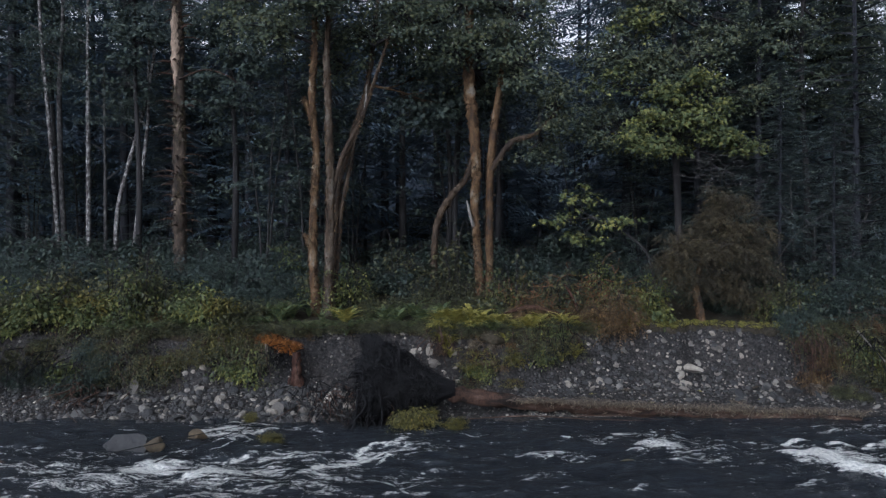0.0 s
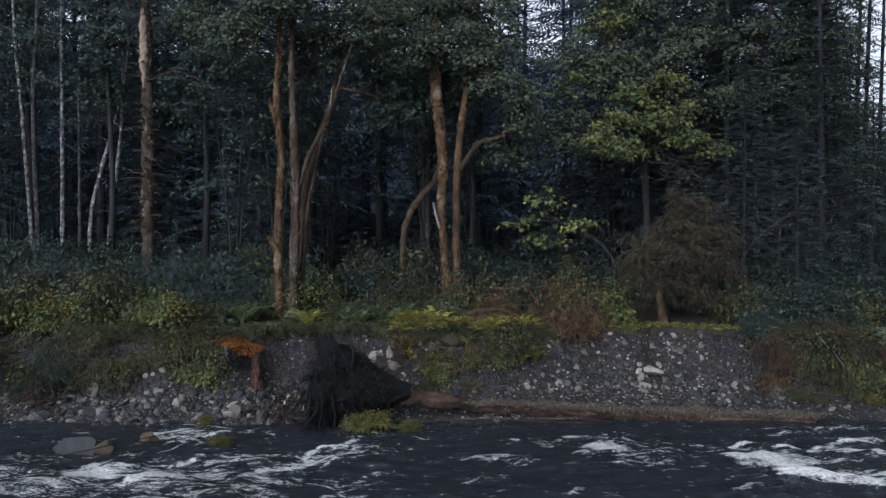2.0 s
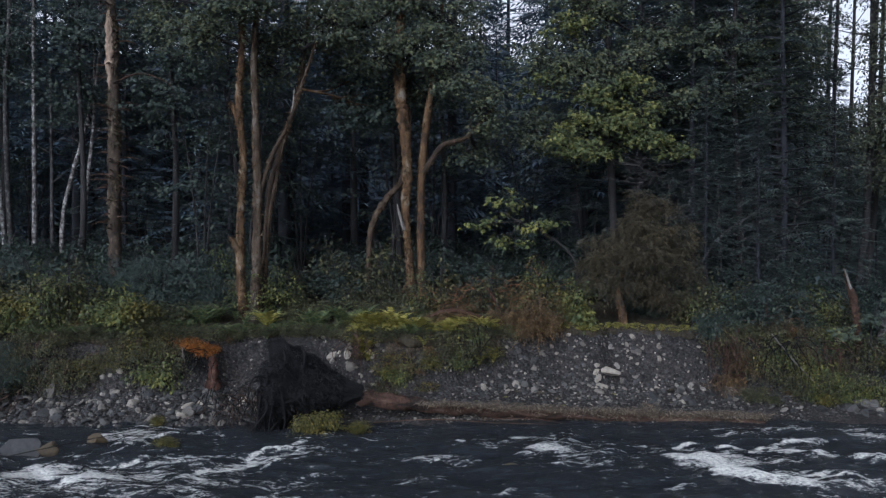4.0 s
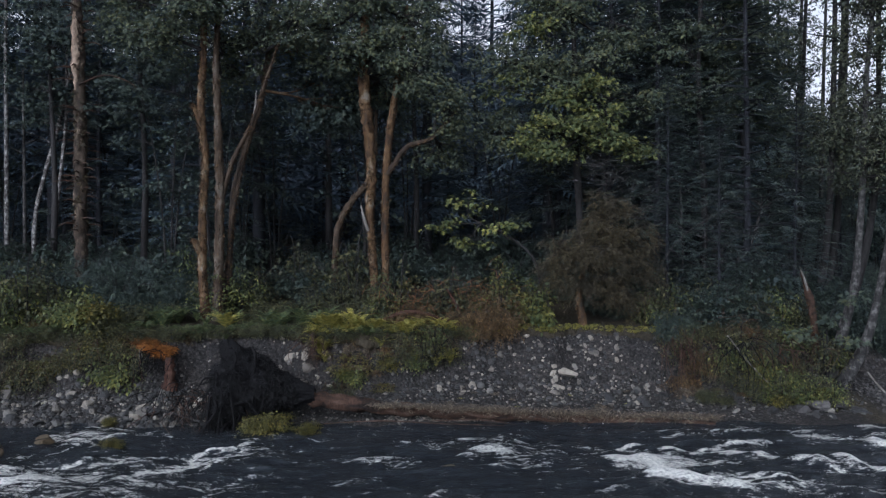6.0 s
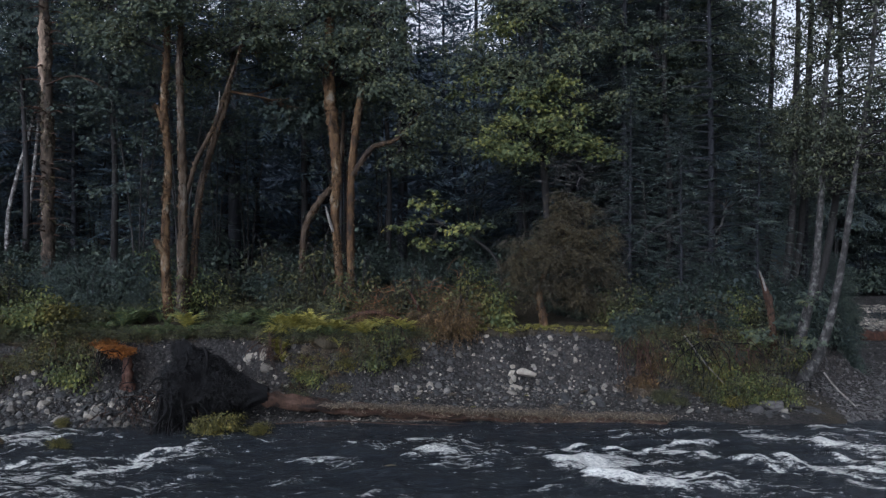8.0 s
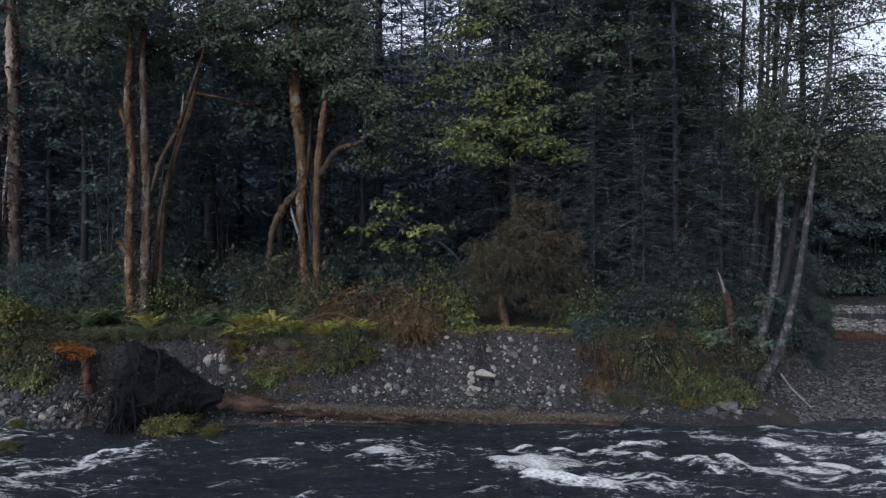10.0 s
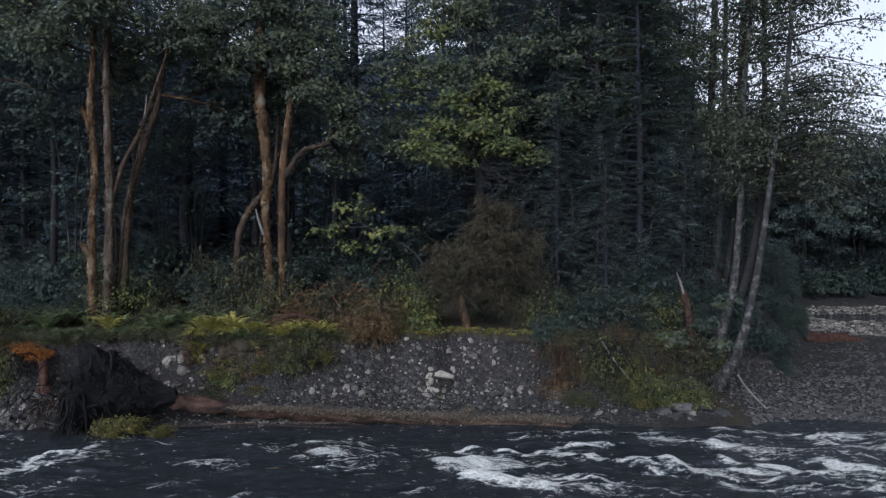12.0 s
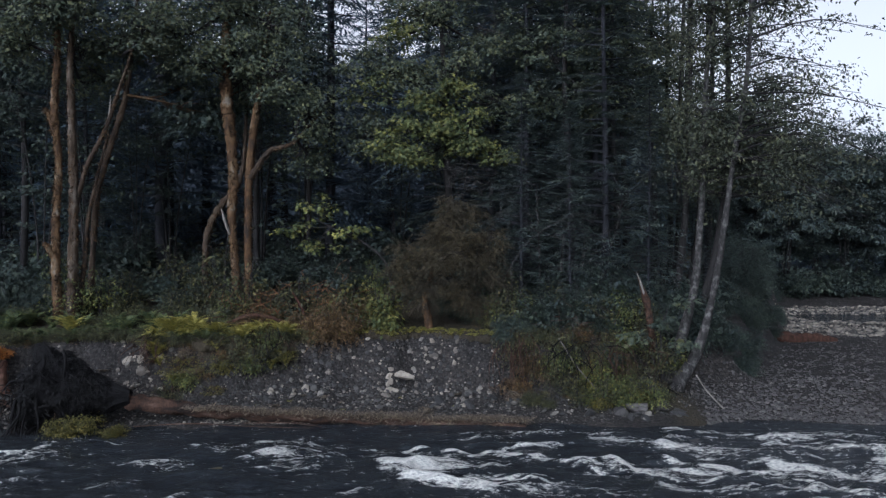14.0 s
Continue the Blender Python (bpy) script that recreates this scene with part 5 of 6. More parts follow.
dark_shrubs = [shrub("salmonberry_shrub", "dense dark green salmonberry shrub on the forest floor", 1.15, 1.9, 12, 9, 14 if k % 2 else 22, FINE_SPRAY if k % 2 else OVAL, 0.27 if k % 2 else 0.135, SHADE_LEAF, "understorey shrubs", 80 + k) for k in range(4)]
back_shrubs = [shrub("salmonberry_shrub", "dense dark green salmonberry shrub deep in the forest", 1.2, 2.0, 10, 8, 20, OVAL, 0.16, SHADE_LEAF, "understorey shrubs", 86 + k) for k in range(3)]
spread(dark_shrubs, 34, (-15, -5), (23.0, 27.0), (0.8, 1.2), 1)
spread(back_shrubs, 22, (-19, -5), (27.0, 30.5), (0.9, 1.3), 41)
spread(back_shrubs, 24, (-5.5, 8), (25.0, 32.0), (0.6, 1.0), 2)
spread(dark_shrubs, 24, (8.5, 15.0), (22.6, 26.5), (0.8, 1.25), 3)
spread(dark_shrubs, 6, (15.2, 16.6), (21.6, 24.2), (0.25, 0.4), 4)
spread(back_shrubs, 34, (-24, 14), (30.0, 38.0), (0.9, 1.4), 14)

olive_shrubs = [shrub("thimbleberry_shrub", "olive green thimbleberry shrub on the bank", 1.05, 1.2, 14, 9, 26 if k % 2 else 28, BROAD if k % 2 else OVAL, 0.092 if k % 2 else 0.085, SHRUB_LEAF, "bank shrubs", 90 + k, reach=0.4) for k in range(4)]
spread(olive_shrubs, 34, (-14.5, -5.0), (20.5, 23.4), (0.5, 0.85), 5)
spread(olive_shrubs, 11, (-14.0, -5.6), (19.7, 20.5), (0.45, 0.7), 25)
spread(dark_shrubs, 12, (14.4, 16.0), (22.2, 24.5), (0.5, 0.85), 26)
spread(olive_shrubs, 7, (18.0, 22.0), (29.0, 35.0), (0.4, 0.7), 27)
spread(olive_shrubs, 12, (-2.6, 5.5), (22.0, 24.0), (0.55, 0.85), 6)
spread(olive_shrubs, 7, (10.4, 13.4), (20.2, 21.4), (0.4, 0.62), 7)
spread(back_shrubs, 6, (9.9, 13.6), (20.9, 21.8), (0.35, 0.5), 45)
spread(dark_shrubs, 6, (9.9, 13.4), (20.6, 22.0), (0.4, 0.55), 28)
r5 = np.random.default_rng(8)
plant(back_shrubs, [(k % 3, 29.0 + 1.15 * k, 56.5 + 1.5 * (k % 3), 1.2 + 0.25 * (k % 4), 47.0 * k) for k in range(30)], 0.1)
plant(back_shrubs, [(k % 3, -40.0 + 2.3 * k, 63.0 + 1.0 * (k % 3), 2.0 + 0.3 * (k % 3), 29.0 * k) for k in range(30)], 0.1)
side = []
for k in range(56):
    y = 23.0 + 30 * r5.random() ** 1.3
    side.append((k % 4, float(bank_side(y)) - 1.7 + 2.0 * r5.random(), y, 0.55 + 0.4 * r5.random(), float(r5.random() * 360)))
for k in range(44):
    y = 22.6 + 24 * r5.random() ** 1.2
    side.append((k % 4, float(bank_side(y)) - 0.4 + 1.7 * r5.random(), y, 0.35 + 0.25 * r5.random(), float(r5.random() * 360)))
plant(dark_shrubs, side, 0.1)
spread(olive_shrubs, 2, (1.2, 3.0), (20.3, 20.9), (0.4, 0.55), 8)
spread(dark_shrubs, 14, (-15.0, -9.0), (18.8, 20.2), (0.35, 0.55), 18)

gold_shrubs = [shrub("yellowing_shrub", "yellow-green shrub with leaves turning gold", 0.65, 0.8, 10, 8, 15, OVAL, 0.11, GOLD_LEAF if k == 1 else BRIGHT_LEAF, "bank shrubs", 100 + k) for k in range(3)]
plant(gold_shrubs, [(0, -5.5, 19.9, 1.05, 10.0), (1, -6.2, 20.2, 0.9, 80.0), (2, -10.0, 19.7, 0.9, 200.0), (0, -8.3, 21.2, 0.8, 30.0), (1, -11.0, 21.0, 0.8, 120.0), (2, 6.2, 22.2, 1.5, 50.0), (0, 5.6, 22.4, 1.4, 250.0), (1, 12.2, 20.2, 0.7, 0.0), (2, 13.0, 20.4, 0.6, 70.0), (0, 1.0, 19.9, 0.6, 0.0), (1, 1.9, 20.2, 0.7, 30.0), (2, 2.7, 20.3, 0.75, 90.0), (0, 3.1, 20.7, 0.7, 160.0), (1, -7.4, 20.1, 0.8, 160.0), (2, -12.2, 20.6, 0.9, 10.0)])
brown_shrubs = [shrub("withered_shrub", "withered rust-brown shrub among the bracken", 0.9, 1.1, 11, 7, 12, FINE_SPRAY, 0.26, DEAD, "bank shrubs", 170 + k, reach=0.34) for k in range(2)]
spread(brown_shrubs, 5, (1.6, 5.2), (21.3, 22.3), (0.7, 1.3), 31)
spread(olive_shrubs, 7, (1.4, 5.4), (22.2, 23.2), (0.9, 1.3), 35)
cane_shrubs = [shrub("cane_shrub", "airy shrub of tall arching canes with scattered leaves", 0.8, 1.9, 8, 8, 11, OVAL, 0.1, SHRUB_LEAF if k else BRIGHT_LEAF, "bank shrubs", 190 + k, reach=0.26) for k in range(3)]
spread(cane_shrubs, 9, (1.0, 6.4), (21.6, 23.2), (0.8, 1.25), 51)
spread(cane_shrubs, 14, (-14.0, -5.0), (20.2, 23.0), (0.8, 1.3), 52)
spread(cane_shrubs, 18, (9.8, 14.4), (20.0, 22.8), (0.6, 1.1), 53)
spread(cane_shrubs, 7, (-4.6, 1.0), (22.4, 24.6), (0.7, 1.1), 54)
spread(cane_shrubs, 8, (-12.0, 9.0), (24.0, 27.0), (1.0, 1.6), 55)
spread(dark_shrubs, 7, (10.2, 13.4), (21.3, 22.6), (0.7, 0.95), 36)
spread(gold_shrubs, 9, (-13.0, -5.0), (20.4, 22.2), (0.9, 1.4), 37, -0.35)
spread(gold_shrubs, 8, (11.0, 13.8), (19.3, 20.8), (0.6, 0.95), 38, -0.1)
plant(gold_shrubs, [(0, 14.75, 21.3, 0.95, 20.0), (1, 15.2, 21.6, 0.8, 120.0), (2, 13.5, 21.0, 1.0, 220.0), (1, 5.6, 22.4, 1.6, 20.0), (2, 4.9, 22.2, 1.1, 70.0)], -0.3)
spread(olive_shrubs, 5, (10.4, 14.2), (19.1, 19.9), (0.35, 0.55), 29)
spread(cane_shrubs, 9, (10.4, 14.2), (19.0, 19.9), (0.4, 0.65), 56)
spread(gold_shrubs, 4, (11.4, 13.8), (19.0, 19.8), (0.5, 0.7), 57)
spread(brown_shrubs, 2, (10.4, 12.6), (19.8, 20.8), (0.5, 0.7), 32)
spread(brown_shrubs, 4, (-11.5, -6), (20.6, 22.5), (0.6, 0.8), 33)
spread(olive_shrubs, 9, (1.0, 6.5), (22.8, 24.8), (0.7, 1.0), 34)

# turf that overhangs the eroded face
def lip(x):
    """How far the turf reaches out over the face, and how low it sags."""
    x = np.asarray(x, float)
    wide = np.interp(x, [-9.5, -5, -3.3, -1.5, -0.4, 0.6, 1.8, 3.0, 3.9, 4.6, 8, 10], [0.2, 0.25, 0.12, 0.1, 0.18, 0.34, 0.4, 0.34, 0.22, 0.12, 0.16, 0.2])
    return wide * (1 + 0.5 * vnoise(x, 0 * x, 0.45, 61)) + 0.05 * vnoise(x, 0 * x, 0.16, 62)


def turf(x0, x1, label):
    xs = np.arange(x0, x1, 0.07)
    t, w = bank_top(xs), lip(xs)
    h = height(xs, t + 0.12)
    rag = 0.04 * vnoise(xs, 0 * xs, 0.2, 63)
    rows = [(t + 0.5, height(xs, t + 0.5) - 0.03), (t + 0.25, height(xs, t + 0.25) + 0.05 + rag), (t - 0.05, h + 0.06 + rag), (t - 0.6 * w, h + 0.03 - 0.12 * w), (t - w, h - 0.05 - 0.3 * w + rag), (t - w - 0.02, h - 0.15 - 0.4 * w + rag), (t - 0.5 * w + 0.1, h - 0.24 - 0.3 * w), (t + 0.25, h - 0.4)]
    v = np.concatenate([np.stack([xs, y, z], -1) for y, z in rows])
    n = len(xs)
    i, j = np.meshgrid(np.arange(len(rows) - 1), np.arange(n - 1), indexing="ij")
    a = (i * n + j).ravel()
    ob = part("turf_mat", mesh_of("turf_mat", [(v, np.stack([a, a + n, a + n + 1, a + 1], -1))], True), GROUND, None)
    tagged(ob, label, "turf")


turf(-9.5, -2.3, "dark turf mat overhanging a cobbled bank foot")
turf(-1.6, 4.4, "sagging turf mat under ferns on the undercut bank")
turf(4.4, 10.2, "thin mossy turf edge above the gravel face")


def draped(name, label, canes, out, drop, per, shape, size, mat, seed):
    """Stems that arch out over a brink and hang down, leafy all along."""
    r2 = np.random.default_rng(seed)
    t = thing(name, (0, 0, 0), label, "shrub", "hanging shrubs")
    wd, lv = [], []
    for k in range(canes):
        x0, sway = 0.4 * r2.normal(), 0.35 * r2.normal()
        o, d = out * (0.4 + 0.8 * r2.random()), drop * (0.25 + 0.9 * r2.random())
        p = np.array([(x0, 0.15, -0.05), (x0 + sway * 0.3, -0.25 * o, 0.22 + 0.15 * r2.random()), (x0 + sway * 0.7, -0.75 * o, 0.05 - 0.2 * d), (x0 + sway, -o, -0.6 * d), (x0 + sway * 1.1, -o - 0.08, -d)])
        wd += tube(p, [0.014, 0.012, 0.01, 0.007, 0.003], 4, 3)
        for u in np.linspace(0.8, 4.0, per) + 0.25 * r2.normal(size=per):
            i = int(min(max(u, 0), 3.99))
            c = p[i] + (p[i + 1] - p[i]) * (u - i) + r2.normal(size=3) * (0.1, 0.08, 0.06)
            lv.append(shelf(shape, c, np.array([0.17, 0.15, 0.09]) * (0.6 + 0.8 * r2.random()), 13, size, (0, -0.35, 0), 0.5, r2))
    part("stem_clump", mesh_of("stem_clump", wd), LOG_BARK, t, kind="stuff")
    part("foliage", mesh_of("foliage", lv), mat, t)
    return t


olive_drapes = [draped("hanging_shrub", "olive shrub with leafy stems hanging over the bank", 20, 0.6, 0.8, 7, OVAL, 0.075, SHRUB_LEAF, 400 + k) for k in range(3)]
gold_drapes = [draped("hanging_shrub", "yellowing shrub with leafy stems hanging over the bank", 16, 0.55, 0.6, 6, OVAL, 0.075, GOLD_LEAF if k else SHRUB_LEAF, 404 + k) for k in range(2)]
dry_drapes = [draped("withered_drape", "withered brown stems and grass hanging down the bank", 30, 0.4, 0.9, 4, STRAND, 0.26, DEAD if k else STRAW, 408 + k) for k in range(2)]
r8 = np.random.default_rng(44)


def hang(kinds, xs, back, scale, count):
    """Hangs shrubs along the brink, set back (or out on the face, if negative) by the given range."""
    out = []
    for k in range(count):
        x = xs[0] + (xs[1] - xs[0]) * (k + r8.random()) / count
        out.append((k % len(kinds), x, float(bank_top(x)) - back[0] - (back[1] - back[0]) * r8.random(), scale[0] + (scale[1] - scale[0]) * r8.random()))
    for k, x, y, s in out:
        m = pose(x, y, float(height(x, y)) + 0.04, 0, 0, 40 * r8.random() - 20) @ Matrix.Diagonal((s, s, s, 1))
        if kinds[k].name in HUNG:
            copy_thing(kinds[k], m)
        else:
            HUNG.add(kinds[k].name)
            kinds[k].matrix_basis = m


HUNG = set()
hang(olive_drapes, (2.3, 3.6), (0.1, 0.45), (0.6, 0.95), 4)
hang(gold_drapes, (0.3, 2.2), (0.4, 1.0), (0.45, 0.7), 4)
hang(olive_drapes, (-9.6, -4.9), (0.1, 0.7), (0.6, 0.95), 11)
hang(gold_drapes, (-8.0, -5.2), (0.1, 0.7), (0.6, 0.9), 4)
hang(olive_drapes, (-14.0, -9.2), (0.0, 0.8), (0.7, 1.0), 7)
hang(olive_drapes, (9.9, 13.9), (0.0, 0.7), (0.6, 0.95), 9)
hang(olive_drapes, (10.4, 13.6), (0.7, 1.5), (0.4, 0.65), 4)
hang(gold_drapes, (11.2, 12.8), (0.3, 0.9), (0.4, 0.6), 4)
hang(dry_drapes, (9.7, 11.8), (0.7, 1.5), (0.35, 0.6), 4)
hang(dry_drapes, (0.4, 3.8), (0.1, 0.5), (0.4, 0.6), 7)
hang(dry_drapes, (-4.6, -2.4), (0.0, 0.3), (0.35, 0.5), 4)

ferns = [fern("sword_fern", "dark green sword fern on the bank top", 20, 1.0, FERN, "bank ferns", 110 + k, 0.72) for k in range(3)]
spread(ferns, 30, (-4.8, 0.6), (20.9, 22.6), (0.55, 0.95), 9, 0.02)
spread(ferns, 26, (-9.5, -4.5), (21.0, 22.6), (0.7, 1.1), 10, 0.02)
spread(ferns, 14, (3.5, 7.0), (22.0, 23.2), (0.6, 0.9), 15, 0.02)
gold_ferns = [fern("sword_fern", "yellowing sword fern hanging over the brink", 26, 1.05, FERN_GOLD, "bank ferns", 120 + k, 0.8) for k in range(3)]
spread(gold_ferns, 34, (-0.2, 3.7), (20.3, 21.3), (0.6, 1.0), 11, -0.06)
plant(gold_ferns, [(0, -2.85, 21.3, 1.2, 0.0), (1, 0.7, 19.9, 0.9, 40.0), (2, 0.2, 20.2, 0.7, 100.0)])
brink = [fern("sword_fern", "green sword fern spilling over the brink", 22, 0.85, FERN if k else FERN_GOLD, "bank ferns", 125 + k, 1.05) for k in range(3)]
r6 = np.random.default_rng(19)
spots = []
for k in range(112):
    x = -9.5 + 14.2 * r6.random()
    spots.append((0 if x > -0.6 and r6.random() < 0.6 else 1 + k % 2, x, float(bank_top(x)) - 0.2 + 0.65 * r6.random(), 0.5 + 0.45 * r6.random(), float(r6.random() * 360)))
for k in range(30):
    x = 0.1 + 3.6 * r6.random()
    spots.append((k % 3, x, float(bank_top(x)) + 0.1 - 0.4 * r6.random(), 0.6 + 0.4 * r6.random(), float(r6.random() * 360)))
plant(brink, spots, 0.02, 0.0, True)
dead_ferns = [fern("dead_bracken", "rust-brown dead bracken heap", 20, 0.9, DEAD, "dead bracken", 130 + k, 1.35) for k in range(2)]
spread(dead_ferns, 20, (1.8, 4.6), (21.6, 22.7), (0.5, 0.85), 12, -0.05)
spread(dead_ferns, 5, (10.0, 13.8), (19.3, 21.0), (0.6, 0.9), 13, 0.0)
plant(dead_ferns, [(0, 0.75, 20.1, 0.8, 0.0), (1, 1.6, 20.0, 0.8, 90.0), (0, -11.5, 20.8, 0.8, 30.0), (1, 0.0, 20.3, 0.7, 30.0)])

herbs = [shrub("ground_herb", "low mossy yellow-green herbs along the brink", 0.5, 0.22, 14, 6, 18, OVAL, 0.075, HERB, "bank herbs", 140 + k, reach=0.16) for k in range(2)]
plant(herbs, [(k % 2, 4.4 + 0.058 * k, float(bank_top(4.4 + 0.058 * k)) - 0.14 + 0.4 * ((k * 0.618) % 1), 0.34 + 0.06 * (k % 5), 70.0 * k) for k in range(98)], -0.09, 0.0, True)
mosses = [shrub("moss_cushion", "low dark moss and seedlings on the turf edge", 0.4, 0.12, 12, 6, 22, OVAL, 0.05, SHRUB_LEAF, "bank herbs", 144 + k, reach=0.14) for k in range(2)]
plant(mosses, [(k % 2, -9.3 + 0.11 * k, float(bank_top(-9.3 + 0.11 * k)) - 0.28 + 0.5 * ((k * 0.618) % 1), 0.7 + 0.12 * (k % 4), 70.0 * k) for k in range(126)], -0.02, 0.0, True)
grass = [tuft("hanging_grass", "dry grass hanging from the undercut bank", 70, 0.55, STRAW, "bank grass", 150 + k, 0.9) for k in range(2)]
def fringe(label, strands, seed):
    r2 = np.random.default_rng(seed)
    t = thing("grass_fringe", (0, 0, 0), label, "grass tuft", "bank grass")
    pos = np.stack([r2.normal(size=strands) * 0.22, r2.normal(size=strands) * 0.05, 0.07 * r2.normal(size=strands)], -1)
    head = np.stack([0.8 * r2.normal(size=strands), -0.25 - 0.5 * r2.random(strands), -0.9 + 1.3 * r2.random(strands)], -1)
    nor = np.stack([0.3 * r2.normal(size=strands), -np.ones(strands), 0.5 + 0.4 * r2.random(strands)], -1)
    part("blade_tuft", mesh_of("blade_tuft", [scatter(STRAND, pos, nor, head, 0.06 + 0.15 * r2.random(strands))]), STRAW, t, kind="stuff")
    return t


fringes = [fringe("dry grass and rootlets fringing the water-worn ledge", 64, 180 + k) for k in range(3)]
for k in range(84):
    x = 1.7 + 8.6 * rng.random()
    m = pose(x, 17.94 - 0.06 * rng.random(), 0.09 * rng.random() - 0.05 + float(np.interp(x, [1, 3, 6, 8.2, 10.2], [0.6, 0.44, 0.32, 0.24, 0.18]))) @ Matrix.Diagonal((0.5 + 0.5 * rng.random(), 1, 0.4 + 0.45 * rng.random(), 1))
    if k < 3:
        fringes[k].matrix_basis = m
    else:
        copy_thing(fringes[k % 3], m)
spread(grass, 16, (-2.5, 9.5), (18.6, 20.5), (0.4, 0.7), 17, 0.0)
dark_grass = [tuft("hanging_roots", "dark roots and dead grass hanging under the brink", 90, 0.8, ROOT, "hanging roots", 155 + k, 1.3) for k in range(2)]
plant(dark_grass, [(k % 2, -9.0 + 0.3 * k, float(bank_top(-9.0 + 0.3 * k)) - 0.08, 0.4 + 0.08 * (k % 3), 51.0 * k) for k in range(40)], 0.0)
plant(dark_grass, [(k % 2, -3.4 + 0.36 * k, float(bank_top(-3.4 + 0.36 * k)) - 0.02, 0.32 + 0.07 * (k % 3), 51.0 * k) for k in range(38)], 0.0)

# rust-coloured mat of dead needles on a red rotten stump
base = np.array([-4.35, 20.25, float(height(-4.05, 20.2))])
mat_thing = thing("rusty_needle_mat", (-4.5, 20.2, 1.38), "rust-orange mat of dead needles drooping over the bank", "dead plant")
n = 3200
a = rng.random(n) * 2 * math.pi
q = np.sqrt(rng.random(n))
pos = np.stack([0.45 * q * np.cos(a) * (1 + 0.35 * np.cos(2 * a + 0.6) + 0.2 * np.sin(3 * a)), 0.4 * q * np.sin(a), 0.2 - 0.14 * q * np.cos(a) + 0.1 * q * np.sin(a) + 0.05 * np.sin(3 * a + 1) * q + 0.03 * rng.normal(size=n)], -1)
head = np.stack([0.35 * np.cos(a) + 0.7 * rng.normal(size=n), 0.35 * np.sin(a) + 0.7 * rng.normal(size=n), -0.5 * q ** 2 + 0.3 * rng.normal(size=n)], -1)
part("needle_mass", mesh_of("needle_mass", [scatter(BLADE, pos, np.array([0, 0, 1]) + rng.normal(size=(n, 3)) * 0.4, head, 0.06 + 0.13 * rng.random(n))]), RUST, mat_thing)
hang = []
for k in range(7):
    x, y = rng.normal() * 0.22 - 0.12, -0.25 + 0.1 * rng.normal()
    hang += tube([(x, y, 0.2), (x + 0.03, y - 0.05, 0.0), (x + 0.06 * rng.normal(), y - 0.03, -0.15 - 0.55 * rng.random() ** 2)], [0.012, 0.009, 0.004], 4, 3)
part("root_mass", mesh_of("root_mass", hang), PALE_WOOD, mat_thing, "thin bleached hanging roots", "stuff")
stump = thing("rotten_stump", (-3.98, 19.85, 0.4), "red-brown rotten stump standing in the bank", "stump")
part("wood", mesh_of("wood", tube([(0.02, 0.05, -0.1), (0, 0, 0.3), (0.03, 0, 0.6), (0.0, 0, 0.95)], [0.2, 0.15, 0.12, 0.1], 10, 5, 0.45, 81), True), ROTTEN, stump)

# fallen log with its root plate
log = thing("fallen_log", (-1.4, 17.8, 0.3), "fallen weathered log along the waterline with upturned root plate", "log")
o = np.array([-1.4, 17.8, 0.3])
part("trunk", mesh_of("trunk", tube(np.array([(-1.5, 17.75, 0.9), (-0.9, 17.95, 0.8), (-0.34, 18.1, 0.68), (1.08, 18.2, 0.46), (3.07, 18.2, 0.23), (5.92, 18.12, 0.1), (8.2, 18.02, 0.03), (10.2, 17.9, -0.04)]) - o, [0.24, 0.23, 0.2, 0.165, 0.14, 0.12, 0.1, 0.07], 14, 14, 0.5, 82), True), LOG_BARK, log)

n = 2600
axis = np.array([(0.2, 18.1, 0.62), (1.08, 18.2, 0.46), (3.07, 18.2, 0.23), (5.92, 18.12, 0.1), (8.2, 18.02, 0.03), (10.2, 17.9, -0.04)])
x = 0.3 + 9.7 * rng.random(n)
a = 1.57 + 1.1 * rng.normal(size=n)
girth = np.interp(x, [0.2, 3, 6, 10.2], [0.2, 0.15, 0.125, 0.075])
pos = np.stack([x, np.interp(x, axis[:, 0], axis[:, 1]) - girth * np.cos(a), np.interp(x, axis[:, 0], axis[:, 2]) + girth * np.sin(a)], -1) - o
out = np.stack([0 * a, -np.cos(a), np.sin(a)], -1)
keep = vnoise(x, 0 * x, 0.5, 97) + 0.25 * np.clip(x - 1.5, 0, 3) > 0.1
part("debris", mesh_of("debris", [scatter(STRAND, pos[keep], out[keep] + 0.5 * rng.normal(size=(n, 3))[keep], rng.normal(size=(n, 3))[keep] * (1, 0.6, 0.5) - (0, 0.2, 0.2), (0.05 + 0.12 * rng.random(n))[keep])]), STRAW, log, "dry grass and husks caught on the log", "stuff")


def flare_at(u, a):
    """Places on the root flare: u from the upturned plate (0) to the trunk (1), a round the log."""
    u, a = np.asarray(u, float), np.asarray(a, float)
    r = np.interp(u, [0, 0.06, 0.16, 0.32, 0.5, 0.7, 0.86, 1.0], [0.75, 1.0, 1.06, 0.9, 0.64, 0.4, 0.26, 0.16])
    ca, sa = np.cos(a), np.sin(a)
    r = r * (1 + 0.24 * vnoise(ca * 1.6 + u * 2, sa * 1.6, 0.7, 92) + 0.22 * vnoise(ca * 3 + u * 7, sa * 3 - u * 3, 0.5, 93) + 0.13 * vnoise(ca * 7 + u * 16, sa * 7, 0.5, 94))
    x = -1.95 + 2.25 * u + 0.16 * vnoise(ca * r, sa * r, 0.4, 95) * (1 - u) - 0.06 * sa * (1 - u)
    return np.stack([x, 17.75 + 0.3 * u + 0.72 * r * ca, 0.88 - 0.16 * u + 0.95 * r * sa], -1) - o


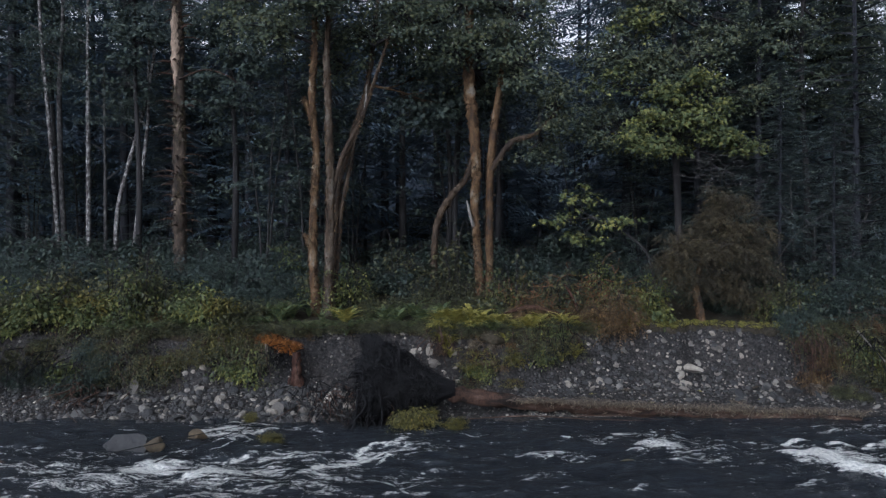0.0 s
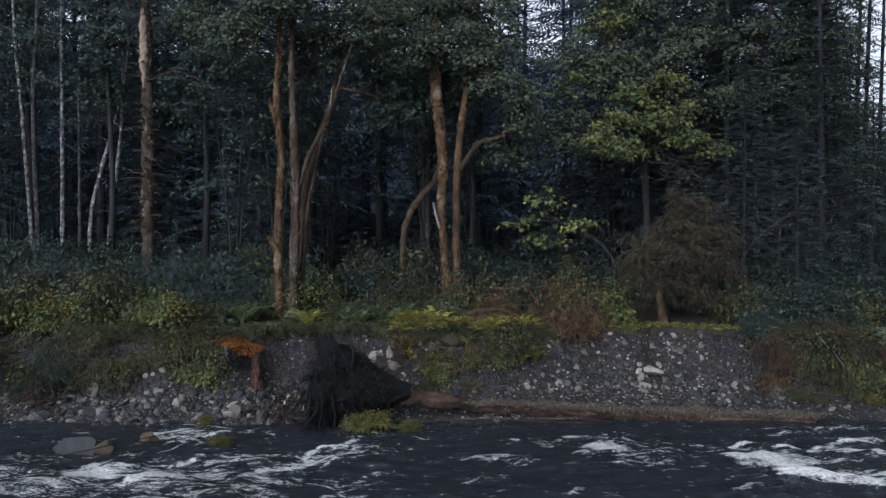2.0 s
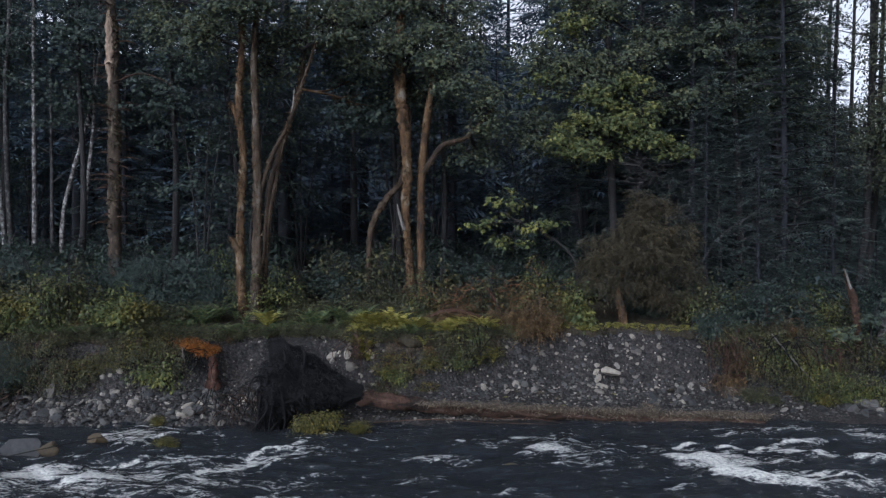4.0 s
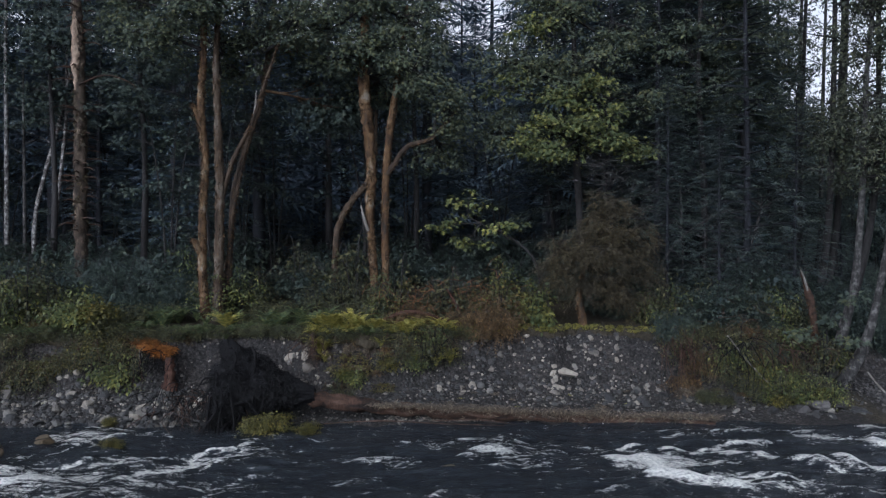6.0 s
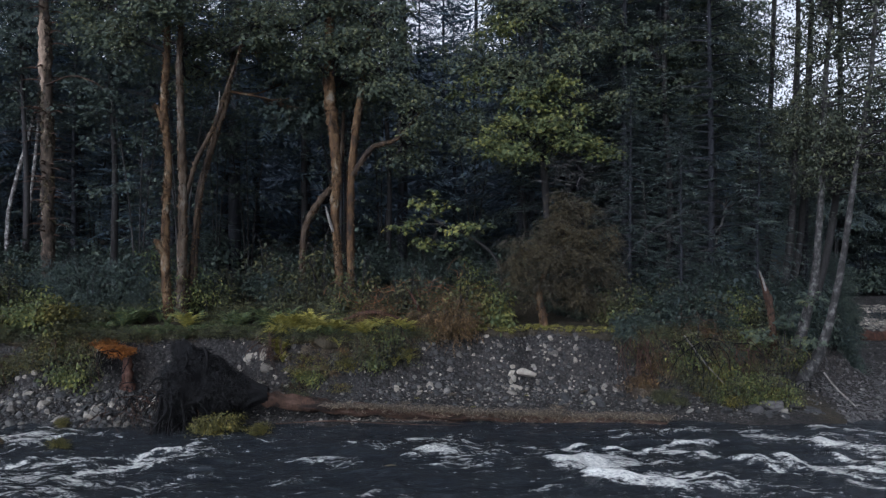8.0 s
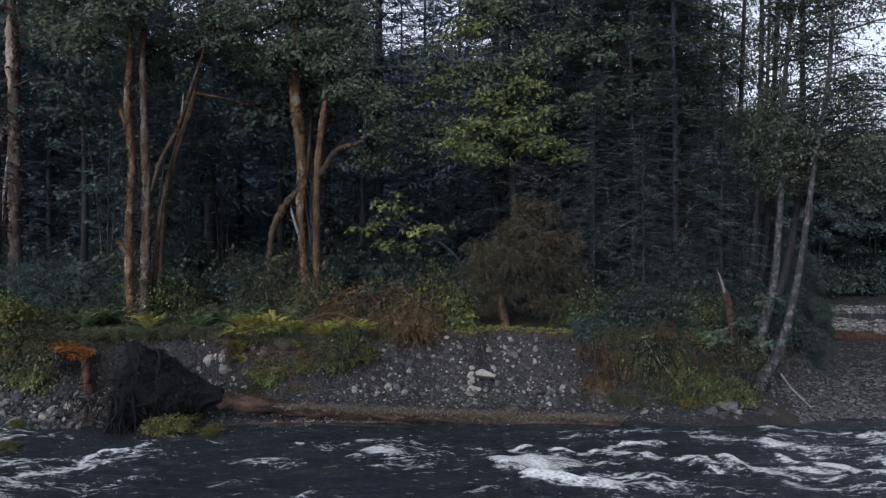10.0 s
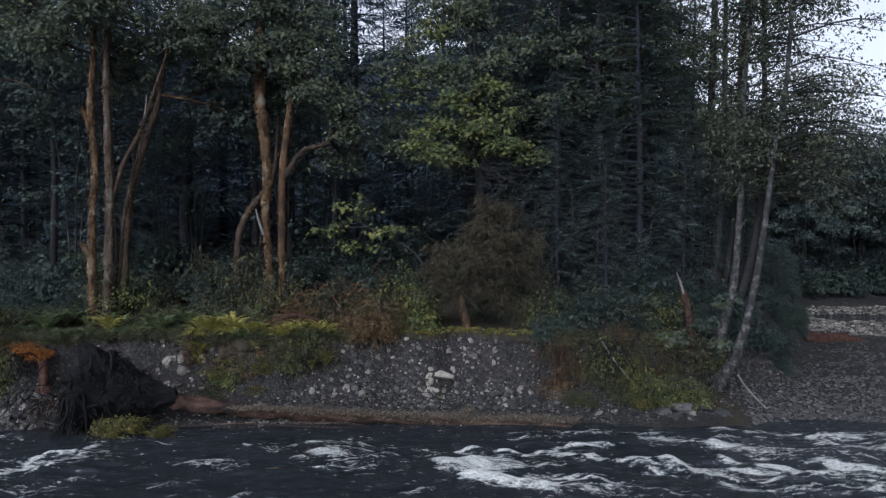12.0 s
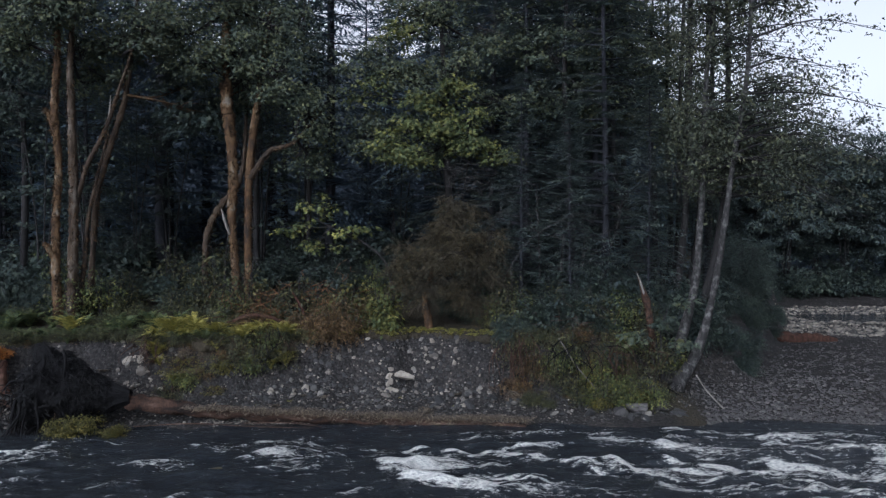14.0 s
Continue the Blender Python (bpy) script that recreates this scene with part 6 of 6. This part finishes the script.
nu, na = 44, 72
U, A = np.meshgrid(np.linspace(0, 1, nu), np.arange(na) * 2 * math.pi / na, indexing="ij")
rim = flare_at(U, A).reshape(-1, 3)
i, j = np.meshgrid(np.arange(nu - 1), np.arange(na), indexing="ij")
skin = np.stack([i * na + j, i * na + (j + 1) % na, (i + 1) * na + (j + 1) % na, (i + 1) * na + j], -1).reshape(-1, 4)
hollow = [flare_at(0.05 + 0 * A[0], A[0]) * (1, k, k) + (0.1 * (1 - k), 0, 0.78 * (1 - k)) for k in (1.0, 0.7, 0.4, 0.12)]
hollow[0] = flare_at(0 * A[0], A[0])
disc = np.concatenate([h + (0.12 * vnoise(h[:, 1], h[:, 2], 0.3, 96) * (n > 0))[:, None] * (1, 0, 0) for n, h in enumerate(hollow)])
i, j = np.meshgrid(np.arange(3), np.arange(na), indexing="ij")
lid = np.stack([i * na + j, (i + 1) * na + j, (i + 1) * na + (j + 1) % na, i * na + (j + 1) % na], -1).reshape(-1, 4)
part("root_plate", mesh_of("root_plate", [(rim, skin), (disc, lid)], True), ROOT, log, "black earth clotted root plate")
for k in range(34):
    u, a = 0.02 + 0.3 * rng.random() ** 2, rng.random() * 2 * math.pi
    c = flare_at(u, a)
    e = np.array([-0.5 - 0.4 * rng.random(), 0.7 * math.cos(a), 0.8 * math.sin(a) - 0.35]) * (0.15 + 0.25 * rng.random())
    part("root", mesh_of("root", tube([c - e * 0.4, c + e * 0.4 + rng.normal(size=3) * 0.06, c + e + rng.normal(size=3) * 0.1 - (0, 0, 0.12)], [0.045, 0.028, 0.007], 6, 5, 0.3, 300 + k), True), ROOT, log)
for k in range(40):
    u, a = 0.42 * rng.random(), -1.57 + 0.9 * rng.normal()
    c = flare_at(u, a - 0.2)
    foot = np.array([c[0] + 0.22 * rng.normal() - 0.12, c[1] - 0.12 - 0.25 * rng.random(), -0.4])
    c[2] = max(c[2], -0.05 + 0.5 * rng.random())
    part("root", mesh_of("root", tube([c + (0, 0, 0.25), c + (0.06 * rng.normal(), -0.1, 0.0), (c + foot) / 2 + rng.normal(size=3) * 0.06, foot], [0.04, 0.034, 0.022, 0.01], 6, 4, 0.3, 340 + k), True), ROOT, log)
roots = []
for k in range(420):
    c = flare_at(0.62 * rng.random() ** 1.4, rng.random() * 2 * math.pi)
    e = np.array([rng.normal() * 0.2 - 0.08, rng.normal() * 0.15, -0.12 - 0.25 * rng.random()])
    roots += tube([c, c + e * 0.5 + rng.normal(size=3) * 0.05, c + e + rng.normal(size=3) * 0.06], [0.006 + 0.012 * rng.random(), 0.008, 0.003], 4, 3)
part("root_mass", mesh_of("root_mass", roots), ROOT, log, kind="stuff")
n = 22000
u, a = 0.8 * rng.random(n) ** 1.3, rng.random(n) * 2 * math.pi
out = np.stack([-0.25 * np.ones(n), np.cos(a), np.sin(a)], -1)
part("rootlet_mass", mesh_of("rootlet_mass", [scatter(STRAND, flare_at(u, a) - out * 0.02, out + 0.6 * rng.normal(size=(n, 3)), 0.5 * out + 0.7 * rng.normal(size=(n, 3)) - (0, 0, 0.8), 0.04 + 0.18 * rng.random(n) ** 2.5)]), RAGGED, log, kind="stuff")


def driftwood(points, radii, label, mat=PALE_WOOD, name="driftwood_branch"):
    p = np.asarray(points, float)
    t = thing(name, p[0], label, "branch", "driftwood")
    part("wood", mesh_of("wood", tube(p - p[0], radii, 6, 5, 0.2, int(p[0][0] * 9 + 200)), True), mat, t)


driftwood([(-3.6, 17.4, 0.55), (-2.6, 17.3, 0.3), (-1.7, 17.2, 0.02)], [0.03, 0.036, 0.03], "grey driftwood pole leaning at the root plate", ALDER)
driftwood([(-3.2, 17.7, 0.6), (-2.5, 17.4, 0.25), (-1.9, 17.3, 0.05)], [0.025, 0.03, 0.025], "grey driftwood pole leaning at the root plate", ALDER)
driftwood([(0.6, 17.5, 0.1), (2.0, 17.55, 0.16), (3.4, 17.5, 0.1), (5.0, 17.5, 0.05)], [0.014, 0.016, 0.013, 0.006], "long grey branch lying at the waterline", LOG_BARK)
driftwood([(3.2, 17.75, 0.12), (4.4, 17.6, 0.16), (5.3, 17.5, 0.06)], [0.012, 0.012, 0.006], "thin grey branch lying at the waterline", LOG_BARK)
driftwood([(-11.0, 14.2, 0.1), (-9.6, 14.3, 0.16), (-8.5, 14.2, 0.02)], [0.07, 0.06, 0.03], "barkless branch stranded in the rapids", LOG_BARK)
driftwood([(-7.0, 14.6, 0.0), (-5.2, 15.0, 0.32), (-3.6, 15.4, 0.55)], [0.012, 0.012, 0.006], "thin dead twig reaching over the water", ROOT)
driftwood([(-5.6, 14.3, 0.0), (-4.6, 14.9, 0.3), (-3.9, 15.3, 0.5)], [0.012, 0.01, 0.005], "thin dead twig reaching over the water", ROOT)
driftwood([(15.2, 20.0, 0.9), (15.4, 19.7, 0.5), (15.75, 19.3, 0.05)], [0.025, 0.025, 0.02], "bleached stick leaning on the bank end")
driftwood([(11.4, 20.2, 1.9), (11.8, 19.7, 1.2), (12.3, 19.4, 0.6)], [0.02, 0.02, 0.01], "bare stick hanging in the bank shrubs")
driftwood([(4.1, 21.8, 1.9), (3.9, 21.8, 2.6), (3.6, 21.8, 3.1)], [0.06, 0.05, 0.03], "rust-brown broken branch in the bracken", ROTTEN)
driftwood([(1.7, 21.6, 2.2), (2.6, 21.5, 2.45), (3.8, 21.6, 2.1)], [0.05, 0.07, 0.05], "rust-brown fallen branch in the bracken", ROTTEN)
driftwood([(9.4, 22.6, 2.0), (10.6, 22.4, 4.4), (12.0, 22.3, 5.4), (12.6, 22.3, 5.5)], [0.02, 0.016, 0.01, 0.004], "bare grey dead branch arching in the shade", ALDER, "dead_branch")

plant_y = shrub("waterside_shrub", "yellow-green shrub hanging over the water by the root plate", 0.9, 0.5, 12, 9, 34, OVAL, 0.07, GOLD_LEAF, "waterside plants", 160, reach=0.22)
plant_y.matrix_basis = pose(-0.5, 16.95, 0.05) @ Matrix.Diagonal((0.85, 0.7, 0.95, 1))
copy_thing(plant_y, pose(0.35, 17.15, 0.0, 0, 0, 60) @ Matrix.Diagonal((0.6, 0.6, 0.5, 1)))
copy_thing(plant_y, pose(-3.7, 15.7, 0.05, 0, 0, 140) @ Matrix.Diagonal((0.5, 0.4, 0.45, 1)))
copy_thing(plant_y, pose(-4.6, 17.7, 0.05, 0, 0, 20) @ Matrix.Diagonal((0.3, 0.3, 0.4, 1)))

# weathered log on the gravel bar
bar_log = thing("stranded_log", (24.6, 33.0, 0.2), "weathered red-brown log stranded on the gravel bar", "log")
part("trunk", mesh_of("trunk", tube([(-1.6, 0.3, 0.08), (-0.6, 0, 0.12), (0.6, -0.1, 0.06), (1.6, 0, 0)], [0.17, 0.27, 0.25, 0.15], 12, 8, 0.4, 83), True), ROTTEN, bar_log)


# ---- stones ----
def stone_mesh(seed, sub=2):
    g = bmesh.new()
    bmesh.ops.create_icosphere(g, subdivisions=sub, radius=1.0)
    r2 = random.Random(seed)
    cuts = [(Vector((r2.gauss(0, 1), r2.gauss(0, 1), r2.gauss(0, 1))).normalized(), r2.uniform(0.45, 0.8)) for _ in range(11)]
    off = Vector((seed * 3.7, seed * 1.3, seed * 2.1))
    for v in g.verts:
        q = v.co.copy()
        v.co = q * (1 + 0.4 * noise.noise(q * 0.9 + off) + (0.26 if sub > 2 else 0.12) * noise.noise(q * 2.3 + off) + (0.1 * noise.noise(q * 6 + off) if sub > 2 else 0))
        for n, d in cuts:
            over = v.co.dot(n) - d
            if over > 0:
                v.co -= n * over * 0.9
        v.co.z *= 0.62
        v.co.x *= 1.15
    for f in g.faces:
        f.smooth = False
    me = bpy.data.meshes.new("stone")
    g.to_mesh(me)
    g.free()
    return me


def boulder(x, y, z, sx, sy, sz, mat, label, seed):
    t = thing("boulder", (x, y, z), label, "rock", "river boulders")
    me = stone_mesh(seed, 4)
    for v in me.vertices:
        v.co.x, v.co.y, v.co.z = v.co.x * sx, v.co.y * sy, v.co.z * sz
    part("rock", me, mat, t)


boulder(-6.55, 15.5, -0.05, 0.5, 0.38, 0.62, WET_STONE, "wet grey boulder standing in the rapids", 3)
boulder(-6.0, 15.3, 0.02, 0.2, 0.18, 0.36, TAN_STONE, "ochre stone beside the grey boulder", 4)
boulder(-5.4, 16.2, 0.02, 0.26, 0.2, 0.34, TAN_STONE, "ochre boulder at the head of a small fall", 5)
boulder(3.5, 14.15, -0.02, 0.5, 0.4, 0.17, OLIVE_STONE, "ochre stone just under the water", 6)
boulder(13.9, 16.4, -0.14, 0.7, 0.35, 0.32, WET_STONE, "dark wet rock awash in the rapids", 7)
boulder(-3.9, 18.4, 0.22, 0.24, 0.2, 0.28, WET_STONE, "blue-grey cobble at the foot of the bank", 8)
boulder(12.75, 18.7, 0.14, 0.26, 0.2, 0.24, BAR_STONE, "grey slab at the foot of the bank", 9)
boulder(13.3, 18.9, 0.22, 0.36, 0.24, 0.26, BAR_STONE, "grey slab at the foot of the bank", 10)
boulder(13.85, 19.2, 0.2, 0.3, 0.24, 0.3, BAR_STONE, "grey slab at the foot of the bank", 17)
boulder(13.0, 19.5, 0.34, 0.22, 0.2, 0.24, PALE_STONE, "pale slab half buried in the bank foot", 18)
boulder(14.3, 18.8, 0.1, 0.2, 0.18, 0.2, WET_STONE, "dark wet stone at the bank end", 19)
boulder(6.5, 20.75, 0.76, 0.26, 0.3, 0.2, PALE_STONE, "pale flat slab jutting from the bank", 11)
boulder(6.98, 20.72, 0.78, 0.34, 0.3, 0.22, PALE_STONE, "pale flat slab jutting from the bank", 12)
boulder(6.66, 20.3, 0.42, 0.22, 0.18, 0.26, PALE_STONE, "pale square stone resting on the slope", 14)
boulder(6.6, 19.95, 0.3, 0.17, 0.15, 0.22, PALE_STONE, "rounded white cobble resting on the slope", 15)
boulder(1.15, 20.1, 1.0, 0.34, 0.22, 0.2, TAN_STONE, "pale sandy block under the turf", 16)
boulder(3.75, 20.75, 0.95, 0.28, 0.2, 0.17, COBBLE, "grey slab bedded in the bank", 13)

FORMS = [stone_mesh(20 + k, 2) for k in range(6)]
PALE_FORMS = [stone_mesh(30 + k, 2) for k in range(5)]
BAR_FORMS = [stone_mesh(40 + k, 1) for k in range(4)]
for me in BAR_FORMS:
    me.materials.append(BAR_STONE)
for me in FORMS:
    me.materials.append(COBBLE)
for me in PALE_FORMS:
    me.materials.append(PALE_STONE)


def stone_at(x, y, s, r2, forms):
    ob = new("stone", forms[int(r2.integers(0, len(forms)))])
    z = float(height(x, y))
    slope = Vector((-(float(height(x + 0.15, y)) - z) / 0.15, -(float(height(x, y + 0.15)) - z) / 0.15, 1)).normalized()
    m = Matrix.Translation((x, y, z + 0.25 * s)) @ slope.to_track_quat("Z", "Y").to_matrix().to_4x4() @ pose(0, 0, 0, *(r2.random(3) * (40, 40, 360)))
    ob.parent = ground
    ob.matrix_basis = m @ Matrix.Diagonal((s * (0.7 + 0.6 * r2.random()), s * (0.7 + 0.6 * r2.random()), s * (0.7 + 0.5 * r2.random()), 1))


r4 = np.random.default_rng(77)
def bank_stones(count, xs, back, small, large, pale, seed):
    """Single stones bedded in the face between two distances before the brink."""
    r2 = np.random.default_rng(seed)
    for k in range(count):
        x = xs[0] + (xs[1] - xs[0]) * r2.random()
        y = float(bank_top(x)) - back[0] - (back[1] - back[0]) * r2.random()
        stone_at(x, y, small + (large - small) * r2.random() ** 2.4, r2, PALE_FORMS if r2.random() < pale else FORMS)


bank_stones(120, (3.3, 9.7), (0.05, 1.5), 0.035, 0.11, 0.4, 77)
bank_stones(50, (5.6, 8.4), (0.25, 1.3), 0.04, 0.11, 0.75, 78)
bank_stones(34, (3.3, 5.0), (0.7, 1.6), 0.05, 0.13, 0.55, 79)
bank_stones(46, (-1.2, 0.5), (0.15, 1.2), 0.05, 0.15, 0.85, 80)
bank_stones(26, (7.8, 10.2), (0.9, 2.2), 0.07, 0.2, 0.1, 81)
for k in range(30):
    x = -4.2 + 2.3 * r4.random()
    stone_at(x, 18.6 + 1.1 * r4.random(), 0.07 + 0.11 * r4.random() ** 2, r4, PALE_FORMS if r4.random() < 0.6 else FORMS)
for k in range(170):
    x = -9.6 + 7.6 * r4.random()
    y = 17.65 + 1.9 * r4.random()
    stone_at(x, y, 0.07 + 0.14 * r4.random() ** 2.2, r4, PALE_FORMS if r4.random() < 0.25 else FORMS)
for k in range(34):
    x = 10.5 + 4 * r4.random()
    stone_at(x, 18.2 + 1.2 * r4.random(), 0.07 + 0.15 * r4.random() ** 2, r4, FORMS)
for k in range(60):
    x, y = 16.5 + 6 * r4.random(), 18.6 + 5 * r4.random()
    stone_at(x, y, 0.06 + 0.12 * r4.random() ** 2.5, r4, BAR_FORMS)


def pebbles(name, label, count, place, small, large, seed, mat=COBBLE):
    """Loose stones joined into one bed."""
    r2 = np.random.default_rng(seed)
    shapes = []
    for k in range(5):
        g = bmesh.new()
        bmesh.ops.create_icosphere(g, subdivisions=1, radius=1.0)
        g.verts.ensure_lookup_table()
        v = np.array([q.co[:] for q in g.verts]) * (1 + 0.28 * r2.normal(size=(len(g.verts), 1)) * 0.6) * (1.1, 0.9, 0.6)
        shapes.append((v, np.array([[q.index for q in f.verts] for f in g.faces])))
        g.free()
    out = []
    x, y = place(r2, count)
    z = height(x, y)
    keep = z > -0.04
    x, y, z = x[keep], y[keep], z[keep]
    s = small + (large - small) * r2.random(len(x)) ** 3
    which = r2.integers(0, 5, len(x))
    for k in range(5):
        i = which == k
        m = int(i.sum())
        a = r2.random(m) * 2 * math.pi
        e = 0.1
        nor = np.stack([-(height(x[i] + e, y[i]) - z[i]) / e, -(height(x[i], y[i] + e) - z[i]) / e, np.ones(m)], -1) + r2.normal(size=(m, 3)) * 0.2
        out.append(scatter(shapes[k], np.stack([x[i], y[i], z[i] + 0.2 * s[i]], -1), nor, np.stack([np.cos(a), np.sin(a), np.zeros(m)], -1), s[i]))
    ob = part(name, mesh_of(name, out), mat, None)
    tagged(ob, label, "gravel", kind="stuff")


def face_places(r2, n):
    x = -14 + 29.3 * r2.random(n)
    return x, bank_top(x) + 0.1 - 3.0 * r2.random(n) ** 0.8


def bar_places(r2, n):
    y = 18 + 38 * r2.random(n) ** 1.7
    return bank_side(y) - 0.5 + (4 + 0.5 * (y - 18)) * r2.random(n) * 1.3, y


pebbles("bank_gravel", "grey gravel and cobbles in the eroded bank", 7500, face_places, 0.012, 0.055, 1)
def mound_places(r2, n):
    x = 1.8 + 7.2 * r2.random(n)
    return x, bank_top(x) - 0.05 - 2.2 * r2.random(n) ** 0.8


pebbles("bank_cobbles", "angular grey cobbles packed in the eroded bank", 420, mound_places, 0.025, 0.09, 6)
pebbles("bank_cobbles", "pale angular cobbles packed in the eroded bank", 170, mound_places, 0.02, 0.07, 7, PALE_STONE)
pebbles("bank_pebbles", "small pale pebbles in the eroded bank", 1300, face_places, 0.01, 0.035, 4, PALE_STONE)
pebbles("bar_gravel", "grey-brown cobbles of the gravel bar", 15000, bar_places, 0.015, 0.07, 2, BAR_STONE)


def talus_places(r2, n):
    return -11.5 + 9.6 * r2.random(n), 17.6 + 2.3 * r2.random(n) ** 1.2


pebbles("talus_cobbles", "packed grey cobbles at the foot of the bank", 1400, talus_places, 0.03, 0.11, 9, COBBLE)
pebbles("talus_cobbles", "pale cobbles at the foot of the bank", 170, talus_places, 0.03, 0.1, 10, PALE_STONE)


def ledge_places(r2, n):
    return 2.0 + 8.2 * r2.random(n), 18.15 + 0.5 * r2.random(n) ** 1.5


pebbles("ledge_gravel", "fine pale gravel and husks along the log", 1500, ledge_places, 0.012, 0.035, 8, PALE_STONE)


def far_places(r2, n):
    y = 35 + 17 * r2.random(n)
    return bank_side(y) - 0.5 + 16 * r2.random(n), y


pebbles("pale_bar_gravel", "pale dry cobbles on the far gravel bar", 6000, far_places, 0.04, 0.16, 3, PALE_STONE)
plant(herbs, [(k % 2, 3.2 + 0.75 * k, 19.2 + 0.35 * (k % 3), 0.4, 60.0 * k) for k in range(8)], 0.03)


pebbles("far_bar_gravel", "grey cobbles on the far gravel bar", 4500, far_places, 0.03, 0.12, 5)

# tangles of bare roots and dead stems hanging from the brink
def tangle(x, y, z, wide, drop, count, mat, label, seed):
    r2 = np.random.default_rng(seed)
    t = thing("dead_branch_tangle", (x, y, z), label, "branches", "bank debris")
    out = []
    for k in range(count):
        a = np.array([wide * r2.normal() * 0.5, 0.2 * r2.normal(), 0.15 * r2.normal()])
        d = np.array([wide * r2.normal() * 0.35, -0.25 - 0.3 * r2.random(), -drop * (0.3 + 0.7 * r2.random())])
        out += tube([a, a + d * 0.45 + r2.normal(size=3) * 0.12 + (0, -0.1, 0.1), a + d], [0.014, 0.01, 0.004], 4, 4)
    part("stem_clump", mesh_of("stem_clump", out), mat, t, kind="stuff")


tangle(-12.2, 19.6, 1.5, 1.2, 1.2, 45, ALDER, "tangle of grey dead roots under the brink", 1)
tangle(-10.6, 19.4, 1.3, 1.2, 1.0, 40, ROOT, "tangle of dark dead roots under the brink", 2)
tangle(-9.2, 18.4, 0.6, 0.8, 0.6, 30, LOG_BARK, "tangle of brown dead branches at the waterline", 3)
# near-black roots added here to deepen the shade below the needle mat
tangle(-4.45, 20.0, 1.35, 0.6, 0.8, 34, ROOT, "dark roots added for shade under the rusty needle mat", 11)
tangle(-2.5, 17.6, 0.6, 0.9, 0.55, 40, LOG_BARK, "grey-brown dead branches beside the root plate", 12)
tangle(-2.7, 17.6, 0.75, 0.9, 0.65, 70, ROOT, "dark dead branches beside the root plate", 4)
tangle(-0.1, 20.2, 1.75, 0.5, 0.7, 30, LOG_BARK, "brown dead stems hanging from the brink", 5)
tangle(3.2, 20.5, 1.7, 0.6, 0.8, 40, ROOT, "dark roots hanging from the brink", 6)
tangle(10.2, 20.4, 1.7, 0.7, 1.3, 34, LOG_BARK, "brown dead stems hanging down the bank", 7)
tangle(11.6, 20.0, 1.6, 1.0, 1.2, 22, ROOT, "dark dead stems hanging down the bank", 8)
tangle(13.2, 20.2, 1.5, 0.9, 1.0, 20, LOG_BARK, "brown dead stems hanging down the bank", 9)
tangle(14.6, 20.3, 0.42, 0.5, 0.35, 26, ROOT, "dark roots at the foot of the alders", 10)


def bare_twigs(x, y, z, reach, count, label, seed, mat=ALDER):
    r2 = np.random.default_rng(seed)
    t = thing("bare_twig_spray", (x, y, z), label, "branches", "bare twigs")
    out = []
    for k in range(count):
        a = r2.normal(size=3) * np.array(reach) * 0.35
        d = np.array([r2.normal() * 0.5, r2.normal() * 0.3, -0.3 + 0.9 * r2.random()]) * 0.8
        out += tube([a, a + d * 0.5 + r2.normal(size=3) * 0.08, a + d], [0.012, 0.008, 0.003], 3, 3)
    part("twig_mass", mesh_of("twig_mass", out), mat, t, kind="stuff")


bare_twigs(8.9, 24.3, 6.7, (1.6, 0.6, 0.9), 90, "fine bare grey twigs below the maple leaves", 21)
bare_twigs(10.2, 24.0, 5.6, (1.0, 0.6, 1.2), 60, "fine bare grey twigs in the shade", 22)
bare_twigs(12.6, 23.2, 5.0, (1.4, 0.6, 1.2), 70, "fine bare grey twigs in the shade", 23)
bare_twigs(-17.5, 30.5, 9.5, (1.5, 0.8, 2.5), 70, "fine bare grey twigs among the birches", 24)
bare_twigs(2.6, 21.7, 2.6, (2.0, 0.5, 0.8), 70, "rust-brown dead stems arching out of the bracken", 25, TAN_RUST)
bare_twigs(4.4, 22.0, 2.8, (1.6, 0.5, 1.0), 60, "rust-brown dead stems arching out of the bracken", 26, TAN_RUST)
bare_twigs(11.8, 20.6, 2.0, (2.4, 0.8, 1.2), 36, "grey-brown dead stems in the bank thicket", 27, LOG_BARK)
